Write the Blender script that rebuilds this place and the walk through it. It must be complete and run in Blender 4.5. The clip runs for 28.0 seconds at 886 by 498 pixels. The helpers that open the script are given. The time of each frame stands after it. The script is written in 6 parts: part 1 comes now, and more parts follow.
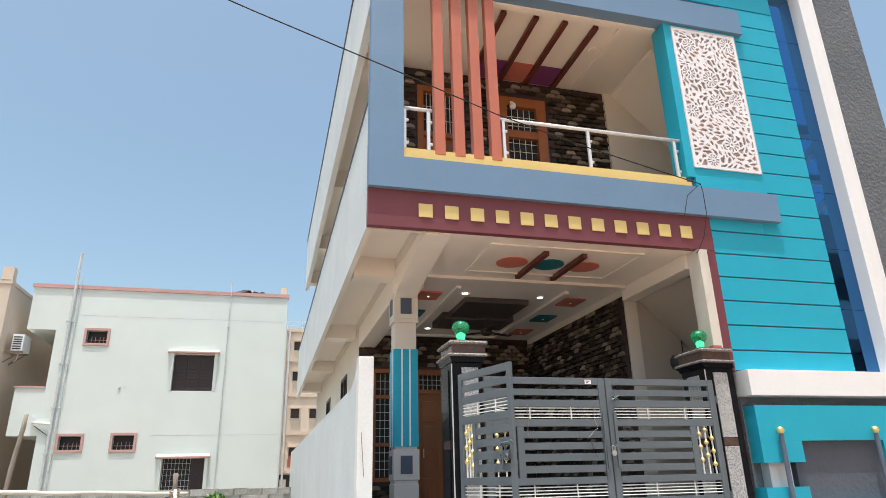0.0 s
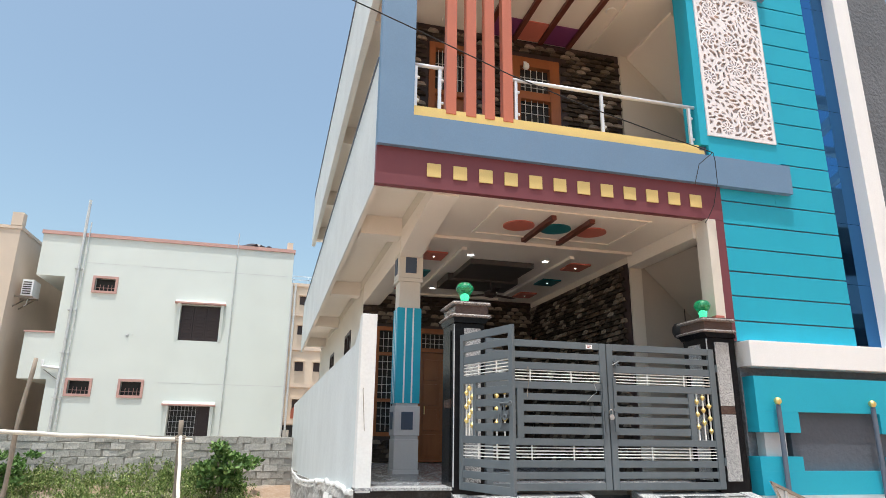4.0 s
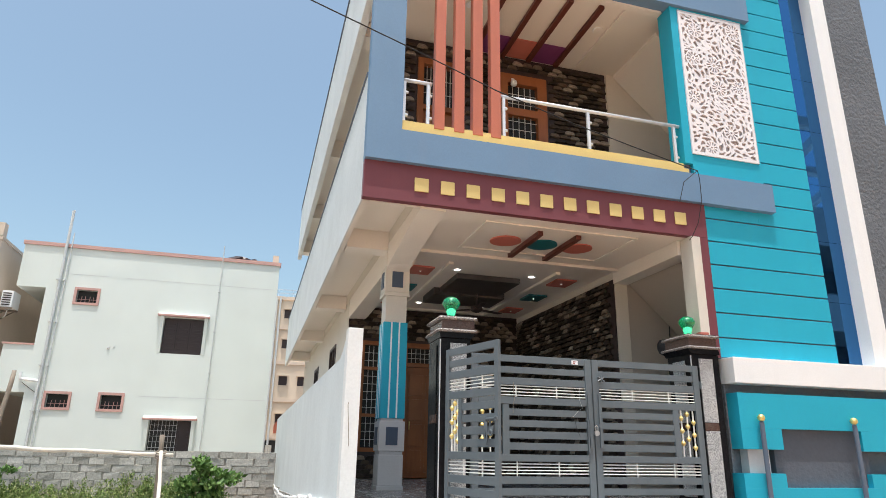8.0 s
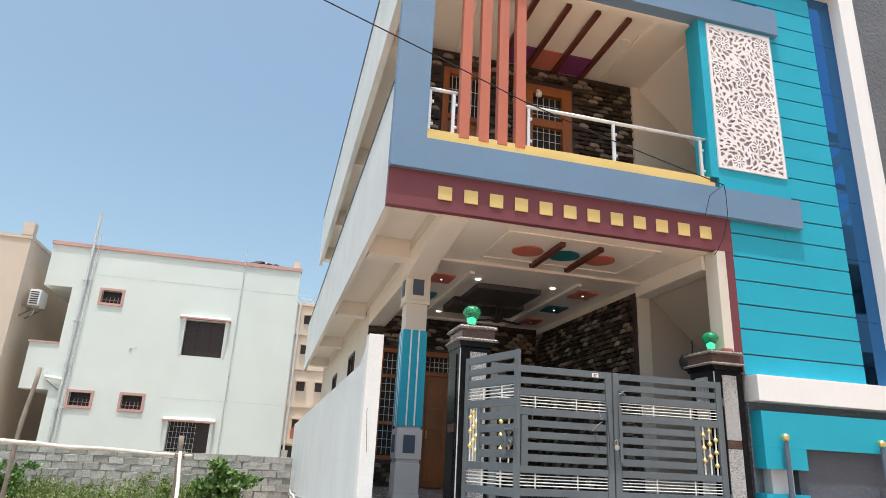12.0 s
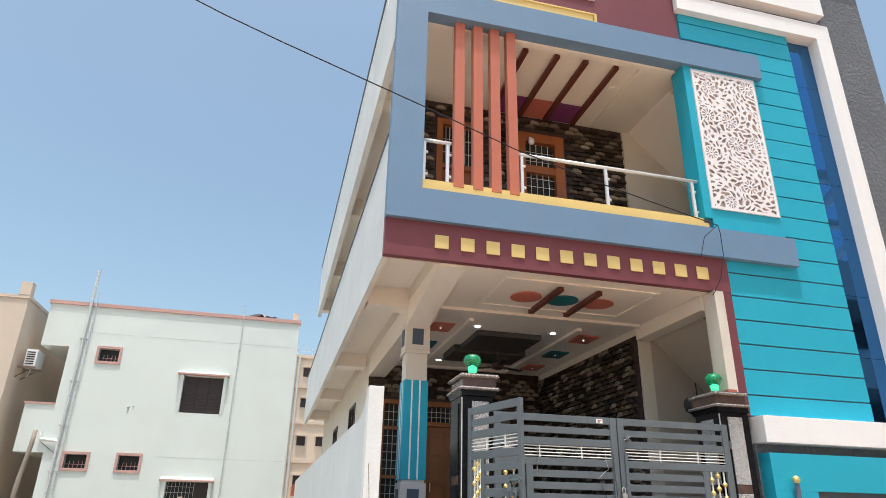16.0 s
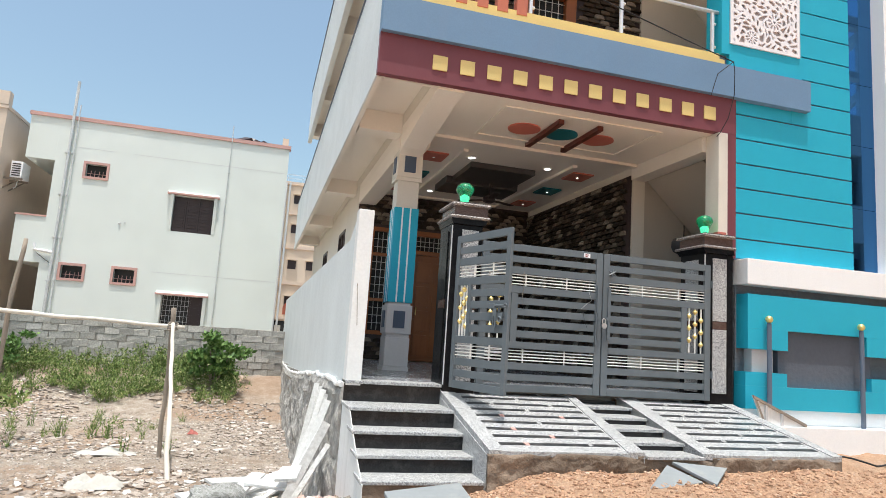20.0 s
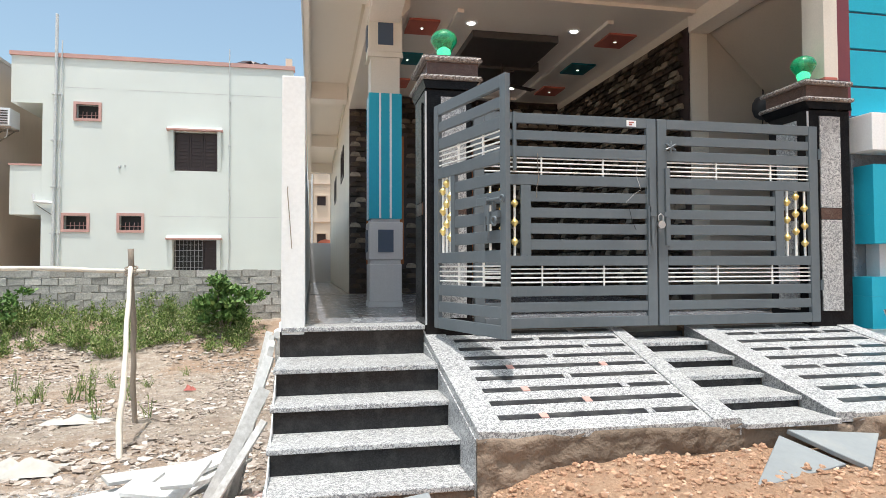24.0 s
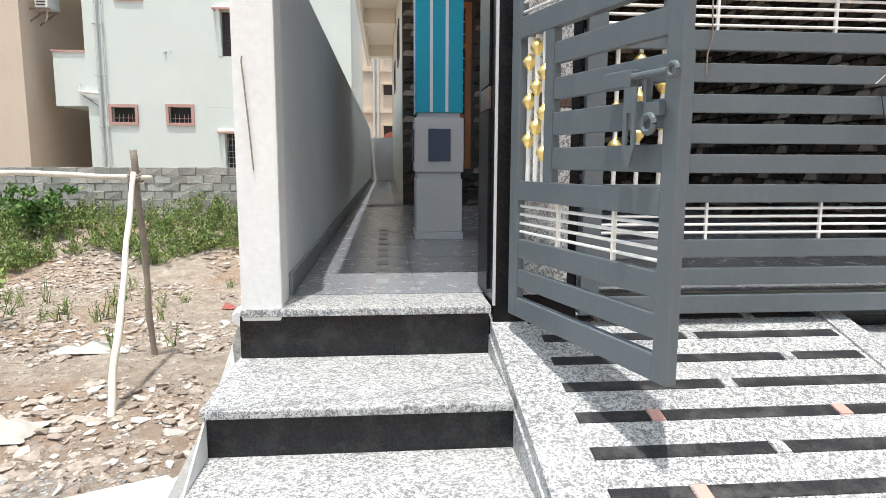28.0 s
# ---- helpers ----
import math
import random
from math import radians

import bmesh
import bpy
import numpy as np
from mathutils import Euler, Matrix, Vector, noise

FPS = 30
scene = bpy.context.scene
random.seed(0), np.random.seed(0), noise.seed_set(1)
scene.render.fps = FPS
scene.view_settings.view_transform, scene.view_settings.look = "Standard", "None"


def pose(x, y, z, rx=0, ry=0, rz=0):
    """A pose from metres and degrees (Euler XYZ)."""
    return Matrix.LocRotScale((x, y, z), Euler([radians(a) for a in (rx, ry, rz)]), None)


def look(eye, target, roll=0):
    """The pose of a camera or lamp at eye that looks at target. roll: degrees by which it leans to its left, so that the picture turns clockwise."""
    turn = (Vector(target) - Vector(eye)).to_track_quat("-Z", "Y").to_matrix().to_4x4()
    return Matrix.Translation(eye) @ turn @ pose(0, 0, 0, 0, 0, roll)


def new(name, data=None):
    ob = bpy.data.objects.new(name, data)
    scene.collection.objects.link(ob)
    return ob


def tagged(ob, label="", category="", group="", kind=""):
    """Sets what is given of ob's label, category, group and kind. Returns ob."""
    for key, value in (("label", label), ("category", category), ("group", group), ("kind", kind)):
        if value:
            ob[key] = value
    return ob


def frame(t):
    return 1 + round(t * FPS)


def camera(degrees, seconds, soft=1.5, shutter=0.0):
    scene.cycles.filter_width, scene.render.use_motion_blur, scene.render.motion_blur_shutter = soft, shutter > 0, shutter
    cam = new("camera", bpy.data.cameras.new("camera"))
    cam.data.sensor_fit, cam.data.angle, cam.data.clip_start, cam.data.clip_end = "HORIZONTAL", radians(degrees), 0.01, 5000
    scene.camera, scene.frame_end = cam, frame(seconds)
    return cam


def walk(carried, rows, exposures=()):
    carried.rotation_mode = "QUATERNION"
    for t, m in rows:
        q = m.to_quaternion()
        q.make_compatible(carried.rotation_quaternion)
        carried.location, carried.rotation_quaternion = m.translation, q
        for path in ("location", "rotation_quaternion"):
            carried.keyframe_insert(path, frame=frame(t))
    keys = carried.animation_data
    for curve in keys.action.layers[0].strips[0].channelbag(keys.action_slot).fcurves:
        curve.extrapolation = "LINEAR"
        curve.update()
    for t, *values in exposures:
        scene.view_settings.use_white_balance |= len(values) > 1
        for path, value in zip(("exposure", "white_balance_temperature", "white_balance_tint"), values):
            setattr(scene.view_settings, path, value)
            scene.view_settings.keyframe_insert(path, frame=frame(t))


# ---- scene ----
cam = camera(69.1, 28.0, soft=0.8)
PATH = [
    (0, (0.169, 0.227, 1.473), (0.666, 2.043, 2.147), -1.4),
    (0.5, (0.177, 0.232, 1.474), (0.68, 2.072, 2.078), -1.6),
    (1, (0.182, 0.233, 1.474), (0.732, 2.074, 2.03), -1.3),
    (1.5, (0.175, 0.243, 1.478), (0.734, 2.092, 1.995), -0.8),
    (2, (0.176, 0.245, 1.482), (0.723, 2.1, 1.993), -0.5),
    (2.5, (0.173, 0.245, 1.487), (0.703, 2.103, 2.004), -0.1),
    (3, (0.162, 0.231, 1.487), (0.694, 2.08, 2.034), 0.5),
    (3.5, (0.183, 0.237, 1.481), (0.709, 2.086, 2.033), 0.7),
    (4, (0.176, 0.234, 1.48), (0.662, 2.092, 2.037), 0.8),
    (4.5, (0.174, 0.237, 1.482), (0.66, 2.09, 2.058), 0.3),
    (6.5, (0.165, 0.239, 1.484), (0.674, 2.081, 2.073), 1.1),
    (7, (0.167, 0.234, 1.479), (0.677, 2.07, 2.087), 1.3),
    (7.5, (0.169, 0.23, 1.475), (0.693, 2.058, 2.095), 1.1),
    (8, (0.167, 0.23, 1.479), (0.69, 2.065, 2.08), 1.0),
    (8.5, (0.169, 0.232, 1.484), (0.687, 2.069, 2.083), 1.2),
    (9, (0.165, 0.228, 1.479), (0.687, 2.064, 2.076), 1.2),
    (9.5, (0.163, 0.25, 1.486), (0.685, 2.065, 2.143), 1.7),
    (10, (0.159, 0.228, 1.473), (0.648, 2.026, 2.199), 2.1),
    (10.5, (0.149, 0.208, 1.473), (0.608, 1.99, 2.257), 2.7),
    (11, (0.142, 0.224, 1.483), (0.58, 1.977, 2.34), 3.5),
    (11.5, (0.131, 0.197, 1.444), (0.571, 1.958, 2.284), 3.3),
    (12, (0.14, 0.239, 1.458), (0.6, 2.081, 2.086), 2.9),
    (12.5, (0.161, 0.252, 1.469), (0.669, 2.12, 1.972), 2.3),
    (14.5, (0.149, 0.197, 1.455), (0.633, 1.971, 2.243), 1.8),
    (15, (0.15, 0.187, 1.457), (0.626, 1.913, 2.347), 1.5),
    (15.5, (0.13, 0.189, 1.469), (0.58, 1.912, 2.38), 1.6),
    (16, (0.141, 0.211, 1.469), (0.589, 2.004, 2.234), 1.2),
    (16.5, (0.13, 0.198, 1.466), (0.6, 2.047, 2.069), 0.2),
    (17, (0.137, 0.222, 1.46), (0.608, 2.1, 1.962), 0.1),
    (17.5, (0.141, 0.232, 1.454), (0.621, 2.113, 1.933), 0.4),
    (18, (0.148, 0.225, 1.458), (0.631, 2.107, 1.933), -0.3),
    (18.5, (0.141, 0.234, 1.462), (0.622, 2.123, 1.91), -0.4),
    (19, (0.157, 0.229, 1.444), (0.675, 2.107, 1.897), 0.7),
    (19.5, (0.163, 0.336, 1.412), (0.682, 2.245, 1.702), 2.1),
    (20, (0.179, 0.468, 1.422), (0.708, 2.376, 1.702), 3.8),
    (20.5, (0.208, 0.623, 1.412), (0.746, 2.54, 1.601), 2.4),
    (21, (0.269, 0.876, 1.38), (0.816, 2.795, 1.51), 4.1),
    (21.5, (0.41, 1.183, 1.363), (0.973, 3.102, 1.374), 3.1),
    (23.5, (1.268, 2.468, 1.337), (1.786, 4.396, 1.453), -0.8),
    (24, (1.393, 2.669, 1.36), (1.793, 4.627, 1.422), -0.2),
    (24.5, (1.47, 2.944, 1.367), (1.885, 4.897, 1.494), 2.9),
    (25, (1.531, 3.244, 1.423), (2.022, 5.182, 1.441), 1.2),
    (25.5, (1.645, 3.496, 1.411), (2.091, 5.445, 1.369), -1.2),
    (26, (1.817, 3.714, 1.483), (2.163, 5.682, 1.397), -1.7),
    (26.5, (1.846, 3.947, 1.461), (2.247, 5.902, 1.326), 2.6),
    (27, (1.818, 4.269, 1.517), (2.278, 6.214, 1.445), 3.7),
    (27.5, (1.794, 4.538, 1.509), (2.194, 6.49, 1.335), 3.3),
    (28, (1.8, 4.884, 1.565), (1.977, 6.858, 1.293), 0.2),
]
walk(cam, [(t, look(eye, target, roll)) for t, eye, target, roll in PATH], [(0, 0.82), (21, 0.82), (24, 0.86), (26, 0.86), (28, 0.90)])

# ---- world, sun, exposure ----
SUN_WAY = Vector((0.072, 0.2, -1.0)).normalized()
world = bpy.data.worlds.new("sky_world")
world.use_nodes = True
scene.world = world
wn = world.node_tree
sky = wn.nodes.new("ShaderNodeTexSky")
sky.sky_type = 'NISHITA'
sky.sun_disc = False
sky.sun_elevation = radians(78)
sky.sun_rotation = math.atan2(-SUN_WAY.x, -SUN_WAY.y)
sky.air_density, sky.dust_density, sky.ozone_density = 1.0, 3.6, 0.2
tint = wn.nodes.new("ShaderNodeMix")
tint.data_type, tint.blend_type = 'RGBA', 'MULTIPLY'
tint.inputs[0].default_value, tint.inputs[7].default_value = 1.0, (0.95, 1.03, 0.95, 1.0)
wn.links.new(sky.outputs[0], tint.inputs[6])
wn.links.new(tint.outputs[2], wn.nodes["Background"].inputs[0])
wn.nodes["Background"].inputs[1].default_value = 0.127
sun_data = bpy.data.lights.new("sun", 'SUN')
sun_data.energy, sun_data.angle, sun_data.color = 2.12, radians(0.53), (1.0, 0.975, 0.945)
sun_ob = new("sun", sun_data)
sun_ob.matrix_world = look((0, 0, 40), Vector((0, 0, 40)) + SUN_WAY)

# ---- materials ----
def mat_new(name):
    m = bpy.data.materials.new(name)
    m.use_nodes = True
    nt = m.node_tree
    return m, nt, nt.nodes["Principled BSDF"]


def add(nt, kind, **inputs):
    n = nt.nodes.new(kind)
    for k, v in inputs.items():
        n.inputs[k].default_value = v
    return n


def position(nt):
    return nt.nodes.new("ShaderNodeNewGeometry").outputs["Position"]


def noise_tex(nt, scale, detail=4.0, rough=0.55, vec=None):
    n = add(nt, "ShaderNodeTexNoise", Scale=scale, Detail=detail, Roughness=rough)
    nt.links.new(vec if vec is not None else position(nt), n.inputs["Vector"])
    return n.outputs["Fac"]


def ramp(nt, fac, stops):
    r = nt.nodes.new("ShaderNodeValToRGB")
    els = r.color_ramp.elements
    while len(els) < len(stops):
        els.new(0.5)
    for e, (p, c) in zip(els, stops):
        e.position, e.color = p, (*c, 1.0)
    nt.links.new(fac, r.inputs["Fac"])
    return r.outputs["Color"]


def mix(nt, fac, a, b, mode='MIX'):
    m = nt.nodes.new("ShaderNodeMix")
    m.data_type, m.blend_type = 'RGBA', mode
    for sock, v in ((m.inputs[0], fac), (m.inputs[6], a), (m.inputs[7], b)):
        if hasattr(v, "is_linked"):
            nt.links.new(v, sock)
        else:
            sock.default_value = v if isinstance(v, float) else (*v, 1.0)
    return m.outputs[2]


def bump(nt, height, strength, dist, into):
    b = add(nt, "ShaderNodeBump", Strength=strength, Distance=dist)
    nt.links.new(height, b.inputs["Height"])
    nt.links.new(b.outputs["Normal"], into.inputs["Normal"])


def shade(c, k):
    return tuple(min(1.0, v * k) for v in c)


def paint(name, col, rough=0.55, vary=0.12, grain=60.0, relief=0.15, streak=0.0, dirt=(0.35, 0.32, 0.28), spread=0.0, depth=0.004):
    m, nt, p = mat_new(name)
    c = ramp(nt, noise_tex(nt, 0.9, 5.0), [(0.3, shade(col, 1 - vary)), (0.7, shade(col, 1 + vary * 0.5))])
    fine = noise_tex(nt, grain, 3.0)
    c = mix(nt, 0.18, c, ramp(nt, fine, [(0.35, shade(col, 0.8)), (0.65, shade(col, 1.12))]))
    if streak:
        mp = nt.nodes.new("ShaderNodeMapping")
        mp.inputs["Scale"].default_value = (5.0, 5.0, 0.5)
        nt.links.new(position(nt), mp.inputs["Vector"])
        s = noise_tex(nt, 1.0, 6.0, 0.65, mp.outputs["Vector"])
        mask = ramp(nt, s, [(0.52, (0, 0, 0)), (0.78, (streak, streak, streak))])
        c = mix(nt, mask, c, dirt)
    if spread:
        info = nt.nodes.new("ShaderNodeObjectInfo").outputs["Random"]
        c = mix(nt, spread, c, ramp(nt, info, [(0.0, shade(col, 0.6)), (1.0, shade(col, 1.35))]))
    nt.links.new(c, p.inputs["Base Color"])
    p.inputs["Roughness"].default_value = rough
    p.inputs["Specular IOR Level"].default_value = 0.35
    bump(nt, fine, relief, depth, p)
    return m


def granite(name, light, dark, rough=0.3):
    """Salt-and-pepper granite: pale ground, wandering dark grains about a centimetre long, fine specks."""
    m, nt, p = mat_new(name)
    def worms(scale, lo, hi):
        n = nt.nodes.new("ShaderNodeTexNoise")
        n.inputs["Scale"].default_value, n.inputs["Detail"].default_value = scale, 2.0
        n.inputs["Roughness"].default_value, n.inputs["Distortion"].default_value = 0.6, 1.2
        nt.links.new(position(nt), n.inputs["Vector"])
        return ramp(nt, n.outputs["Fac"], [(lo, (1, 1, 1)), (hi, (0, 0, 0))])
    c = ramp(nt, noise_tex(nt, 30.0, 4.0, 0.6), [(0.35, shade(light, 0.82)), (0.6, light), (0.75, shade(light, 1.22))])
    c = mix(nt, worms(64.0, 0.455, 0.50), c, shade(dark, 2.0))
    c = mix(nt, worms(125.0, 0.36, 0.42), c, dark)
    c = mix(nt, ramp(nt, noise_tex(nt, 3.0, 4.0), [(0.5, (0, 0, 0)), (0.8, (0.25, 0.25, 0.25))]), c, shade(light, 0.95))
    nt.links.new(c, p.inputs["Base Color"])
    r = ramp(nt, noise_tex(nt, 6.0), [(0.3, (rough,) * 3), (0.7, (rough + 0.3,) * 3)])
    nt.links.new(r, p.inputs["Roughness"])
    return m


def dusty_black(name, col=(0.018, 0.018, 0.02), rough=0.18, dust=0.35, spec=0.3):
    m, nt, p = mat_new(name)
    d = ramp(nt, noise_tex(nt, 9.0, 8.0, 0.7), [(0.48, (0, 0, 0)), (0.72, (dust,) * 3)])
    c = mix(nt, d, ramp(nt, noise_tex(nt, 130.0, 2.0), [(0.4, col), (0.75, shade(col, 2.4))]), (0.3, 0.29, 0.27))
    nt.links.new(c, p.inputs["Base Color"])
    p.inputs["Specular IOR Level"].default_value = spec
    r = mix(nt, d, (rough,) * 3, (0.6,) * 3)
    nt.links.new(r, p.inputs["Roughness"])
    return m


def plain(name, col, rough=0.5, metal=0.0, vary=0.15, scale=18.0):
    m, nt, p = mat_new(name)
    c = ramp(nt, noise_tex(nt, scale, 4.0), [(0.3, shade(col, 1 - vary)), (0.7, shade(col, 1 + vary))])
    nt.links.new(c, p.inputs["Base Color"])
    p.inputs["Roughness"].default_value, p.inputs["Metallic"].default_value = rough, metal
    return m


def pieces(name, stops, rough=0.6, relief=0.4, grain=22.0):
    """Colour by the random number of each object or island."""
    m, nt, p = mat_new(name)
    info = nt.nodes.new("ShaderNodeObjectInfo").outputs["Random"]
    isl = nt.nodes.new("ShaderNodeNewGeometry").outputs["Random Per Island"]
    s = nt.nodes.new("ShaderNodeMath")
    s.operation = 'ADD'
    nt.links.new(info, s.inputs[0]), nt.links.new(isl, s.inputs[1])
    f = nt.nodes.new("ShaderNodeMath")
    f.operation = 'FRACT'
    nt.links.new(s.outputs[0], f.inputs[0])
    c = ramp(nt, f.outputs[0], stops)
    n = noise_tex(nt, grain, 6.0, 0.65)
    c = mix(nt, 0.4, c, ramp(nt, n, [(0.3, (0.15, 0.15, 0.15)), (0.7, (0.85, 0.85, 0.85))]), 'OVERLAY')
    nt.links.new(c, p.inputs["Base Color"])
    p.inputs["Roughness"].default_value = rough
    p.inputs["Specular IOR Level"].default_value = 0.25
    bump(nt, n, relief, 0.01, p)
    return m


M = {}
M["teal"] = paint("teal_paint", (0.02, 0.415, 0.58), 0.5, 0.06, streak=0.12, dirt=(0.03, 0.28, 0.38))
M["blue"] = paint("slate_blue_paint", (0.165, 0.275, 0.42), 0.5, 0.08, streak=0.15, dirt=(0.24, 0.27, 0.36))
M["maroon"] = paint("maroon_paint", (0.19, 0.055, 0.068), 0.5, 0.1, streak=0.1, dirt=(0.26, 0.12, 0.12))
M["yellow"] = paint("yellow_paint", (0.74, 0.57, 0.23), 0.5, 0.08)
M["cream"] = paint("cream_paint", (0.74, 0.69, 0.61), 0.55, 0.05, streak=0.06)
# darker copy of the cream paint; the porch shade is in its colour
M["shadecream"] = paint("shade_darkened_cream_paint", (0.50, 0.445, 0.385), 0.6, 0.06)
M["ceiling"] = paint("ceiling_cream_paint", (0.87, 0.81, 0.735), 0.3, 0.03)
M["white"] = paint("white_paint", (0.90, 0.91, 0.92), 0.5, 0.03, streak=0.05)
M["sidewall"] = paint("pale_blue_grey_plaster", (0.74, 0.78, 0.785), 0.75, 0.10, 25.0, 0.5)
M["postwhite"] = paint("rough_white_plaster", (0.86, 0.855, 0.84), 0.8, 0.1, 30.0, 0.5, 0.4, (0.5, 0.48, 0.44))
M["grey"] = paint("charcoal_texture_paint", (0.15, 0.165, 0.185), 0.85, 0.15, 16.0, 1.0, depth=0.03)
M["slate"] = paint("slate_grey_paint", (0.13, 0.16, 0.215), 0.6, 0.1)
M["coral"] = paint("coral_red_paint", (0.52, 0.165, 0.105), 0.45, 0.07)
M["brown"] = paint("chocolate_brown_paint", (0.13, 0.035, 0.025), 0.35, 0.1)
M["purple"] = paint("purple_paint", (0.20, 0.05, 0.16), 0.3, 0.06)
M["redp"] = paint("brick_red_paint", (0.56, 0.17, 0.13), 0.35, 0.06)
M["deepteal"] = paint("deep_teal_paint", (0.012, 0.15, 0.18), 0.35, 0.06)
M["blackp"] = plain("dark_ceiling_panel_paint", (0.06, 0.055, 0.055), 0.35)
M["lgrey"] = paint("light_grey_paint", (0.62, 0.62, 0.635), 0.5, 0.06, streak=0.1)
M["mint"] = paint("pale_mint_wall_paint", (0.745, 0.79, 0.755), 0.8, 0.05, 30.0, 0.25, 0.08, (0.55, 0.6, 0.57))
M["pink"] = paint("pink_trim_paint", (0.60, 0.36, 0.32), 0.7, 0.1)
M["beige"] = paint("beige_wall_paint", (0.70, 0.575, 0.47), 0.8, 0.06, 30.0, 0.25, 0.15)
M["farbeige"] = paint("peach_wall_paint", (0.72, 0.60, 0.48), 0.8, 0.06)
M["gate"] = paint("grey_gate_enamel", (0.139, 0.162, 0.178), 0.38, 0.1, 40.0, 0.08, 0.25, (0.24, 0.25, 0.26))
M["steel"] = plain("brushed_stainless_steel", (0.72, 0.72, 0.72), 0.28, 1.0, 0.05)
M["rail"] = plain("pale_satin_steel", (0.74, 0.76, 0.80), 0.35, 0.25, 0.05)
M["rod"] = plain("pale_steel_rod", (0.88, 0.86, 0.82), 0.35, 0.1, 0.06)
M["gold"] = plain("polished_brass", (0.98, 0.72, 0.28), 0.3, 0.75, 0.1)
M["granite"] = granite("white_grey_granite", (0.63, 0.63, 0.625), (0.11, 0.11, 0.115))
M["black"] = dusty_black("black_granite", (0.012, 0.012, 0.013), 0.22, 0.10)
M["inlay"] = dusty_black("dusty_black_granite_inlay", (0.022, 0.022, 0.024), 0.3, 0.32)
M["blackpol"] = dusty_black("polished_black_granite", (0.008, 0.008, 0.009), 0.25, 0.03, 0.1)
M["boulder"] = paint("rough_grey_rock", (0.42, 0.415, 0.41), 0.9, 0.4, 14.0, 1.0, 0.3, (0.33, 0.31, 0.29), depth=0.02)
M["speckrock"] = granite("speckled_grey_rock", (0.40, 0.40, 0.385), (0.11, 0.11, 0.10), 0.8)
M["capmould"] = granite("grey_brown_moulded_granite", (0.42, 0.38, 0.36), (0.07, 0.055, 0.05))
M["slategrey"] = paint("slate_grey_rough_plaster", (0.115, 0.13, 0.16), 0.85, 0.12, 14.0, 0.8, depth=0.015)
M["inset"] = paint("dark_slate_blue_inset_paint", (0.075, 0.105, 0.16), 0.45, 0.06)
M["floor"] = dusty_black("dark_grey_floor_tile", (0.185, 0.195, 0.215), 0.22, 0.3)
M["concrete"] = paint("raw_concrete", (0.24, 0.18, 0.135), 0.95, 0.5, 16.0, 1.0, 0.85, (0.11, 0.072, 0.05), depth=0.03)
M["brownstone"] = dusty_black("polished_brown_granite", (0.075, 0.045, 0.036), 0.2, 0.15)
M["capstone"] = dusty_black("brown_black_granite", (0.03, 0.024, 0.023), 0.2, 0.25)
M["wood"] = paint("varnished_teak", (0.36, 0.125, 0.045), 0.3, 0.25, 40.0, 0.15, 0.5, (0.17, 0.05, 0.02))
# near-black colour that stands for the darkness of unlit rooms behind openings
M["dark"] = plain("unlit_interior_black", (0.02, 0.02, 0.02), 0.6)
M["iron"] = plain("white_window_grille_paint", (0.72, 0.72, 0.70), 0.5)
M["shutter"] = plain("dark_brown_shutter_paint", (0.045, 0.028, 0.028), 0.45)
M["stone"] = pieces("split_face_stone_tile", [(0.0, (0.026, 0.019, 0.014)), (0.5, (0.062, 0.045, 0.033)), (0.74, (0.115, 0.085, 0.062)), (0.8, (0.21, 0.17, 0.13)), (1.0, (0.34, 0.285, 0.23))], 0.6)
M["block"] = pieces("concrete_block", [(0.0, (0.33, 0.315, 0.29)), (0.5, (0.41, 0.395, 0.365)), (1.0, (0.50, 0.48, 0.45))], 0.9)
M["mortar"] = paint("grey_mortar", (0.33, 0.31, 0.285), 0.95, 0.2, 12.0, 0.8)
M["rubble"] = pieces("rubble_stone", [(0.0, (0.26, 0.215, 0.18)), (0.45, (0.40, 0.335, 0.285)), (0.75, (0.46, 0.40, 0.35)), (1.0, (0.66, 0.62, 0.58))], 0.9)
M["gravel"] = pieces("grey_gravel", [(0.0, (0.25, 0.245, 0.24)), (0.5, (0.355, 0.35, 0.345)), (1.0, (0.46, 0.455, 0.445))], 0.9)
M["clod"] = pieces("orange_earth_clod", [(0.0, (0.38, 0.22, 0.14)), (0.6, (0.47, 0.29, 0.19)), (0.92, (0.54, 0.36, 0.25)), (1.0, (0.58, 0.45, 0.36))], 0.95)
M["brickbat"] = pieces("pale_pink_broken_brick", [(0.0, (0.50, 0.34, 0.30)), (0.5, (0.62, 0.48, 0.44)), (1.0, (0.76, 0.69, 0.65))], 0.9)
M["plank"] = pieces("weathered_white_plank", [(0.0, (0.50, 0.49, 0.475)), (0.6, (0.68, 0.675, 0.66)), (1.0, (0.80, 0.795, 0.78))], 0.8, 0.6)
M["slab"] = paint("grey_stone_slab", (0.27, 0.29, 0.30), 0.7, 0.15, 20.0, 0.3, 0.4, (0.40, 0.39, 0.36))
M["bark"] = paint("dry_grey_wood", (0.33, 0.275, 0.225), 0.9, 0.4, 24.0, 1.0, 0.6, (0.14, 0.10, 0.075), depth=0.012)
M["bamboo"] = paint("whitewashed_pole", (0.74, 0.68, 0.60), 0.7, 0.15, 30.0, 0.4, 0.4, (0.45, 0.38, 0.3))
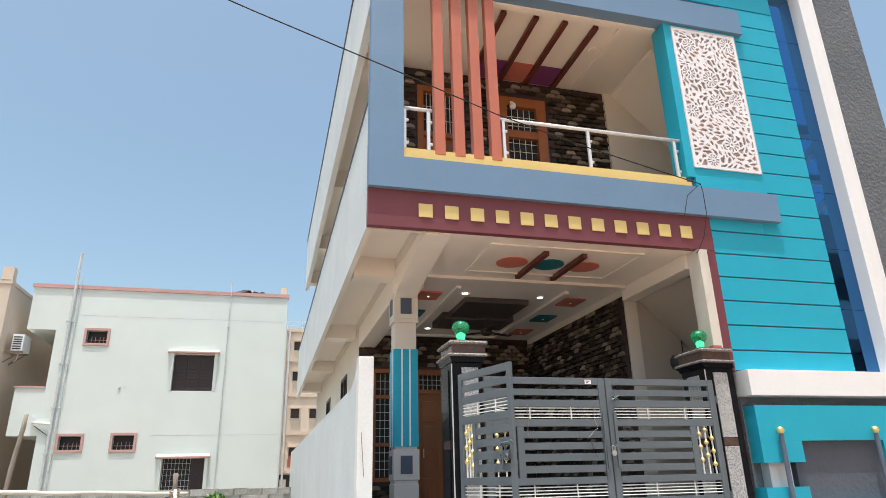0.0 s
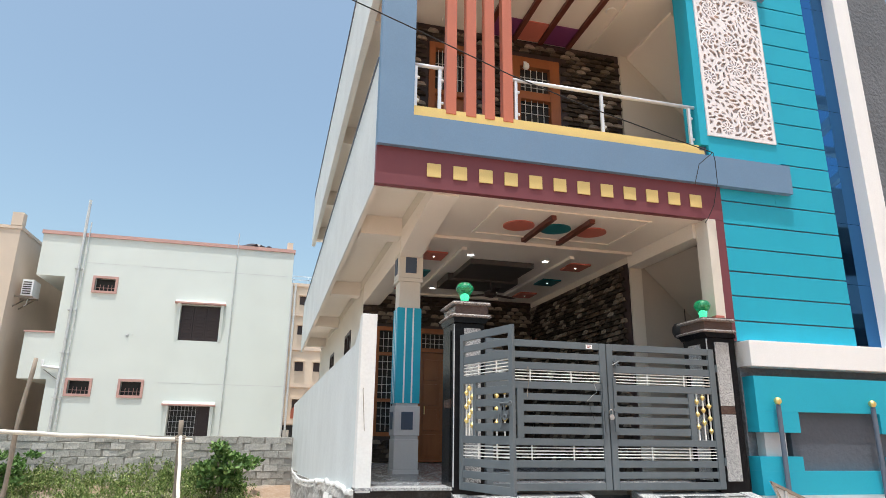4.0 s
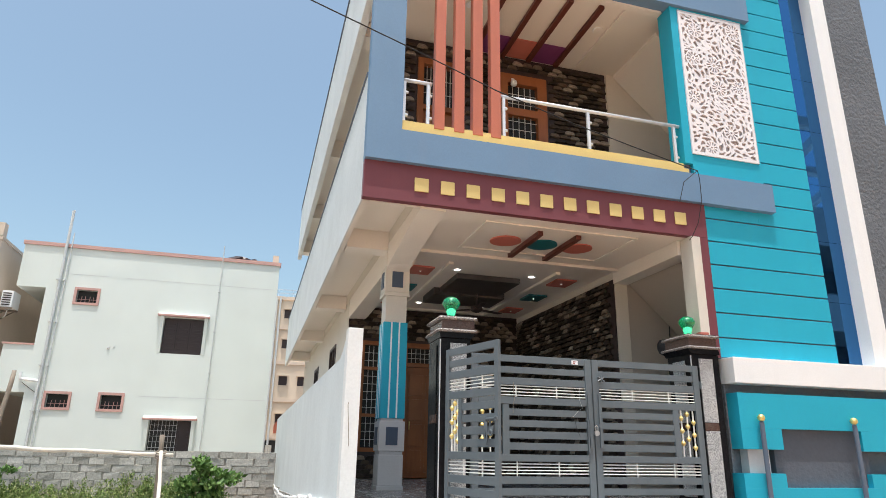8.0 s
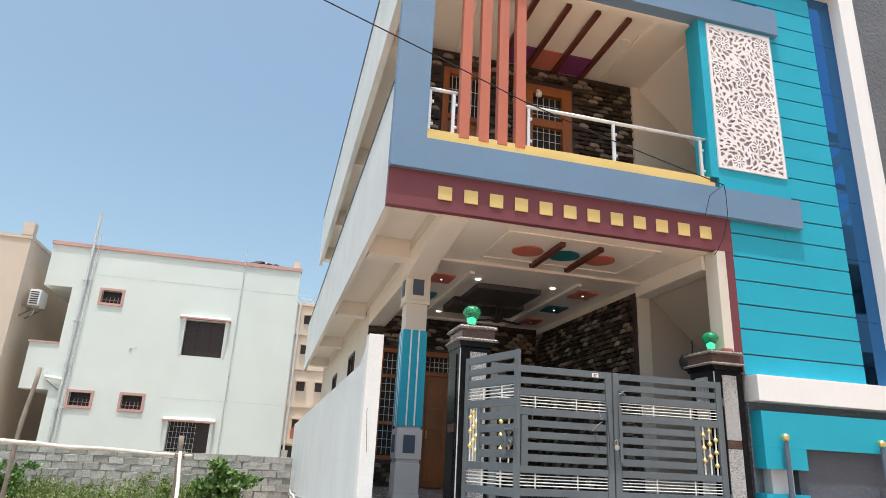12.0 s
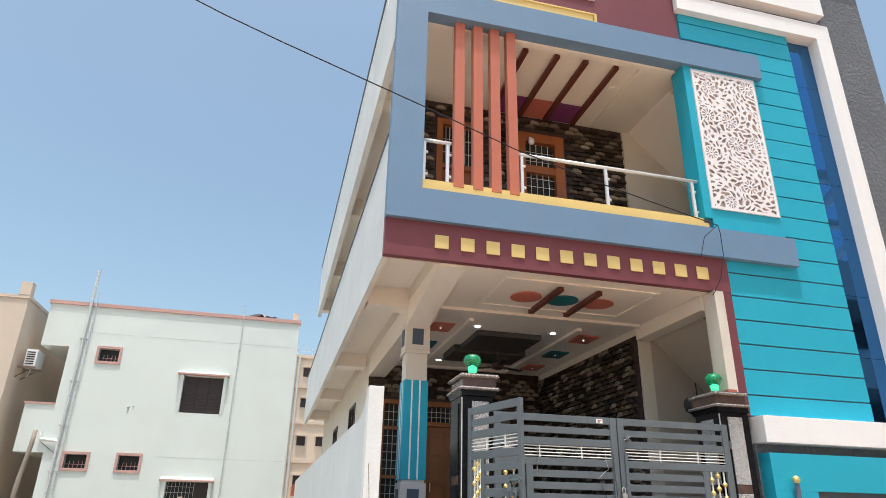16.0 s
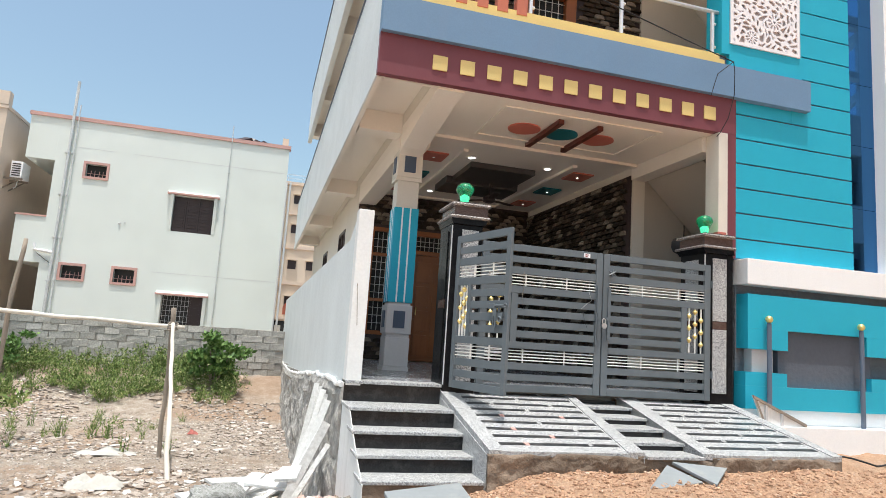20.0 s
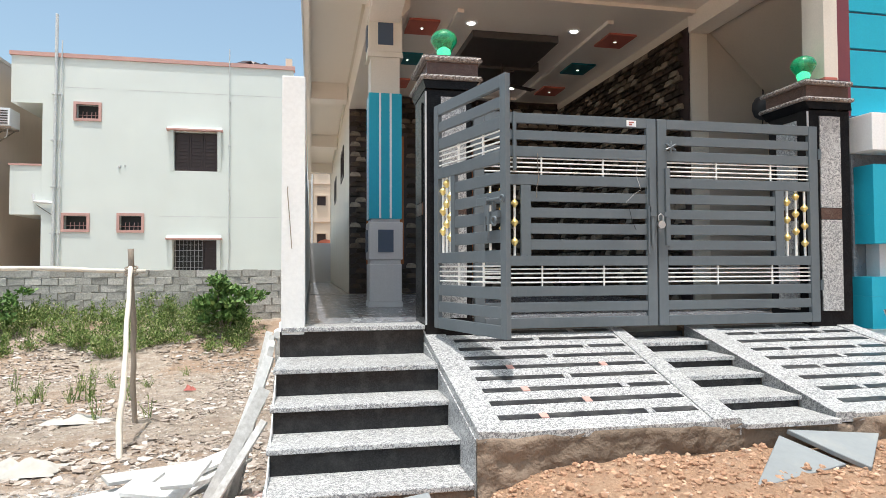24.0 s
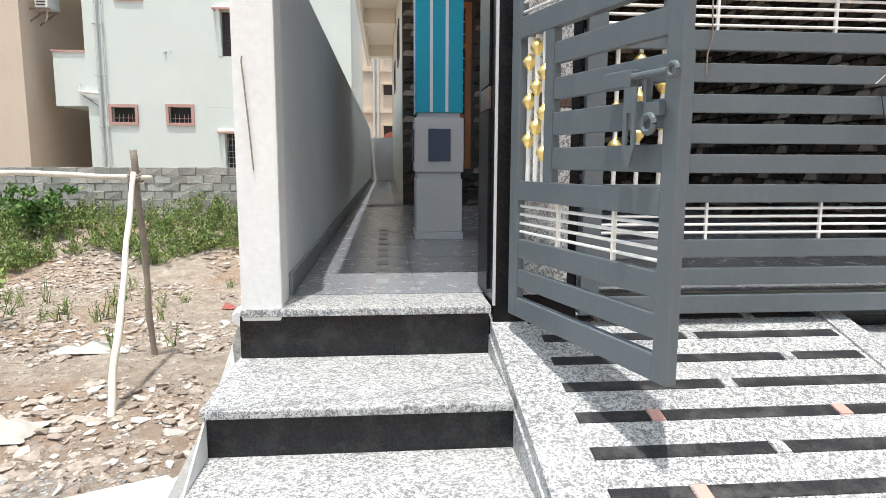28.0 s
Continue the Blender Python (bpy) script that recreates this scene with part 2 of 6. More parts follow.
M["leaf"] = pieces("weed_leaf", [(0.0, (0.07, 0.12, 0.03)), (0.45, (0.17, 0.25, 0.07)), (0.8, (0.30, 0.37, 0.13)), (0.95, (0.40, 0.41, 0.20)), (1.0, (0.48, 0.43, 0.27))], 0.6, 0.1)
M["leafdark"] = pieces("bush_leaf", [(0.0, (0.06, 0.13, 0.035)), (0.6, (0.12, 0.22, 0.06)), (1.0, (0.22, 0.34, 0.11))], 0.5, 0.1)
M["cable"] = plain("black_cable_rubber", (0.02, 0.02, 0.022), 0.6)
M["pipe"] = plain("grey_plastic_pipe", (0.60, 0.62, 0.62), 0.5)
M["jaliw"] = paint("white_pink_screen_panel", (0.90, 0.86, 0.88), 0.55, 0.04)
M["jaliback"] = paint("brown_screen_backing", (0.50, 0.43, 0.41), 0.7, 0.35)
M["tarp"] = paint("dirty_white_sacking", (0.52, 0.50, 0.46), 0.85, 0.15, 20.0, 0.6, 0.3)
M["redrag"] = plain("faded_red_rag", (0.42, 0.13, 0.11), 0.8)
M["railblue"] = plain("light_blue_rail_enamel", (0.50, 0.63, 0.75), 0.4)

m, nt, p = mat_new("blue_reflective_glass")
p.inputs["Base Color"].default_value = (0.055, 0.19, 0.40, 1)
p.inputs["Roughness"].default_value, p.inputs["Metallic"].default_value = 0.03, 1.0
M["glass"] = m
m, nt, p = mat_new("green_lamp_glass")
p.inputs["Base Color"].default_value = (0.01, 0.55, 0.24, 1)
p.inputs["Roughness"].default_value = 0.08
p.inputs["Transmission Weight"].default_value = 0.7
p.inputs["Coat Weight"].default_value = 0.6
M["green"] = m
m, nt, p = mat_new("lamp_bulb_glow")
p.inputs["Base Color"].default_value = (0.6, 0.9, 0.7, 1)
p.inputs["Emission Color"].default_value = (0.85, 1.0, 0.8, 1)
p.inputs["Emission Strength"].default_value = 1.1
M["bulb"] = m
m, nt, p = mat_new("downlight_glow")
p.inputs["Emission Color"].default_value = (1.0, 0.97, 0.9, 1)
p.inputs["Emission Strength"].default_value = 4.0
M["glow"] = m


def ground_material():
    m, nt, p = mat_new("earth_and_rubble_ground")
    sep = nt.nodes.new("ShaderNodeSeparateXYZ")
    nt.links.new(position(nt), sep.inputs[0])
    wob = noise_tex(nt, 0.5, 4.0)
    # the lot lies to the left of the steps, the orange road in front of the house
    a = nt.nodes.new("ShaderNodeMath"); a.operation = 'MULTIPLY_ADD'
    nt.links.new(sep.outputs[0], a.inputs[0]); a.inputs[1].default_value = -1.2
    nt.links.new(sep.outputs[1], a.inputs[2])
    b = nt.nodes.new("ShaderNodeMath"); b.operation = 'MULTIPLY_ADD'
    nt.links.new(wob, b.inputs[0]); b.inputs[1].default_value = 2.4
    nt.links.new(a.outputs[0], b.inputs[2])
    mask = nt.nodes.new("ShaderNodeMapRange")
    mask.inputs["From Min"].default_value, mask.inputs["From Max"].default_value = 5.3, 5.9
    nt.links.new(b.outputs[0], mask.inputs["Value"])
    dirt = ramp(nt, noise_tex(nt, 5.0, 8.0, 0.7), [(0.25, (0.39, 0.205, 0.12)), (0.5, (0.56, 0.34, 0.215)), (0.75, (0.67, 0.47, 0.335))])
    dirt = mix(nt, 0.35, dirt, ramp(nt, noise_tex(nt, 45.0, 4.0, 0.7), [(0.35, (0.33, 0.155, 0.075)), (0.65, (0.72, 0.51, 0.35))]))
    lot = ramp(nt, noise_tex(nt, 4.0, 9.0, 0.75), [(0.28, (0.23, 0.18, 0.135)), (0.5, (0.395, 0.325, 0.265)), (0.7, (0.57, 0.515, 0.45))])
    lot = mix(nt, ramp(nt, noise_tex(nt, 0.35, 3.0), [(0.45, (0, 0, 0)), (0.62, (0.6, 0.6, 0.6))]), lot, (0.38, 0.24, 0.15))
    c = mix(nt, mask.outputs[0], dirt, lot)
    nt.links.new(c, p.inputs["Base Color"])
    p.inputs["Roughness"].default_value = 0.95
    bump(nt, noise_tex(nt, 9.0, 12.0, 0.75), 1.0, 0.07, p)
    return m


M["ground"] = ground_material()

# ---- builders ----
BASE = {}


def thing(name, base=(0, 0, 0), label="", category="", group="", kind=""):
    ob = new(name)
    ob.empty_display_size = 0.1
    ob.location = base
    BASE[ob] = Vector(base)
    return tagged(ob, label, category, group, kind)


def part(name, bm, material, parent=None, label="", smooth=False):
    """Links a bmesh, given in world places, as one mesh object under its parent."""
    me = bpy.data.meshes.new(name)
    if parent is not None and parent in BASE:
        bmesh.ops.translate(bm, verts=bm.verts, vec=-BASE[parent])
    bm.to_mesh(me)
    bm.free()
    me.materials.append(M[material] if isinstance(material, str) else material)
    if smooth:
        me.shade_smooth()
    ob = new(name, me)
    if parent is not None:
        ob.parent = parent
        BASE[ob] = BASE.get(parent, Vector((0, 0, 0)))
    return tagged(ob, label)


def solid(name, bm, material, label="", category="", kind="structure", smooth=False, group=""):
    ob = part(name, bm, material, None, smooth=smooth)
    BASE[ob] = Vector((0, 0, 0))
    return tagged(ob, label, category, group, kind)


def box(bm, x0, x1, y0, y1, z0, z1):
    v = [bm.verts.new((x, y, z)) for z in (z0, z1) for x, y in ((x0, y0), (x1, y0), (x1, y1), (x0, y1))]
    for f in ((3, 2, 1, 0), (4, 5, 6, 7), (0, 1, 5, 4), (1, 2, 6, 5), (2, 3, 7, 6), (3, 0, 4, 7)):
        bm.faces.new([v[i] for i in f])
    return v


def B(*boxes, bev=0.0):
    bm = bmesh.new()
    for b in boxes:
        box(bm, *b)
    if bev:
        bmesh.ops.bevel(bm, geom=list(bm.edges), offset=bev, segments=2, affect='EDGES', profile=0.6)
    return bm


def prism(bm, pts, axis, a, b):
    """Extrudes a closed outline (pairs in the other two axes, in order) from a to b along axis."""
    def at(p, w):
        q = list(p)
        q.insert(axis, w)
        return q
    lo, hi = [bm.verts.new(at(p, a)) for p in pts], [bm.verts.new(at(p, b)) for p in pts]
    n = len(pts)
    bm.faces.new(lo), bm.faces.new(hi[::-1])
    for i in range(n):
        bm.faces.new((lo[i], hi[i], hi[(i + 1) % n], lo[(i + 1) % n]))
    bmesh.ops.recalc_face_normals(bm, faces=bm.faces)
    return bm


def tube(bm, a, b, r0, r1=None, sides=10, caps=True):
    a, b = Vector(a), Vector(b)
    r1 = r0 if r1 is None else r1
    d = (b - a).normalized()
    u = d.orthogonal().normalized()
    w = d.cross(u)
    rings = []
    for c, r in ((a, r0), (b, r1)):
        rings.append([bm.verts.new(c + r * (math.cos(t) * u + math.sin(t) * w)) for t in (2 * math.pi * i / sides for i in range(sides))])
    for i in range(sides):
        bm.faces.new((rings[0][i], rings[0][(i + 1) % sides], rings[1][(i + 1) % sides], rings[1][i]))
    if caps:
        bm.faces.new(rings[0][::-1]), bm.faces.new(rings[1])
    return bm


def skin(bm, pts, radii, sides=8):
    """One unbroken skin along a bent line."""
    pts = [Vector(p) for p in pts]
    u = (pts[1] - pts[0]).orthogonal().normalized()
    rings = []
    for i, p in enumerate(pts):
        d = (pts[min(i + 1, len(pts) - 1)] - pts[max(i - 1, 0)]).normalized()
        u = (u - d * u.dot(d)).normalized()
        w = d.cross(u)
        rings.append([bm.verts.new(p + radii[i] * (math.cos(t) * u + math.sin(t) * w)) for t in (2 * math.pi * k / sides for k in range(sides))])
    for a, b in zip(rings, rings[1:]):
        for k in range(sides):
            bm.faces.new((a[k], a[(k + 1) % sides], b[(k + 1) % sides], b[k]))
    bm.faces.new(rings[0][::-1]), bm.faces.new(rings[-1])
    return bm


def path_tube(bm, pts, r, sides=6):
    return skin(bm, pts, [r] * len(pts), sides)


def lathe(bm, prof, cx, cy, sides=20):
    """Turns (radius, z) pairs about the upright line at cx, cy."""
    rings = []
    for r, z in prof:
        rings.append([bm.verts.new((cx + r * math.cos(t), cy + r * math.sin(t), z)) for t in (2 * math.pi * i / sides for i in range(sides))])
    for p, q in zip(rings, rings[1:]):
        for i in range(sides):
            bm.faces.new((p[i], p[(i + 1) % sides], q[(i + 1) % sides], q[i]))
    bm.faces.new(rings[0][::-1]), bm.faces.new(rings[-1])
    return bm


def boulder(c, size, rnd, flat=0.8):
    """A large stone: a knocked-about block with a pitted skin."""
    bm = bmesh.new()
    bmesh.ops.create_icosphere(bm, subdivisions=4, radius=0.5)
    o = Vector((rnd.uniform(0, 50), rnd.uniform(0, 50), rnd.uniform(0, 50)))
    for v in bm.verts:
        d = v.co.normalized()
        k = max(abs(d.x), abs(d.y), abs(d.z))
        p = v.co * (0.45 + 0.5 / k) + d * (0.12 * noise.noise(d * 1.6 + o) + 0.07 * noise.noise(d * 4.5 + o) + 0.04 * noise.noise(d * 11 + o) + 0.022 * noise.noise(d * 24 + o))
        v.co = Vector((p.x * size, p.y * size * 0.85, p.z * size * flat)) + Vector(c)
    return bm


def lump(bm, c, size, rnd, flat=0.7):
    """A rough stone."""
    m = Matrix.Translation(c) @ Matrix.Rotation(rnd.uniform(0, 6.28), 4, 'Z') @ Matrix.Rotation(rnd.uniform(-0.4, 0.4), 4, 'X') @ Matrix.Diagonal((size, size * rnd.uniform(0.6, 1.0), size * flat * rnd.uniform(0.6, 1.0), 1))
    got = bmesh.ops.create_icosphere(bm, subdivisions=1, radius=0.5, matrix=m)
    for v in got["verts"]:
        v.co += Vector((rnd.uniform(-1, 1), rnd.uniform(-1, 1), rnd.uniform(-1, 1))) * size * 0.09
    return bm

# ---- ground ----
FLOOR = 0.92


def smooth01(a, b, v):
    t = min(1.0, max(0.0, (v - a) / (b - a)))
    return t * t * (3 - 2 * t)


def ground_z(x, y):
    """Road in front, rising a little to the ramp; the vacant lot falls away behind the road, left of the house."""
    road = 0.02 + 0.20 * smooth01(3.6, 6.0, y) * smooth01(1.0, 2.6, x) + 0.08 * smooth01(4.0, 7.0, x)
    road += 0.10 * math.exp(-((x - 3.4) ** 2 / 2.2 + (y - 4.6) ** 2 / 0.8))
    road += 0.07 * smooth01(5.3, 6.05, y) * smooth01(2.3, 2.9, x) * smooth01(7.6, 6.4, x) - 0.08 * smooth01(2.5, 2.2, x) * smooth01(1.2, 1.5, x) * smooth01(5.7, 6.1, y)
    lot = -0.95 * smooth01(5.2, 10.6, y) - 0.12 * smooth01(11.0, 14.0, y) + 0.92 * smooth01(18.8, 23.0, y)
    k = 1 - smooth01(1.0, 1.6, x + 0.25 * smooth01(8, 4, y))
    z = road * (1 - k) + (lot + 0.02) * k
    near = smooth01(60, 25, abs(x) + abs(y))
    z += near * (0.05 * noise.noise((x * 0.7, y * 0.7, 0.3)) + 0.035 * noise.noise((x * 2.3, y * 2.3, 1.3)) + 0.022 * noise.noise((x * 6.1, y * 6.1, 2.3)) + 0.014 * noise.noise((x * 13.0, y * 13.0, 4.3)))
    return z


def axis_steps(lo, hi, fine, far):
    mid = list(np.arange(lo, hi + 1e-6, fine))
    left, right, d = [], [], fine
    v = lo
    while v > -far:
        d *= 1.35
        v -= d
        left.append(v)
    v, d = hi, fine
    while v < far:
        d *= 1.35
        v += d
        right.append(v)
    return left[::-1] + mid + right


gx, gy = axis_steps(-6.0, 8.0, 0.075, 900.0), axis_steps(1.5, 20.0, 0.075, 900.0)
gverts = [(x, y, ground_z(x, y)) for y in gy for x in gx]
nx = len(gx)
gfaces = [(j * nx + i, j * nx + i + 1, (j + 1) * nx + i + 1, (j + 1) * nx + i) for j in range(len(gy) - 1) for i in range(nx - 1)]
gme = bpy.data.meshes.new("ground")
gme.from_pydata(gverts, [], gfaces)
gme.materials.append(M["ground"])
gme.shade_smooth()
tagged(new("ground", gme), "orange earth road and pale stony vacant lot", "ground", kind="structure")

# ---- the house: shell ----
XL, XW, XR, YF, YB, YE, YU = 1.26, 2.05, 10.44, 7.84, 14.4, 26.4, 23.6
# ground storey: back wall of the car porch, right wall, side wall along the passage
solid("wall_porch_back", B((XW, 2.36, YB, YB + 0.23, 0.6, 4.57), (2.36, 6.1, YB, YB + 0.23, 3.80, 4.57), (3.05, 3.30, YB, YB + 0.23, FLOOR, 3.80), (2.36, 3.05, YB, YB + 0.23, 0.6, 1.45), (4.35, 6.1, YB, YB + 0.23, 0.6, 3.80)), "cream", "plastered back wall of the car porch", "wall")
solid("wall_porch_side", B((6.1, 6.33, 9.95, YB + 0.23, 0.6, 4.57)), "cream", "side wall of the car porch", "wall")
solid("wall_passage", B((XW + 0.02, XW + 0.25, YB + 0.23, 16.57, 0.3, 4.89), (XW + 0.02, XW + 0.25, 17.85, 20.85, 0.3, 4.89), (XW + 0.02, XW + 0.25, 22.1, YE, 0.3, 4.89), (XW + 0.02, XW + 0.25, 16.57, 17.85, 0.3, 3.35), (XW + 0.02, XW + 0.25, 16.57, 17.85, 4.03, 4.89), (XW + 0.02, XW + 0.25, 20.85, 22.1, 0.3, 3.28), (XW + 0.02, XW + 0.25, 20.85, 22.1, 3.96, 4.89)), "cream", "cream side wall along the passage", "wall")
for y0_, y1_, z0_, z1_ in ((16.57, 17.85, 3.35, 4.03), (20.85, 22.1, 3.28, 3.96)):
    w_ = thing("window_passage", (XW + 0.1, (y0_ + y1_) / 2, z0_), "small brown framed window in the passage wall", "window", kind="structure")
    xa_ = XW + 0.0
    part("window_frame", B((xa_, xa_ + 0.12, y0_, y0_ + 0.09, z0_, z1_), (xa_, xa_ + 0.12, y1_ - 0.09, y1_, z0_, z1_), (xa_, xa_ + 0.12, y0_ + 0.09, y1_ - 0.09, z1_ - 0.08, z1_), (xa_, xa_ + 0.12, y0_ + 0.09, y1_ - 0.09, z0_, z0_ + 0.08), (xa_ + 0.01, xa_ + 0.11, (y0_ + y1_) / 2 - 0.03, (y0_ + y1_) / 2 + 0.03, z0_ + 0.08, z1_ - 0.08)), "shutter", w_)
    part("pane", B((xa_ + 0.08, xa_ + 0.09, y0_ + 0.09, y1_ - 0.09, z0_ + 0.08, z1_ - 0.08)), "dark", w_)
solid("wall_rear", B((XW, XR, YE, YE + 0.23, 0.0, 9.3)), "cream", "rear wall of the house", "wall")
solid("wall_east", B((XR - 0.23, XR, 8.1, YE, 0.0, 11.6)), "grey", "outer side wall", "wall")
# stair bay beside the porch
solid("wall_stair_back", B((6.2, 8.5, 9.97, 10.15, 5.1, 8.6)), "cream", "plain cream wall behind the upper stair", "wall")
# same cream wall as above, with the porch shade put into its colour
solid("wall_stair_lower", B((6.33, 8.5, 9.97, 10.15, 0.6, 4.57)), "shadecream", "plain cream wall behind the stair, coloured darker for porch shade", "wall")
solid("wall_stair_side", B((8.3, 8.5, 8.15, 9.96, 0.6, 9.0)), "cream", "cream wall closing the stair bay", "wall")
for z in (0.0, 4.03):
    # lower flight takes the darkened cream, its shade painted in; the upper keeps ceiling paint
    solid("stair_flight", prism(bmesh.new(), [(6.36, 4.52 + z), (8.29, 2.75 + z), (8.29, 2.95 + z), (6.36, 4.72 + z)] if z else [(6.36, 4.38), (8.29, 2.6), (8.29, 2.8), (6.36, 4.56)], 1, 8.5, 9.96), "ceiling" if z else "shadecream", "sloping cream underside of the stair", "stairs")
# first-floor slab with its fascia; ceilings are their own objects
solid("ceiling_porch", B((XW, 6.39, YF + 0.1, YB, 4.57, 4.7), (6.4, 8.5, 8.1, 9.96, 4.57, 4.7)), "ceiling", "cream ceiling of the car porch", "ceiling")
solid("ceiling_side", B((XL + 0.121, XW - 0.001, YF + 0.17, YE, 4.9, 4.94)), "ceiling", "cream underside of the side gallery", "ceiling")
solid("slab_first_floor", B((XL + 0.13, XW, YF + 0.17, YE - 0.02, 4.941, 5.08), (XW, 8.3, YF + 0.17, YE - 0.02, 4.71, 5.08), (8.3, XR - 0.25, YF + 0.45, YE - 0.02, 4.71, 5.08)), "cream", "first floor slab", "floor")
for y in (10.08, 14.95, 19.8, 24.4):
    solid("side_beam", B((XL + 0.122, XW - 0.001, y, y + 0.36, 4.585, 4.899)), "ceiling", "cream cross beam under the gallery", "beam")
solid("edge_beam", B((XL + 0.022, XL + 0.09, YF + 0.17, YE, 4.582, 4.703), (XL + 0.09, XL + 0.121, YF + 0.17, YE, 4.703, 4.899), (XL + 0.121, XW - 0.001, YF + 0.17, YF + 0.22, 4.582, 4.899)), "ceiling", "cream edge beam of the gallery", "beam")
solid("column_line_beam", prism(bmesh.new(), [(YF + 0.14, 4.566), (YF + 0.14, 4.545), (8.4, 4.515), (9.95, 4.33), (10.15, 4.27), (YB - 0.01, 4.27), (YB - 0.01, 4.566)], 0, XW, XW + 0.36), "ceiling", "cream beam over the column, tapering to the front", "beam")
solid("porch_right_beam", B((6.06, 6.33, YF + 0.26, 9.94, 4.34, 4.566)), "ceiling", "cream beam over the porch edge", "beam")
# first storey
solid("wall_balcony_back", B((XW, 2.42, 10.0, 10.2, 5.09, 8.6), (2.42, 4.91, 10.0, 10.2, 8.22, 8.6), (3.22, 3.94, 10.0, 10.2, 5.09, 8.22), (3.94, 4.91, 10.0, 10.2, 5.09, 5.9), (4.91, 6.2, 10.0, 10.2, 5.09, 8.6)), "cream", "back wall of the balcony", "wall")
solid("parapet_side", B((XL, XL + 0.12, YF + 0.1, YE, 4.705, 6.42)), "sidewall", "pale blue grey plastered side parapet", "wall")
solid("fascia_side", B((XL, XL + 0.02, YF + 0.101, YE, 4.57, 4.703)), "sidewall", "pale plastered slab edge", "wall")
solid("wall_side_upper", B((XW + 0.02, XW + 0.25, 10.2, YU, 5.09, 8.75)), "cream", "cream wall behind the side gallery", "wall")
solid("ceiling_balcony", B((XL + 0.13, 8.5, YF + 0.1, 10.0, 8.6, 8.75)), "ceiling", "glossy cream balcony ceiling", "ceiling")
solid("ceiling_side_upper", B((XL + 0.13, XW + 0.3, 10.0, YU, 8.755, 8.9)), "ceiling", "cream underside of the roof overhang", "ceiling")
solid("roof_slab", B((XL + 0.13, 8.3, YF + 0.17, YU - 0.01, 8.905, 9.1), (8.3, XR - 0.24, YF + 0.45, YE - 0.01, 8.905, 9.1)), "cream", "flat roof slab", "roof")
for y in (9.75, 14.75, 19.3, 23.1):
    solid("roof_beam", B((XL + 0.14, XW + 0.02, y, y + 0.4, 8.30, 8.75)), "ceiling", "cream cross beam under the roof overhang", "beam")
solid("parapet_roof_side", B((XL, XL + 0.125, YF + 0.17, 9.1, 8.15, 9.66), (XL, XL + 0.125, 9.1, YU, 8.15, 10.08), (XL, XL + 0.125, 8.32, 8.46, 9.66, 10.08), (XL, XL + 0.125, 8.72, 8.86, 9.66, 10.08)), "sidewall", "pale plastered roof parapet with two notches", "wall")
solid("parapet_roof_coping", B((XL - 0.025, XL + 0.145, 9.08, YU + 0.02, 10.082, 10.115), (XL - 0.02, XL + 0.14, 8.30, 8.48, 10.082, 10.11), (XL - 0.02, XL + 0.14, 8.70, 8.88, 10.082, 10.11)), "slate", "thin dark edge on the side parapet", "trim")
solid("parapet_side_coping", B((XL - 0.02, XL + 0.14, YF + 0.11, YE, 6.422, 6.45)), "slate", "thin dark edge on the gallery parapet", "trim")

# front: slate blue frame
solid("frame_blue", B((XL - 0.005, 1.72, YF - 0.08, YF + 0.1, 5.09, 9.075), (1.72, 7.66, YF - 0.08, YF + 0.1, 5.09, 5.55), (1.72, 7.68, YF - 0.08, YF + 0.16, 8.585, 9.075)), "blue", "slate blue painted concrete frame round the balcony", "frame")
# maroon band with yellow studs
band = solid("band_maroon", B((XL - 0.002, 6.41, YF - 0.005, YF + 0.098, 4.565, 5.088), (6.262, 6.41, YF - 0.003, YF + 0.3, 2.8, 4.563)), "maroon", "maroon painted band and post", "trim")
solid("post_cream_inner", B((6.11, 6.259, YF - 0.02, YF + 0.25, 3.08, 4.56)), "cream", "slim cream post", "post")
for i in range(12):
    x = 1.93 + 0.358 * i
    tagged(part("stud", B((x, x + 0.19, YF - 0.022, YF - 0.006, 4.72, 4.91), bev=0.004), "yellow", band), "raised yellow square stud")
# yellow sill
solid("sill_yellow", prism(bmesh.new(), [(YF - 0.075, 5.552), (YF + 0.16, 5.552), (YF + 0.16, 5.75), (YF + 0.03, 5.75), (YF + 0.03, 5.67), (YF - 0.075, 5.615)], 0, 1.722, 6.155), "yellow", "yellow painted balcony sill", "sill")
# coral fins
for x in (2.185, 2.472, 2.745, 3.015):
    tagged(part("facade_fin", B((x, x + 0.15, YF + 0.02, YF + 0.15, 5.692, 8.584), bev=0.008), "coral"), "coral red painted upright fin on the balcony front", "fin", "coral fins", "thing")
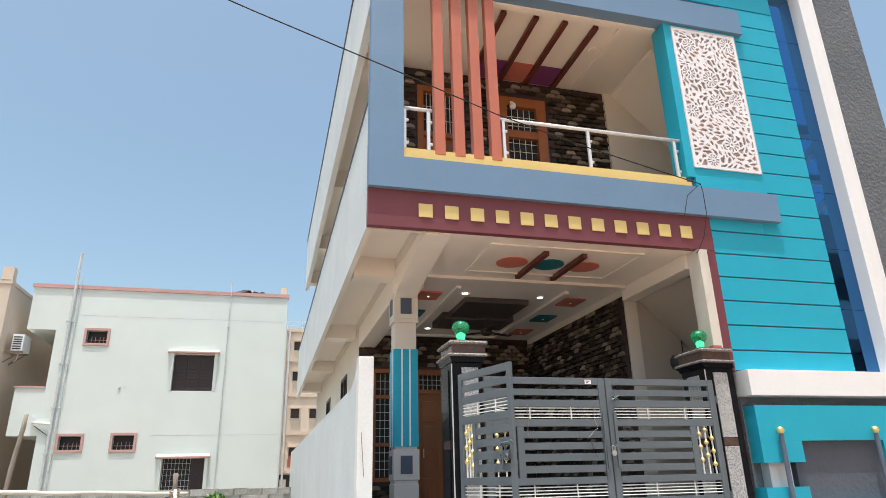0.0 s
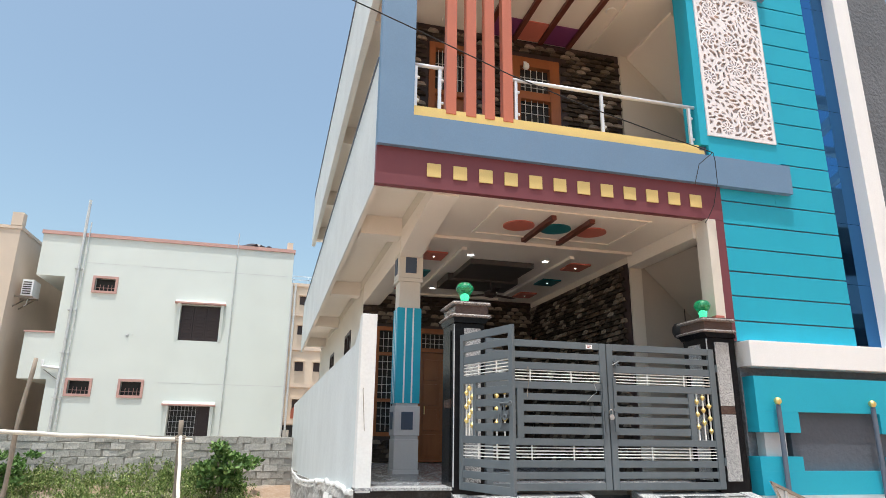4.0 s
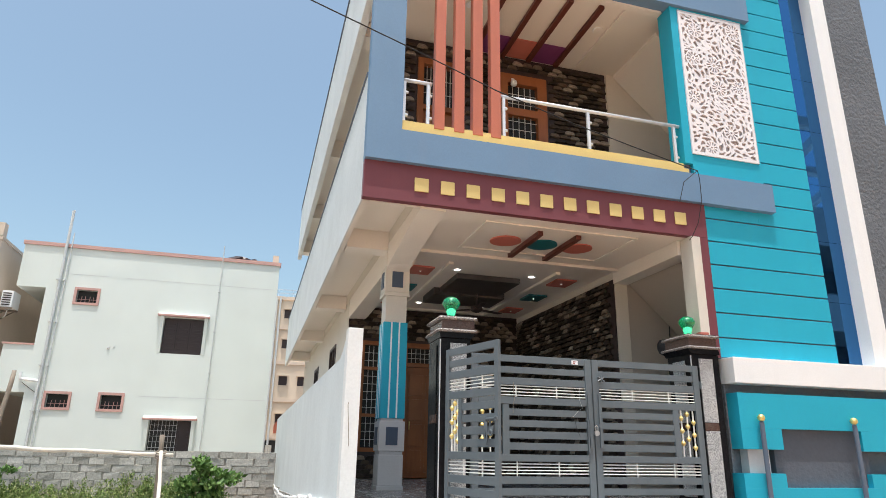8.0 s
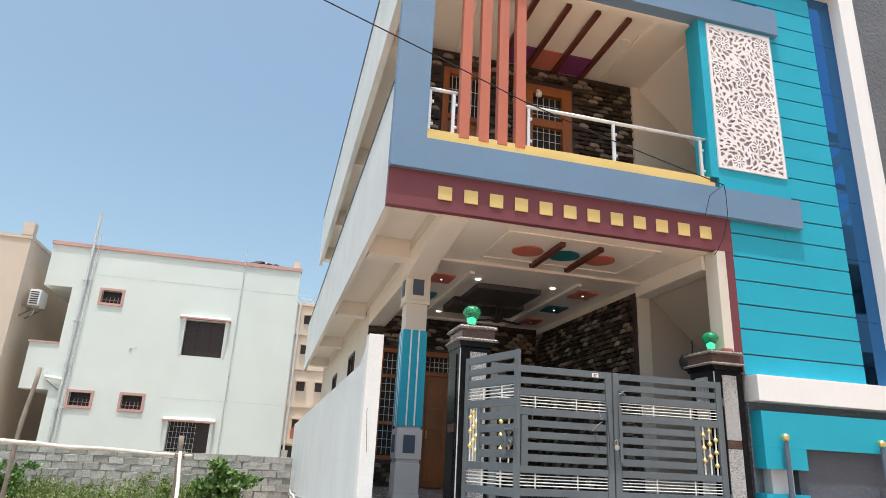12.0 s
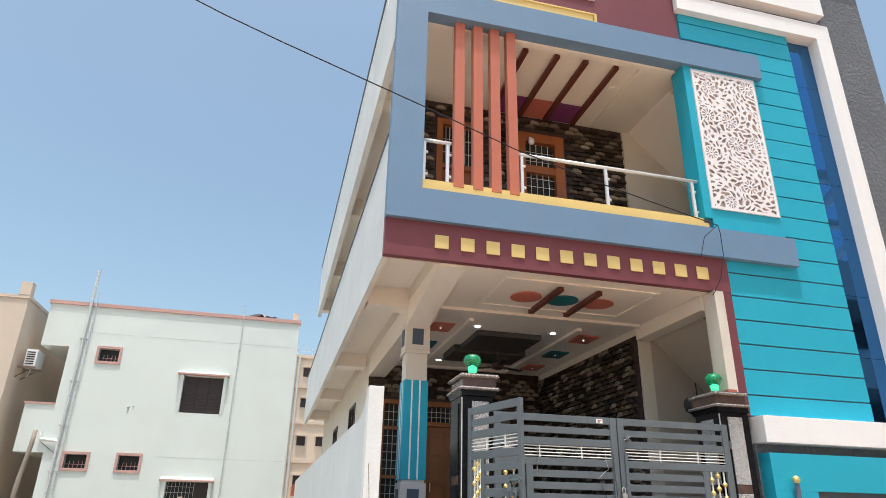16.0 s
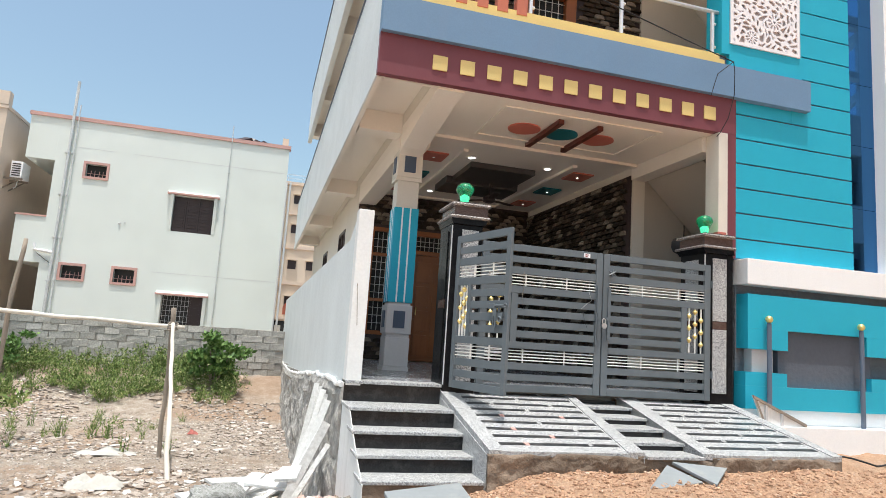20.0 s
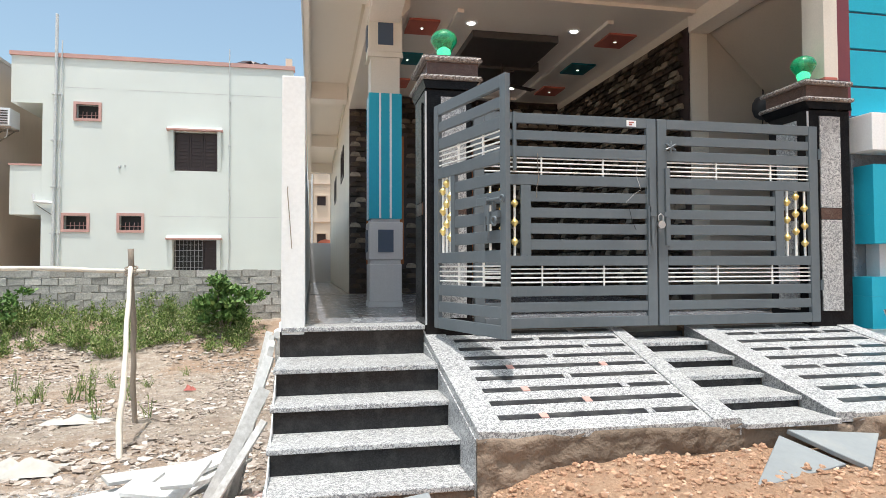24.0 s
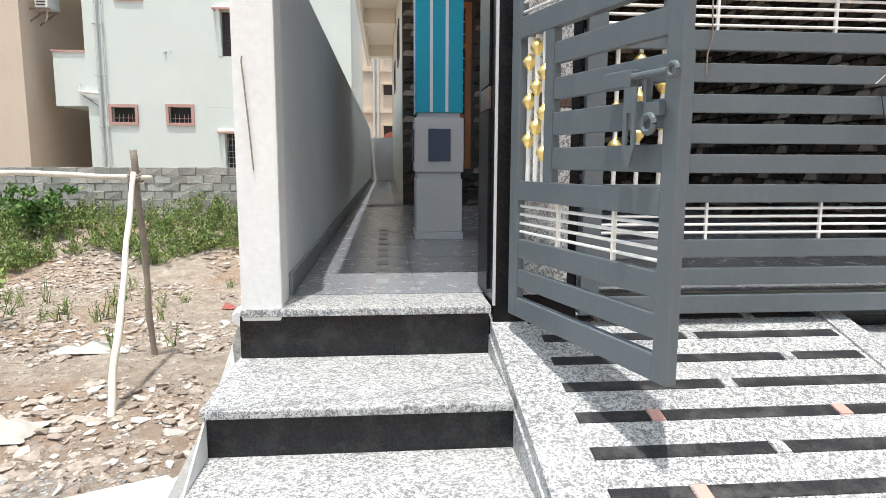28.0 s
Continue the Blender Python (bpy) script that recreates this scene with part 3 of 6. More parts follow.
# teal cladding with grooves
def teal_wall():
    w = solid("wall_teal", B((6.42, 8.5, YF + 0.045, YF + 0.3, 2.79, 9.75), (6.16, 6.42, YF + 0.045, YF + 0.3, 5.56, 9.75)), "slate", "teal grooved cladding on the front wall", "wall")
    zs = [2.79] + [3.08 + 0.36 * k for k in range(19) if 3.08 + 0.36 * k < 9.7] + [9.755]
    for z0, z1 in zip(zs, zs[1:]):
        if z1 - z0 < 0.03:
            continue
        if z1 < 5.1:
            part("cladding_board", B((6.413, 8.5, YF + 0.018, YF + 0.044, z0 + 0.022, z1), bev=0.004), "teal", w)
        elif z0 < 8.6 and z1 > 5.5:
            part("cladding_board", B((7.56, 8.5, YF + 0.018, YF + 0.044, z0 + 0.022, z1), bev=0.004), "teal", w)
        elif z0 >= 9.1:
            part("cladding_board", B((6.23, 8.5, YF + 0.018, YF + 0.044, z0 + 0.022, z1), bev=0.004), "teal", w)
        else:
            if z0 < 5.0:
                part("cladding_board", B((6.413, 7.398, YF + 0.018, YF + 0.044, z0 + 0.022, 5.085), bev=0.004), "teal", w)
            part("cladding_board", B((7.4, 8.5, YF + 0.018, YF + 0.044, z0 + 0.022, z1), bev=0.004), "teal", w)
    part("panel_surround", B((6.15, 6.282, YF - 0.02, YF + 0.044, 5.745, 8.583), (6.15, 6.159, YF + 0.044, YF + 0.31, 5.745, 8.583), (7.522, 7.558, YF - 0.02, YF + 0.044, 5.56, 8.583), (6.282, 7.522, YF - 0.02, YF + 0.044, 5.56, 5.908), (6.282, 7.522, YF - 0.02, YF + 0.044, 8.537, 8.583), bev=0.0), "teal", w)
    return w


teal_wall()


def carved_screen():
    """A pierced sheet: daisies of radial slits, sprays of leaf-shaped holes and comma-shaped fillers."""
    X0, X1, Z0_, Z1_ = 6.285, 7.50, 5.91, 8.50
    t = thing("carved_screen", ((X0 + X1) / 2, YF, Z0_), "white cut-out floral screen panel with brown backing", "screen")
    part("backing", B((X0, X1, YF - 0.012, YF + 0.01, Z0_, Z1_)), "jaliback", t)
    part("edge_strip", B((X1 + 0.001, X1 + 0.02, YF - 0.04, YF + 0.01, Z0_, Z1_), (X0, X1 + 0.02, YF - 0.04, YF + 0.01, Z1_ + 0.001, Z1_ + 0.035)), "lgrey", t, "thin grey edge strip")
    rnd = random.Random(12)
    step = 0.0095
    nx_, nz_ = int((X1 - X0) / step), int((Z1_ - Z0_) / step)
    X, Z = np.meshgrid(X0 + (np.arange(nx_) + 0.5) * step, Z0_ + (np.arange(nz_) + 0.5) * step, indexing="ij")
    daisies = []
    for k in range(4000):
        x, z, r = rnd.uniform(X0 + 0.13, X1 - 0.13), rnd.uniform(Z0_ + 0.13, Z1_ - 0.13), rnd.uniform(0.10, 0.15)
        if len(daisies) < 9 and all((x - a) ** 2 + (z - b) ** 2 > (r + c + 0.12) ** 2 for a, b, c, _ in daisies):
            daisies.append((x, z, r, rnd.uniform(0, 6.28)))
    # leaf cells: each seed has its own direction, curling round the nearest daisy
    seeds = []
    for k in range(9000):
        x, z = rnd.uniform(X0 + 0.05, X1 - 0.05), rnd.uniform(Z0_ + 0.05, Z1_ - 0.05)
        near = min(daisies, key=lambda d: (x - d[0]) ** 2 + (z - d[1]) ** 2)
        dist = math.hypot(x - near[0], z - near[1])
        gap = 0.084 + 0.03 * noise.noise((x * 3.0, z * 3.0, 1.0))
        if dist > near[2] + 0.035 and all((x - q[0]) ** 2 + (z - q[1]) ** 2 > gap * gap for q in seeds):
            a = math.atan2(z - near[1], x - near[0]) + 0.9 + 0.7 * noise.noise((x * 2.0, z * 2.0, 6.0))
            seeds.append((x, z, a, rnd.uniform(1.9, 3.1)))
    first, second = np.full(X.shape, 9.0), np.full(X.shape, 9.0)
    for x, z, a, e in seeds:
        u = (X - x) * math.cos(a) + (Z - z) * math.sin(a)
        v = -(X - x) * math.sin(a) + (Z - z) * math.cos(a) + 2.5 * u * u
        d = np.sqrt((u / e) ** 2 + (v * 1.15) ** 2)
        second = np.minimum(second, np.maximum(first, d))
        first = np.minimum(first, d)
    hole = (second - first > 0.0235) & (first < 0.058)
    for x, z, r, a0 in daisies:
        rad, ang = np.hypot(X - x, Z - z), np.arctan2(Z - z, X - x) - a0
        ring = rad < r + 0.02
        n = 11 if r < 0.125 else 13
        slit = np.abs((ang * n / (2 * math.pi)) % 1.0 - 0.5) < 0.27
        hole = np.where(ring, slit & (rad > 0.38 * r) & (rad < r) | (rad < 0.16 * r), hole)
    edge = np.minimum(np.minimum(X - X0, X1 - X), np.minimum(Z - Z0_, Z1_ - Z))
    hole &= edge > 0.045
    bm = bmesh.new()
    grid = {}

    def vert(i, j, y):
        if (i, j, y) not in grid:
            grid[i, j, y] = bm.verts.new((X0 + (X1 - X0) * i / nx_, y, Z0_ + (Z1_ - Z0_) * j / nz_))
        return grid[i, j, y]
    f, b = YF - 0.045, YF - 0.02
    for i in range(nx_):
        for j in range(nz_):
            if hole[i, j]:
                continue
            bm.faces.new((vert(i, j, f), vert(i + 1, j, f), vert(i + 1, j + 1, f), vert(i, j + 1, f)))
            for (di, dj), (p, q) in {(-1, 0): ((0, 0), (0, 1)), (1, 0): ((1, 1), (1, 0)), (0, -1): ((1, 0), (0, 0)), (0, 1): ((0, 1), (1, 1))}.items():
                a_, b_ = i + di, j + dj
                if not (0 <= a_ < nx_ and 0 <= b_ < nz_) or hole[a_, b_]:
                    bm.faces.new((vert(i + p[0], j + p[1], f), vert(i + p[0], j + p[1], b), vert(i + q[0], j + q[1], b), vert(i + q[0], j + q[1], f)))
    part("fretwork", bm, "jaliw", t, "white pierced sheet of flowers and leaves")


carved_screen()
# tall glazing and white frame
solid("wall_behind_glass", B((8.51, XR - 0.24, YF + 0.25, YF + 0.4, 2.45, 11.6)), "dark", "wall behind the tall glazing", "wall")
win = thing("window_tall", (8.8, YF + 0.1, 2.8), "tall strip of blue reflective glass", "window", kind="structure")
zs = [2.8 + 6.95 * k / 7 for k in range(8)]
for z0, z1 in zip(zs, zs[1:]):
    bm = B((8.5, 9.07, YF + 0.12, YF + 0.135, z0 + 0.003, z1 - 0.003))
    part("pane", bm, "glass", win)
part("backing", B((8.5, 9.07, YF + 0.136, YF + 0.15, 2.8, 9.75)), "glass", win)
solid("frame_white", B((9.07, 9.39, YF - 0.1, YF + 0.2, 2.79, 9.76), (6.16, 9.39, YF - 0.1, YF + 0.2, 9.762, 10.11)), "white", "white painted projecting frame", "frame")
solid("ledge_white", B((6.42, 10.9, YF - 0.22, YF + 0.3, 2.44, 2.786), bev=0.006), "white", "white painted projecting ledge", "ledge")
solid("wall_charcoal", B((9.395, XR, YF + 0.02, YF + 0.25, 2.79, 11.57), (6.24, 9.395, YF + 0.05, YF + 0.24, 10.115, 10.57), (8.15, 9.395, YF + 0.05, YF + 0.24, 10.571, 10.98), (6.24, 9.395, YF + 0.05, YF + 0.24, 10.981, 11.57)), "grey", "charcoal textured tower wall", "wall")
solid("coping_slate", B((6.2, XR - 0.01, YF - 0.1, YF + 0.5, 11.575, 11.91), (6.0, 6.2, YF - 0.1, 12.0, 11.575, 11.91), (XR - 0.01, XR + 0.02, YF + 0.02, YF + 0.5, 11.575, 11.91)), "slate", "slate blue roof coping", "trim")
solid("band_white_upper", B((6.08, 9.31, YF - 0.16, YF + 0.045, 10.30, 10.57), (8.14, 9.31, YF - 0.16, YF + 0.045, 10.57, 10.98), (6.2, 9.31, YF - 0.16, YF + 0.045, 10.98, 11.18)), "white", "white frame round the attic window", "frame")
aw = thing("window_attic", (7.2, YF, 10.57), "low blue glass attic window", "window", kind="structure")
part("pane", B((6.2, 8.145, YF + 0.01, YF + 0.03, 10.572, 10.978)), "glass", aw)
part("window_frame", B((6.2, 8.145, YF - 0.03, YF + 0.009, 10.572, 10.60), (6.2, 8.145, YF - 0.03, YF + 0.009, 10.95, 10.978), (7.15, 7.19, YF - 0.03, YF + 0.009, 10.60, 10.95)), "inset", aw, "dark slim frame")
solid("wall_tower_side", B((6.05, 6.235, YF + 0.05, 12.0, 9.1, 11.55)), "slate", "slate side wall of the stair tower", "wall")
# roof parapet, maroon with a stepped white coping
solid("parapet_maroon", prism(bmesh.new(), [(XL, 9.08), (6.15, 9.08), (6.15, 10.35), (5.53, 10.35), (5.53, 9.96), (4.61, 9.96), (4.61, 9.595), (XL, 9.595)], 1, YF + 0.0, YF + 0.14), "maroon", "maroon stepped roof parapet", "wall")
solid("coping_white", B((XL - 0.02, 4.61, YF - 0.03, YF + 0.17, 9.597, 9.655), (4.55, 4.61, YF - 0.03, YF + 0.17, 9.657, 9.96), (4.55, 5.53, YF - 0.03, YF + 0.17, 9.962, 10.02), (5.47, 5.53, YF - 0.03, YF + 0.17, 10.022, 10.35), (5.47, 6.15, YF - 0.03, YF + 0.17, 10.352, 10.41)), "white", "white stepped coping", "trim")
solid("parapet_fold", prism(bmesh.new(), [(XL - 0.003, 9.085), (2.33, 9.085), (2.75, 9.592), (XL - 0.003, 9.592)], 1, YF - 0.07, YF - 0.002), "maroon", "projecting maroon parapet field with a slanting end", "trim")
solid("coping_fold", prism(bmesh.new(), [(XL - 0.003, 9.597), (2.75, 9.597), (2.79, 9.655), (XL - 0.003, 9.655)], 1, YF - 0.10, YF - 0.031), "white", "white coping over the projecting parapet field", "trim")
for x in (1.585, 1.885):
    solid("stud_parapet", B((x, x + 0.19, YF - 0.1, YF - 0.071, 9.17, 9.36), bev=0.005), "yellow", "raised yellow square stud", "trim")
solid("strip_yellow", prism(bmesh.new(), [(2.55, 9.27), (4.55, 9.27), (4.55, 9.09), (2.40, 9.09)], 1, YF - 0.012, YF - 0.001), "yellow", "yellow painted recess on the parapet", "trim")
solid("strip_yellow_lip", B((2.60, 4.56, YF - 0.05, YF - 0.013, 9.081, 9.115), (4.56, 4.60, YF - 0.05, YF - 0.001, 9.081, 9.27), (2.6, 4.60, YF - 0.03, YF - 0.001, 9.272, 9.30)), "yellow", "yellow painted lip round the recess", "trim")


# roof railing, pergola
def roof_rail():
    t = thing("roof_railing", (3.0, YF + 0.07, 9.72), "light blue pipe railing on the roof parapet", "railing")
    for z in (9.78, 9.95, 10.115, 10.28):
        part("pipe", tube(bmesh.new(), (XL + 0.02, YF + 0.07, z), (4.54, YF + 0.07, z), 0.018), "railblue", t)
    for x in (1.3, 1.62, 2.9, 3.99, 4.52):
        part("post", tube(bmesh.new(), (x, YF + 0.07, 9.656), (x, YF + 0.07, 10.3), 0.02), "railblue", t)


roof_rail()


def pergola():
    t = thing("pergola", (4.0, 10.0, 9.1), "cream concrete pergola over the roof terrace", "pergola")
    part("front_beam", B((1.9, 6.04, 7.92, 8.37, 11.7, 11.98)), "cream", t)
    part("rear_beam", B((1.9, 6.04, 9.09, 9.34, 11.6, 11.98)), "cream", t)
    for k in range(8):
        x = 1.9 + max(0.0, 0.587 * k - 0.387)
        part("rafter", B((x, min(1.9 + 0.587 * k, 6.04), 8.371, 9.089, 11.7, 11.98), bev=0.01), "cream", t) if k else None
    for y in (8.08, 9.09):
        part("post", B((2.18, 2.48, y, y + 0.25, 9.1, 11.6 if y > 9 else 11.7)), "lgrey", t)


pergola()

# ---- lower front wall to the right of the gate ----
solid("wall_front_low", B((6.42, 10.9, YF + 0.02, YF + 0.25, 0.05, 2.44)), "grey", "dark grey textured low front wall", "wall")
solid("panel_teal_upper", B((6.44, 10.7, YF - 0.2, YF + 0.018, 1.85, 2.31), (6.44, 7.09, YF - 0.2, YF + 0.018, 1.58, 1.849), (8.45, 10.7, YF - 0.2, YF + 0.018, 1.58, 1.849)), "teal", "teal raised panel on the low wall", "panel")
solid("panel_teal_lower", B((6.40, 10.7, YF - 0.2, YF + 0.018, 0.80, 1.095), (6.40, 7.07, YF - 0.2, YF + 0.018, 1.096, 1.275), (8.52, 10.7, YF - 0.2, YF + 0.018, 1.096, 1.275)), "teal", "teal raised panel near the ground", "panel")
solid("panel_grey_small", B((6.56, 6.90, YF - 0.13, YF + 0.018, 1.276, 1.579)), "lgrey", "light grey small panel", "panel")
solid("panel_recess", B((7.0, 8.6, YF - 0.115, YF + 0.018, 1.0955, 1.8495)), "slategrey", "slate grey plastered recess between the teal panels", "panel")
solid("plinth_white", B((6.3, 10.7, YF - 0.35, YF + 0.018, 0.0, 0.6), (6.42, 10.7, YF - 0.14, YF + 0.018, 0.6, 0.799), bev=0.008), "white", "white painted plinth", "plinth")
for x in (6.72, 8.28):
    t = thing("slim_post", (x, YF - 0.27, 0.6), "slim grey post with a brass ball on the plinth", "post", "slim posts")
    part("shaft", lathe(bmesh.new(), [(0.031, 0.6), (0.031, 1.92), (0.022, 1.935)], x, YF - 0.27, 14), "slate", t, smooth=False)
    part("ball", lathe(bmesh.new(), [(0.018, 1.935), (0.038, 1.947), (0.05, 1.975), (0.047, 2.0), (0.03, 2.022), (0.01, 2.03)], x, YF - 0.27, 14), "gold", t, "brass ball", smooth=True)
# white board leaning on the plinth
t = thing("leaning_board", (6.7, 7.3, 0.6), "white sheet board with battens leaning on the plinth", "board")
part("sheet", prism(bmesh.new(), [(6.42, 0.98), (7.25, 0.62), (7.22, 0.56), (6.62, 0.54)], 1, YF - 0.31, YF - 0.29), "postwhite", t)
part("edge_strip", prism(bmesh.new(), [(6.41, 0.985), (7.26, 0.635), (7.25, 0.60), (6.43, 0.94)], 1, YF - 0.335, YF - 0.311), "bark", t)
part("edge_strip", prism(bmesh.new(), [(6.405, 0.985), (6.44, 0.97), (6.645, 0.545), (6.61, 0.54)], 1, YF - 0.338, YF - 0.3355), "bark", t)
part("batten", B((6.6, 6.63, YF - 0.335, YF - 0.312, 0.56, 0.86)), "lgrey", t)
part("batten", B((6.85, 6.88, YF - 0.335, YF - 0.312, 0.56, 0.76)), "lgrey", t)

# ---- balcony: railing, ceiling work, stone, door and window ----
def railing(x0, x1, posts):
    y = YF + 0.06
    t = thing("balcony_railing", ((x0 + x1) / 2, y, 5.74), "pale steel balcony railing with slim posts and clamps", "railing", "balcony railings")
    part("handrail", tube(bmesh.new(), (x0, y, 6.39), (x1, y, 6.39), 0.028, sides=12), "rail", t, smooth=True)
    for x in posts:
        p_ = part("post", B((x - 0.022, x + 0.022, y - 0.02, y + 0.02, 5.74, 6.37), bev=0.004), "rail", t)
        for z in (5.85, 6.2):
            part("glass_clamp", tube(bmesh.new(), (x + 0.015, y, z), (x + 0.055, y, z), 0.024, 0.02), "rail", p_)


railing(1.73, 2.15, (1.76, 2.1))
railing(3.16, 6.15, (3.22, 4.57, 6.05))
for i, x in enumerate((3.46, 4.02, 4.54, 5.1)):
    solid("ceiling_bar", B((x - 0.045, x + 0.045, 8.15, 9.95, 8.53, 8.6), bev=0.005), "brown", "brown bar on the balcony ceiling", "trim")
for x0, x1, c in ((3.51, 3.97, "purple"), (4.07, 4.49, "redp"), (4.59, 5.05, "purple")):
    solid("ceiling_patch", B((x0, x1, 9.4, 9.95, 8.575, 8.599)), c, "painted ceiling field between bars", "trim")
solid("ceiling_border", B((1.75, 6.1, 7.98, 8.08, 8.545, 8.599), (5.5, 5.6, 8.08, 9.9, 8.555, 8.599), (2.6, 2.68, 8.08, 9.9, 8.565, 8.599)), "ceiling", "raised border on the balcony ceiling", "trim")
lampd = thing("ceiling_rose", (5.37, 8.76, 8.58), "round flat cream ceiling plate", "ceiling plate")
part("plate", lathe(bmesh.new(), [(0.085, 8.575), (0.085, 8.59), (0.07, 8.6)], 5.37, 8.76), "ceiling", lampd)


def opening_window(name, x0, x1, z0, z1, y, rows, grille_n, label, f=0.085):
    """A teak frame with panes behind a white grille, in a wall whose face is at y."""
    w = thing(name, ((x0 + x1) / 2, y, z0), label, "window", kind="structure")
    part("window_frame", B((x0, x0 + f, y - 0.05, y + 0.1, z0, z1), (x1 - f, x1, y - 0.05, y + 0.1, z0, z1), (x0 + f, x1 - f, y - 0.05, y + 0.1, z1 - f, z1), (x0 + f, x1 - f, y - 0.05, y + 0.1, z0, z0 + f), *[(x0 + f, x1 - f, y - 0.04, y + 0.1, z - f * 0.4, z + f * 0.4) for z in rows]), "wood", w, "varnished teak frame")
    # opaque near-black sheet; the unlit room's shade is its colour
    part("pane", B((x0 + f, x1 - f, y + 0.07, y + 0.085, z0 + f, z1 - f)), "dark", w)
    bm = bmesh.new()
    edges = [z0 + f] + list(rows) + [z1 - f]
    for a, b in zip(edges, edges[1:]):
        for i in range(1, grille_n + 1):
            xx = x0 + f + (x1 - x0 - 2 * f) * i / (grille_n + 1)
            tube(bm, (xx, y + 0.02, a + 0.02), (xx, y + 0.02, b - 0.02), 0.007, sides=6)
        n = max(2, int((b - a) / 0.16))
        for i in range(1, n):
            zz = a + (b - a) * i / n
            tube(bm, (x0 + f, y + 0.02, zz), (x1 - f, y + 0.02, zz), 0.006, sides=6)
    part("grille", bm, "iron", w, "white iron grille")
    return w


opening_window("window_balcony", 3.94, 4.91, 5.9, 8.22, 10.0, (7.45,), 4, "teak window with white grille on the balcony", 0.19)


def panel_door(name, x0, x1, z0, z1, ztop, y, label):
    d = thing(name, ((x0 + x1) / 2, y, z0), label, "door", kind="structure")
    f = 0.11
    part("door_frame", B((x0, x0 + f, y - 0.06, y + 0.12, z0, ztop), (x1 - f, x1, y - 0.06, y + 0.12, z0, ztop), (x0 + f, x1 - f, y - 0.06, y + 0.12, ztop - f, ztop), (x0 + f, x1 - f, y - 0.055, y + 0.12, z1, z1 + 0.09)), "wood", d, "varnished teak frame")
    leaf = part("leaf", B((x0 + f, x1 - f, y + 0.03, y + 0.075, z0 + 0.005, z1)), "wood", d, "carved teak door leaf")
    n = 4
    for i in range(n):
        za = z0 + 0.12 + (z1 - z0 - 0.2) * i / n
        zb = za + (z1 - z0 - 0.2) / n - 0.08
        for u0, u1 in ((0.08, 0.46), (0.54, 0.92)):
            w = x1 - x0 - 2 * f
            part("panel", B((x0 + f + w * u0, x0 + f + w * u1, y + 0.008, y + 0.029, za, zb), bev=0.008), "wood", leaf)
    part("door_handle", tube(bmesh.new(), (x0 + f + 0.09, y - 0.02, z0 + 1.0), (x0 + f + 0.09, y - 0.02, z0 + 1.18), 0.012), "gold", leaf, "brass pull handle")
    # near-black sheet in place of the unlit room behind the transom
    part("transom_pane", B((x0 + f, x1 - f, y + 0.07, y + 0.085, z1 + 0.09, ztop - f)), "dark", d)
    bm = bmesh.new()
    for i in range(1, 8):
        xx = x0 + f + (x1 - x0 - 2 * f) * i / 8
        tube(bm, (xx, y + 0.02, z1 + 0.09), (xx, y + 0.02, ztop - f), 0.007, sides=6)
    for k in (1, 2):
        zz = z1 + 0.09 + (ztop - f - z1 - 0.09) * k / 3
        tube(bm, (x0 + f, y + 0.02, zz), (x1 - f, y + 0.02, zz), 0.006, sides=6)
    part("grille", bm, "iron", d, "white iron grille")
    return d


panel_door("door_main", 3.30, 4.35, FLOOR + 0.004, 3.27, 3.80, YB, "carved teak main door under a grilled transom")
opening_window("window_porch", 2.36, 3.05, 1.45, 3.80, YB, (2.2, 3.2), 4, "teak window with white grille beside the main door")
panel_door("door_balcony", 2.42, 3.22, 5.10, 7.2, 8.22, 10.0, "teak balcony door with grilled transom")
camt = thing("security_camera", (4.23, 9.9, 8.05), "small white dome camera on the balcony wall", "camera")
part("bracket", B((4.2, 4.26, 9.94, 9.998, 8.02, 8.12)), "white", camt)
part("dome", lathe(bmesh.new(), [(0.02, 7.93), (0.05, 7.95), (0.06, 8.0), (0.05, 8.04), (0.02, 8.06)], 4.23, 9.9, 14), "white", camt, smooth=True)

for x, y in ((3.02, 8.78), (5.356, 8.76)):
    t = thing("balcony_downlight", (x, y, 8.58), "round white downlight in the balcony ceiling, switched off", "lamp", "balcony downlights")
    part("ring", lathe(bmesh.new(), [(0.055, 8.588), (0.085, 8.584), (0.09, 8.599)], x, y, 24), "white", t, smooth=True)
    part("lens", lathe(bmesh.new(), [(0.052, 8.589), (0.052, 8.598)], x, y, 20), "lgrey", t, "unlit pale lens")

# ---- porch: ceiling work, column, lamps ----
for x, c in ((3.635, "redp"), (4.235, "deepteal"), (4.835, "redp")):
    solid("ceiling_disc", lathe(bmesh.new(), [(0.24, 4.552), (0.24, 4.568)], x, 8.93, 40), c, "painted disc on the porch ceiling", "trim")
for x in (3.955, 4.565):
    solid("ceiling_batten", B((x - 0.04, x + 0.04, 8.35, 9.55, 4.50, 4.568), bev=0.004), "brown", "brown batten on the porch ceiling", "trim")
solid("ceiling_tray", B((3.05, 5.45, 8.18, 8.22, 4.548, 4.568), (3.05, 5.45, 9.42, 9.46, 4.548, 4.568), (3.05, 3.09, 8.22, 9.42, 4.548, 4.568), (5.41, 5.45, 8.22, 9.42, 4.548, 4.568)), "ceiling", "raised border on the porch ceiling", "trim")
solid("ceiling_crossbeam", B((XW + 0.37, 6.05, 9.76, 9.86, 4.52, 4.567)), "ceiling", "shallow cross band on the porch ceiling", "trim")
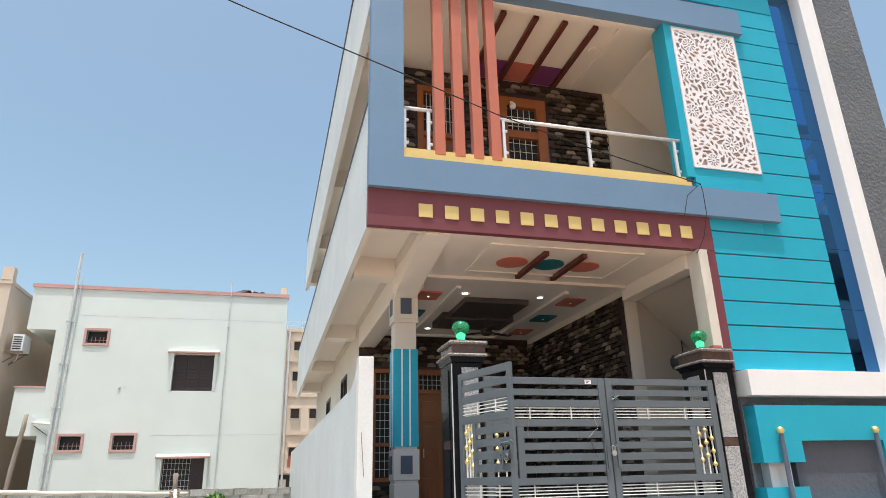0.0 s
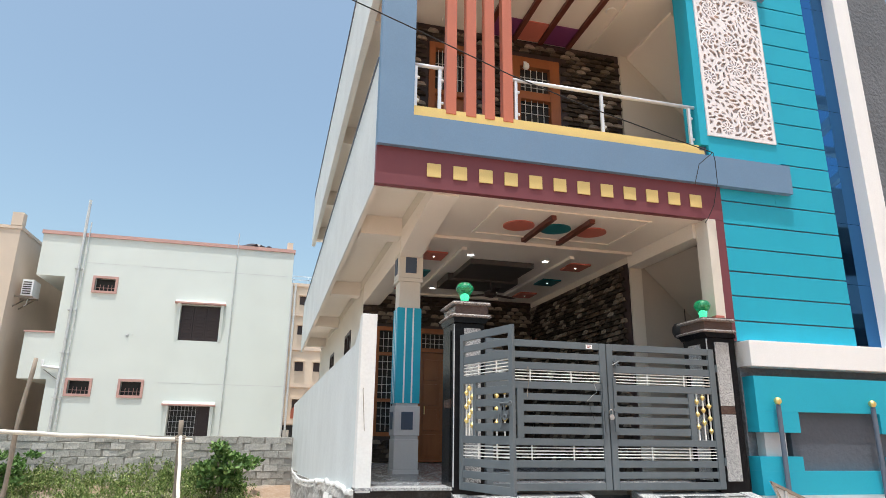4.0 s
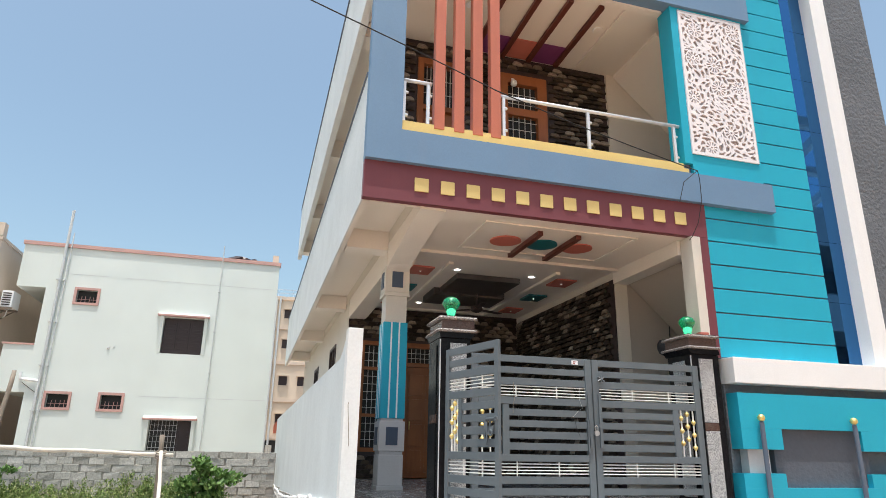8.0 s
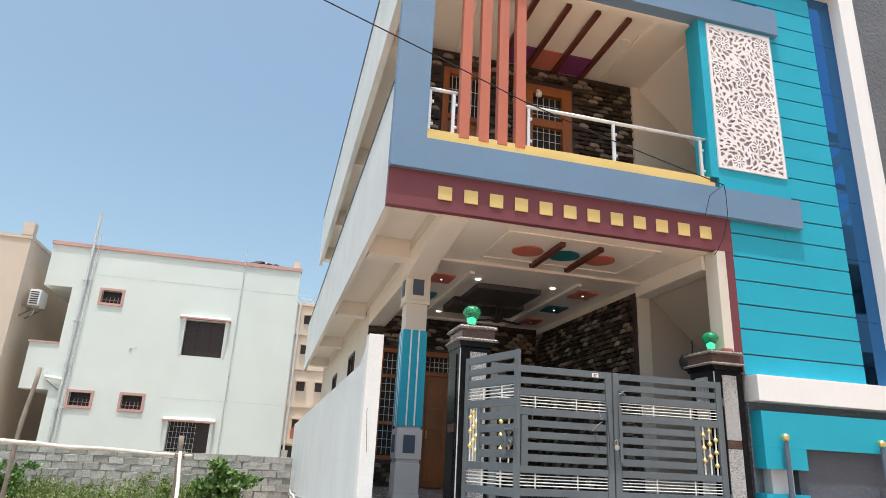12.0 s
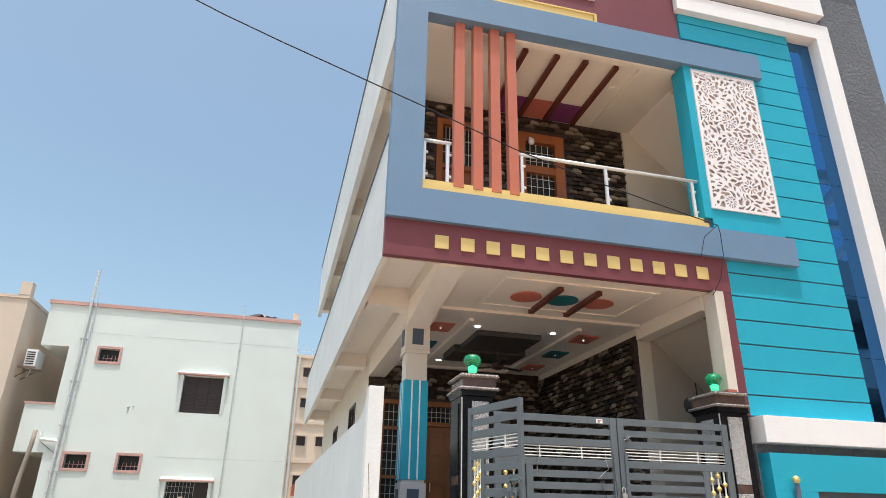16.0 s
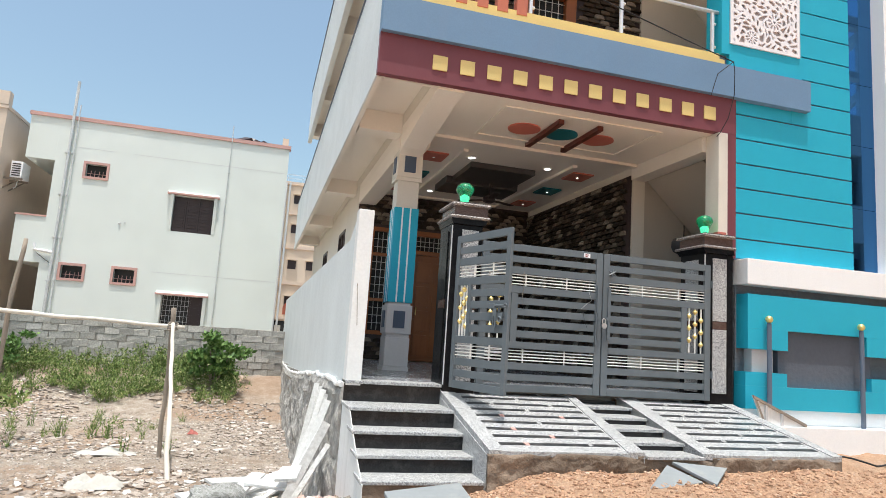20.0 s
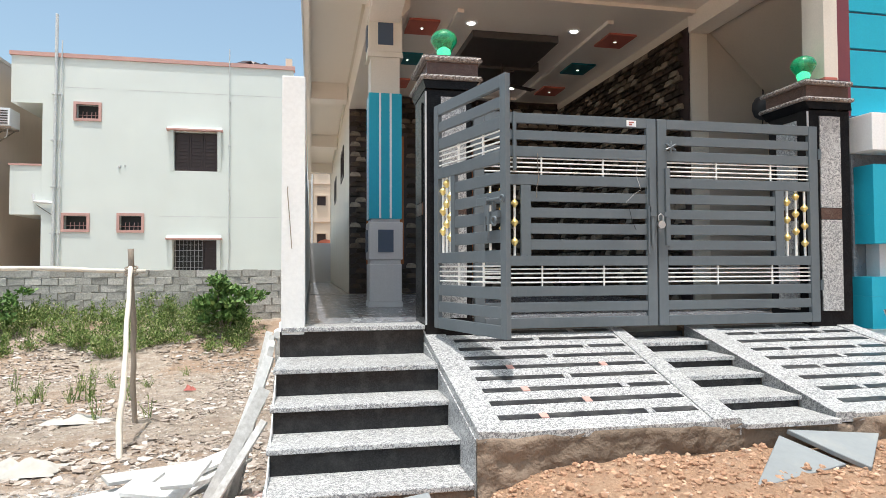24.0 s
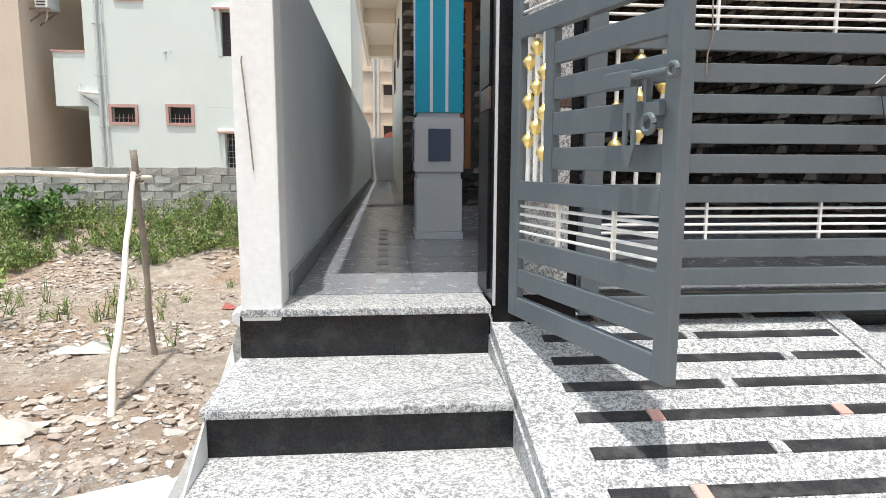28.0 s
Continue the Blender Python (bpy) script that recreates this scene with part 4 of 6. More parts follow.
solid("ceiling_tray_rear", B((3.15, 3.23, 10.3, 14.2, 4.52, 4.568), (5.14, 5.22, 10.3, 14.2, 4.52, 4.568), (3.23, 5.14, 14.12, 14.2, 4.52, 4.568)), "ceiling", "raised tray border on the porch ceiling", "trim")
solid("ceiling_panel_dark", B((3.50, 4.72, 10.95, 12.1, 4.47, 4.566), (3.38, 4.85, 12.1, 12.95, 4.43, 4.566)), "blackp", "dark painted ceiling feature", "trim")
for x, y, c in ((2.81, 10.95, "redp"), (5.56, 10.95, "redp"), (2.81, 12.25, "deepteal"), (5.56, 12.25, "deepteal"), (2.81, 13.55, "redp"), (5.58, 13.55, "redp")):
    solid("ceiling_square", B((x - 0.2, x + 0.2, y - 0.25, y + 0.25, 4.54, 4.568)), c, "painted ceiling square", "trim")
    t = thing("spot_lamp", (x, y, 4.53), "tiny lit spot lamp in a painted ceiling square", "lamp", "porch spot lamps")
    part("ring", lathe(bmesh.new(), [(0.024, 4.532), (0.024, 4.5395)], x, y, 14), "white", t)
    part("lens", lathe(bmesh.new(), [(0.011, 4.528), (0.011, 4.5315)], x, y, 14), "glow", t, "glowing lens")
for x, y in ((3.42, 10.7), (4.85, 10.72), (3.42, 13.5), (4.85, 13.5)):
    t = thing("downlight", (x, y, 4.55), "small round white downlight, switched on", "lamp", "porch downlights")
    part("ring", lathe(bmesh.new(), [(0.085, 4.55), (0.085, 4.566)], x, y, 20), "white", t)
    part("lens", lathe(bmesh.new(), [(0.052, 4.546), (0.052, 4.549)], x, y, 20), "glow", t, "glowing lens")
fan = thing("ceiling_fan", (4.2, 11.9, 4.1), "dark ceiling fan at rest", "fan")
part("rod", tube(bmesh.new(), (4.2, 11.9, 4.2), (4.2, 11.9, 4.45), 0.015), "shutter", fan)
part("motor", lathe(bmesh.new(), [(0.05, 4.08), (0.12, 4.11), (0.12, 4.18), (0.04, 4.22)], 4.2, 11.9), "shutter", fan)
for k in range(3):
    a = 0.4 + k * 2.094
    bm = B((0.12, 0.62, -0.06, 0.06, 4.135, 4.145))
    bmesh.ops.rotate(bm, verts=bm.verts, matrix=Matrix.Rotation(a, 3, 'Z'))
    bmesh.ops.translate(bm, verts=bm.verts, vec=(4.2, 11.9, 0))
    part("blade", bm, "shutter", fan)


def column():
    x0, x1, y0, y1 = 2.05, 2.43, 10.16, 10.54
    t = thing("porch_column", (2.24, 10.35, FLOOR), "square column, grey base, teal shaft with white stripes, cream head", "column", kind="structure")
    def ring(d, z0, z1):
        return (x0 - d, x1 + d, y0 - d, y1 + d, z0, z1)
    part("foot", B(ring(0.01, FLOOR, 0.98), bev=0.004), "lgrey", t)
    part("lower_block", B(ring(0.0, 0.981, 1.42), bev=0.012), "lgrey", t)
    part("neck", B(ring(-0.012, 1.421, 1.47)), "lgrey", t)
    up = part("upper_block", B(ring(0.01, 1.471, 1.91), bev=0.012), "lgrey", t)
    part("inset_panel", B((x0 + 0.1, x1 - 0.1, y0 - 0.022, y0 - 0.009, 1.56, 1.82)), "inset", up, "dark slate blue inset")
    part("inset_panel", B((x0 - 0.022, x0 - 0.009, y0 + 0.1, y1 - 0.1, 1.56, 1.82)), "inset", up, "dark slate blue inset")
    part("collar", B(ring(-0.02, 1.911, 1.95)), "lgrey", t)
    sh = part("shaft", B(ring(0.0, 1.951, 3.43)), "teal", t, "teal shaft")
    for u in (0.125, 0.25):
        part("stripe", B((x0 + u - 0.012, x0 + u + 0.012, y0 - 0.005, y0 - 0.0005, 1.955, 3.43)), "white", sh)
        part("stripe", B((x0 - 0.005, x0 - 0.0005, y0 + u - 0.012, y0 + u + 0.012, 1.955, 3.43)), "white", sh)
    part("head", B(ring(-0.02, 3.431, 3.86)), "cream", t)
    hb = part("head_block", B(ring(0.01, 3.92, 4.34), bev=0.01), "cream", t)
    part("flare", prism(bmesh.new(), [(x0 - 0.02 + 0.0, 3.861), (x1 + 0.02, 3.861), (x1 + 0.01, 3.919), (x0 - 0.01, 3.919)], 1, y0 - 0.005, y1 + 0.005), "cream", t)
    part("inset_panel", B((x0 + 0.1, x1 - 0.1, y0 - 0.022, y0 - 0.009, 4.0, 4.26)), "inset", hb, "grey inset")
    part("inset_panel", B((x0 - 0.022, x0 - 0.009, y0 + 0.1, y1 - 0.1, 4.0, 4.26)), "inset", hb, "grey inset")
    part("capital", prism(bmesh.new(), [(x0 - 0.01, 4.341), (x1 + 0.01, 4.341), (x1 + 0.1, 4.45), (x1 + 0.1, 4.569), (x0 - 0.01, 4.569)], 1, y0 - 0.05, y1 + 0.05), "ceiling", t)


column()

# ---- compound wall on the left ----
solid("wall_compound", prism(bmesh.new(), [(7.9, 0.86), (7.9, 2.72), (8.3, 2.56), (YE, 2.56), (YE, 0.2), (14.0, 0.45)], 0, 1.167, 1.333), "sidewall", "pale plastered boundary wall", "wall")
solid("post_compound", B((1.167, 1.345, 7.70, 7.899, 0.86, 2.85), bev=0.012), "postwhite", "rough white plastered wall end post", "post")
wp = thing("post_rod", (1.2, 7.68, 1.6), "thin rusty rod hanging on the post", "rod")
part("rod", path_tube(bmesh.new(), [(1.245, 7.690, 1.52), (1.228, 7.690, 1.75), (1.21, 7.690, 1.97), (1.215, 7.682, 1.99)], 0.0035), "bark", wp)


def foundation():
    """Random rubble footing under the boundary wall, lumpy on its outer face."""
    bm = bmesh.new()
    n, m_ = 150, 26
    rows = []
    for i in range(n + 1):
        y = 7.72 + (YE - 7.72) * i / n
        top = 0.84 - 0.55 * smooth01(7.7, 20.0, y) + 0.05 * noise.noise((y * 2.0, 0.0, 4.0))
        rows.append([bm.verts.new((1.165 - 0.04 - 0.12 * (1 - j / m_) * smooth01(7.7, 8.6, y) + 0.05 * noise.noise((y * 2.1, j * 0.35, 7.7)) + 0.035 * noise.noise((y * 6.0, j * 0.9, 2.2)) - (0.03 if j == m_ - 1 else 0), y, -1.7 + (top + 1.7) * j / m_)) for j in range(m_ + 1)])
    for a, b in zip(rows, rows[1:]):
        for j in range(m_):
            bm.faces.new((a[j], a[j + 1], b[j + 1], b[j]))
    back = [bm.verts.new((1.3, r[0].co.y, -1.7)) for r in (rows[0], rows[-1])] + [bm.verts.new((1.3, r[-1].co.y, r[-1].co.z)) for r in (rows[-1], rows[0])]
    bm.faces.new(back)
    bm.faces.new([back[0], back[3]] + rows[0][::-1])
    bm.faces.new([back[2], back[1]] + rows[-1])
    bm.faces.new([back[3], back[2]] + [r[-1] for r in rows[::-1]])
    return bm


m, nt, p = mat_new("plastered_rubble_footing")
c = ramp(nt, noise_tex(nt, 5.0, 9.0, 0.75), [(0.3, (0.20, 0.185, 0.17)), (0.5, (0.42, 0.40, 0.37)), (0.68, (0.68, 0.66, 0.63))])
nt.links.new(c, p.inputs["Base Color"])
p.inputs["Roughness"].default_value = 0.95
bump(nt, noise_tex(nt, 11.0, 8.0, 0.7), 1.0, 0.05, p)
M["footing"] = m
line = [(1.14 + 0.012 * noise.noise((y * 3.1, 2.0, 0.0)), y, 0.84 - 0.55 * smooth01(7.7, 20.0, y) + 0.02 + 0.05 * noise.noise((y * 2.0, 0.0, 4.0))) for y in np.arange(7.76, 24.0, 0.06)]
solid("cement_line", skin(bmesh.new(), line, [0.03 + 0.022 * noise.noise((p_[1] * 5.3, 8.0, 0.0)) for p_ in line], 7), "postwhite", "ragged white cement line over the footing", "trim")
solid("wall_footing", foundation(), "footing", "rough rubble footing under the boundary wall", "wall")

# ---- porch floor ----
fl = solid("floor_porch", B((1.333, 6.25, 7.95, YB, 0.2, FLOOR - 0.012), (1.333, XW + 0.02, YB, YE, 0.2, FLOOR - 0.012)), "mortar", "dark grey polished tile floor of the porch", "floor")
solid("floor_edge", B((1.167, 2.27, 7.68, 7.978, FLOOR - 0.035, FLOOR), bev=0.006), "granite", "white speckled granite nosing slab", "step")
solid("skirting", B((1.334, 1.350, 7.99, YE, FLOOR - 0.01, FLOOR + 0.10)), "slab", "grey stone tile skirting", "baseboard")

# ---- steps ----
NOSE = [(7.68, FLOOR), (7.09, 0.695), (6.75, 0.515), (6.42, 0.35), (6.08, 0.195)]
for i, (yn, zt) in enumerate(NOSE[1:], 1):
    yb = NOSE[i - 1][0] + 0.035
    solid("step_tread", B((1.145, 2.262, yn, yb + 0.02, zt - 0.032, zt), bev=0.006), "granite", "white speckled granite stair tread", "step")
for i, (yn, zt) in enumerate(NOSE[:-1]):
    zb = NOSE[i + 1][1]
    solid("step_riser", B((1.16, 2.262, yn + 0.022, yn + 0.05, zb + 0.001, zt - 0.034)), "black", "dusty black granite stair riser", "step")
solid("step_core", prism(bmesh.new(), [(6.1, -0.3), (6.1, 0.16), (6.46, 0.16), (6.46, 0.315), (6.79, 0.315), (6.79, 0.48), (7.13, 0.48), (7.13, 0.66), (7.72, 0.66), (7.72, 0.88), (7.95, 0.88), (7.95, -0.3)], 0, 1.165, 2.262), "concrete", "raw concrete stair body", "step")
solid("step_cheek", prism(bmesh.new(), [(6.06, -0.25), (6.06, 0.17), (6.44, 0.32), (6.78, 0.49), (7.12, 0.67), (7.7, 0.7), (7.7, -0.6)], 0, 1.158, 1.1645), "postwhite", "rough white plastered stair cheek", "wall")

M["redtile"] = paint("salmon_marker_tile", (0.68, 0.38, 0.33), 0.4, 0.1)
# ---- ramp ----
Y0, Y1, Z0, SL = 6.05, 7.80, 0.49, 0.215


def rz(y):
    return Z0 + SL * (y - Y0)


def across(a, b, y):
    """x of a line that runs from a at the foot of the ramp to b at the gate."""
    return a + (b - a) * (y - Y0) / (Y1 - Y0)


LINES = {"left": (2.27, 2.27), "in_left": (2.39, 2.44), "a_right": (3.68, 3.87), "ch_left": (3.86, 3.98), "ch_right": (4.50, 4.60), "c_left": (4.64, 4.83), "c_right": (6.10, 6.06), "right": (6.22, 6.24)}


def strip(bm, l0, l1, ya, yb, top, under=0.05):
    pts = [(across(*l0, ya), ya), (across(*l1, ya), ya), (across(*l1, yb), yb), (across(*l0, yb), yb)]
    hi = [bm.verts.new((x, y, rz(y) + top)) for x, y in pts]
    lo = [bm.verts.new((x, y, rz(y) + top - under)) for x, y in pts]
    bm.faces.new(hi), bm.faces.new(lo[::-1])
    for i in range(4):
        bm.faces.new((lo[i], lo[(i + 1) % 4], hi[(i + 1) % 4], hi[i]))
    return bm


L = LINES
solid("ramp_body", prism(prism(bmesh.new(), [(Y0 - 0.005, -0.2), (Y0 - 0.005, Z0 - 0.052), (Y1 + 0.15, rz(Y1 + 0.15) - 0.052), (Y1 + 0.15, -0.2)], 0, 2.275, 3.86), [(Y0 - 0.005, -0.2), (Y0 - 0.005, Z0 - 0.052), (Y1 + 0.15, rz(Y1 + 0.15) - 0.052), (Y1 + 0.15, -0.2)], 0, 4.62, 6.215), "concrete", "raw concrete ramp body", "ramp")
solid("ramp_core", B((3.861, 4.619, Y0 - 0.004, 7.95, -0.2, 0.34)), "concrete", "raw concrete between the ramps", "ramp")
for a, b in (("left", "in_left"), ("a_right", "ch_left"), ("ch_right", "c_left"), ("c_right", "right")):
    solid("ramp_border", strip(bmesh.new(), L[a], L[b], Y0 - 0.02, Y1, 0.0, 0.06), "granite", "speckled granite border strip of the ramp", "ramp")
solid("ramp_side", prism(bmesh.new(), [(Y0 - 0.02, 0.1), (Y0 - 0.02, Z0 - 0.062), (Y1 - 0.1, rz(Y1 - 0.1) - 0.062), (Y1 - 0.1, 0.1)], 0, 2.262, 2.2745), "granite", "speckled granite ramp side", "wall")
rnd = random.Random(11)
for (l, r), short_left in ((("in_left", "a_right"), False), (("c_left", "c_right"), True)):
    pan = solid("ramp_panel", strip(bmesh.new(), L[l], L[r], Y0 - 0.018, Y1, -0.012, 0.045), "granite", "speckled granite ramp inlaid with black strips", "ramp")
    rows = 9
    for k in range(rows):
        yc = Y0 + 0.16 + (Y1 - Y0 - 0.22) * k / (rows - 1)
        cuts = [(0.03, 0.22, 0.26, 0.73, 0.77, 0.985), (0.03, 0.48, 0.52, 0.985)][k % 2] if not short_left else [(0.03, 0.24, 0.28, 0.74, 0.78, 0.98), (0.03, 0.5, 0.54, 0.98)][(k + 1) % 2]
        xa, xb = across(*L[l], yc), across(*L[r], yc)
        def bar(u0, u1, mat, name, top):
            bm = bmesh.new()
            pts = [(xa + (xb - xa) * u0, yc - 0.03), (xa + (xb - xa) * u1, yc - 0.03), (xa + (xb - xa) * u1, yc + 0.03), (xa + (xb - xa) * u0, yc + 0.03)]
            hi = [bm.verts.new((x, y, rz(y) + top)) for x, y in pts]
            lo = [bm.verts.new((x, y, rz(y) - 0.02)) for x, y in pts]
            bm.faces.new(hi)
            for i in range(4):
                bm.faces.new((lo[i], lo[(i + 1) % 4], hi[(i + 1) % 4], hi[i]))
            part(name, bm, mat, pan)
        for a, b in zip(cuts[::2], cuts[1::2]):
            bar(a, b, "inlay", "inlay", -0.009)
        for a, b in zip(cuts[1::2], cuts[2::2]):
            bar(a + 0.003, b - 0.003, rnd.choice(("redtile", "redtile", "granite")) if k < 5 and not short_left else "granite", "spacer", -0.006)
# stepped channel between the two ramps
CH = [(7.78, rz(7.78) - 0.02), (7.40, rz(7.40) - 0.015), (7.05, rz(7.05) - 0.015), (6.70, rz(6.70) - 0.015), (6.32, rz(6.32) - 0.015), (5.98, rz(6.0) - 0.02)]
for (ya, za), (yb, zb) in zip(CH, CH[1:]):
    x0, x1 = across(*L["ch_left"], yb) + 0.002, across(*L["ch_right"], yb) - 0.002
    solid("channel_tread", B((x0, x1, yb, ya + 0.03, zb - 0.03, zb), bev=0.004), "granite", "granite tread in the channel of the ramp", "step")
    solid("channel_riser", B((x0, x1, ya + 0.012, ya + 0.03, zb + 0.001, za - 0.031)), "black", "black granite riser in the channel of the ramp", "step")
    solid("channel_core", B((x0, x1, yb + 0.03, ya + 0.02, 0.3, zb - 0.031)), "concrete", "concrete under the channel tread", "step")
for a in ("ch_left", "ch_right"):
    s = 1 if a == "ch_right" else -1
    l = (L[a][0] + (0.0 if s > 0 else -0.012), L[a][1] + (0.0 if s > 0 else -0.012))
    solid("channel_side", strip(bmesh.new(), l, (l[0] + 0.012, l[1] + 0.012), Y0 - 0.015, Y1, -0.003, 0.13), "granite", "granite side of the ramp channel", "ramp")

# ---- gate pillars ----
def rope_edge(bm, x0, x1, y0, y1, z, r=0.012, step=0.042):
    """Small slanting beads along the front and both sides of a cap."""
    def run(a, b):
        d = b - a
        n = int(d.length / step)
        for k in range(n):
            c = a + d * (k + 0.5) / n
            u = d.normalized() * step * 0.36
            tube(bm, c - u - Vector((0, 0, r * 0.5)), c + u + Vector((0, 0, r * 0.5)), r, sides=6)
    run(Vector((x0, y0, z)), Vector((x1, y0, z)))
    run(Vector((x0, y1, z)), Vector((x0, y0, z)))
    run(Vector((x1, y0, z)), Vector((x1, y1, z)))
    return bm


def pillar(x0, x1, y0, y1, panel, capl, capr, side):
    t = thing("gate_pillar", ((x0 + x1) / 2, (y0 + y1) / 2, 0.6), "black granite gate pillar with speckled panels and a stepped cap", "pillar", "gate pillars")
    part("shaft", B((x0, x1, y0, y1, 0.6, 2.80), bev=0.006), "blackpol", t)
    a, b = panel
    part("front_panel", B((a, b, y0 - 0.012, y0 - 0.001, 0.97, 1.795), (a, b, y0 - 0.012, y0 - 0.001, 1.905, 2.74)), "granite", t, "speckled granite panel")
    part("front_band", B((a, b, y0 - 0.010, y0 - 0.001, 1.80, 1.90)), "brownstone", t, "brown granite band")
    for xa, xb in ((x0 - 0.012, x0 - 0.001),):
        part("side_panel", B((xa, xb, y0 + 0.13, y1 - 0.12, 0.97, 1.795), (xa, xb, y0 + 0.13, y1 - 0.12, 1.905, 2.72)), side, t, "polished stone panel")
        part("side_band", B((xa + 0.002, xb, y0 + 0.13, y1 - 0.12, 1.80, 1.90)), "brownstone", t, "brown granite band")
    part("trim_line", B((x0 - 0.004, x0 + 0.008, y0 - 0.004, y0 + 0.008, 0.92, 2.78)), "lgrey", t, "thin pale corner joint")
    cx0, cx1, cy0, cy1 = x0 - capl, x1 + capr, y0 - 0.06, y1 + 0.05
    part("cap_neck", prism(bmesh.new(), [(x0 - 0.004, 2.801), (x1 + 0.004, 2.801), (cx1 - 0.01, 2.868), (cx0 + 0.01, 2.868)], 1, y0 - 0.03, y1 + 0.03), "blackpol", t)
    part("cap_lower_moulding", rope_edge(B((cx0, cx1, cy0, cy1, 2.869, 2.905), bev=0.008), cx0, cx1, cy0, cy1, 2.887), "capmould", t, "pale rope-moulded edge")
    part("cap_block", B((cx0 + 0.045, cx1 - 0.02, cy0 + 0.045, cy1 - 0.045, 2.906, 3.018)), "brownstone", t, "brown polished granite band")
    part("cap_upper_moulding", rope_edge(B((cx0 + 0.01, cx1, cy0 + 0.01, cy1 - 0.01, 3.019, 3.062), bev=0.010), cx0 + 0.01, cx1, cy0 + 0.01, cy1 - 0.01, 3.04), "capmould", t, "pale rope-moulded edge")
    part("cap_top", B((cx0 + 0.03, cx1 - 0.03, cy0 + 0.03, cy1 - 0.03, 3.0625, 3.071)), "capstone", t)


def green_lamp(x, y, z):
    t = thing("pillar_lamp", (x, y, z), "green glass lamp shaped like a goblet, lit, on the gate pillar", "lamp", "green pillar lamps")
    part("socket", lathe(bmesh.new(), [(0.054, z), (0.054, z + 0.022), (0.047, z + 0.03)], x, y, 18), "black", t)
    body = [(0.048, 0.031), (0.054, 0.07), (0.070, 0.12), (0.100, 0.17), (0.113, 0.195), (0.111, 0.22), (0.094, 0.255), (0.060, 0.28), (0.02, 0.29)]
    part("glass_body", lathe(bmesh.new(), [(r, z + h) for r, h in body], x, y, 24), "green", t, "green glass", smooth=True)
    part("bulb", lathe(bmesh.new(), [(0.02, z + 0.034), (0.04, z + 0.06), (0.046, z + 0.095), (0.038, z + 0.13), (0.015, z + 0.15)], x, y, 16), "bulb", t, "pale glowing bulb", smooth=True)


pillar(2.28, 2.66, 7.69, 8.2, (2.405, 2.61), 0.035, 0.07, "blackpol")
pillar(5.80, 6.243, 7.69, 8.2, (5.917, 6.133), 0.065, 0.0, "granite")
green_lamp(2.475, 7.9, 3.071)
green_lamp(5.95, 7.9, 3.071)
bk = thing("black_pot", (5.93, 8.40, 2.88), "black round pot held on an arm behind the gate pillar", "pot")
part("bowl", lathe(bmesh.new(), [(0.04, 2.88), (0.09, 2.91), (0.115, 2.98), (0.11, 3.05), (0.08, 3.10), (0.05, 3.11)], 5.93, 8.42, 18), "cable", bk, smooth=True)
part("arm", tube(bmesh.new(), (5.96, 8.19, 2.96), (5.95, 8.33, 2.96), 0.014), "cable", bk)
cw = thing("wall_wire", (6.9, 9.95, 4.0), "thin black wire hanging down the stair wall", "wire")
part("wire", path_tube(bmesh.new(), [(6.62, 9.955, 4.54), (6.86, 9.955, 4.28), (7.12, 9.955, 4.06), (7.13, 9.955, 3.6), (7.11, 9.955, 3.1)], 0.009), "cable", cw)
solid("brick_on_pillar", B((6.02, 6.16, 7.72, 7.81, 3.072, 3.12), bev=0.008), "redp", "red brick lying on the pillar cap", "brick", kind="thing")

# ---- gates ----
ROWS_SOLID = [(0, 0.089), (0.15, 0.233), (0.289, 0.380), (0.537, 0.627), (0.684, 0.770), (0.824, 0.910), (0.960, 1.052), (1.102, 1.191), (1.244, 1.330), (1.508, 1.596), (1.647, 1.731), (1.781, 1.87)]
RODS = [0.393, 0.432, 0.472, 0.513, 1.358, 1.397, 1.436, 1.475]


def bead_rods(t, u0, u1, za, zb):
    for k in range(3):
        u = u0 + (u1 - u0) * (k + 0.5) / 3
        r = part("rod", tube(bmesh.new(), (u, 0, za), (u, 0, zb), 0.011, sides=8), "rod", t, "bright pale steel rod")
        for j in range(3):
            zc = za + (zb - za) * (0.2 + 0.27 * j + 0.09 * ((k + 1) % 3))
            part("bead", lathe(bmesh.new(), [(0.009, zc - 0.042), (0.014, zc - 0.03), (0.018, zc - 0.026), (0.031, zc - 0.008), (0.033, zc), (0.031, zc + 0.008), (0.018, zc + 0.024), (0.013, zc + 0.027), (0.009, zc + 0.04)], u, 0, 12), "gold", r, "brass bead", smooth=True)


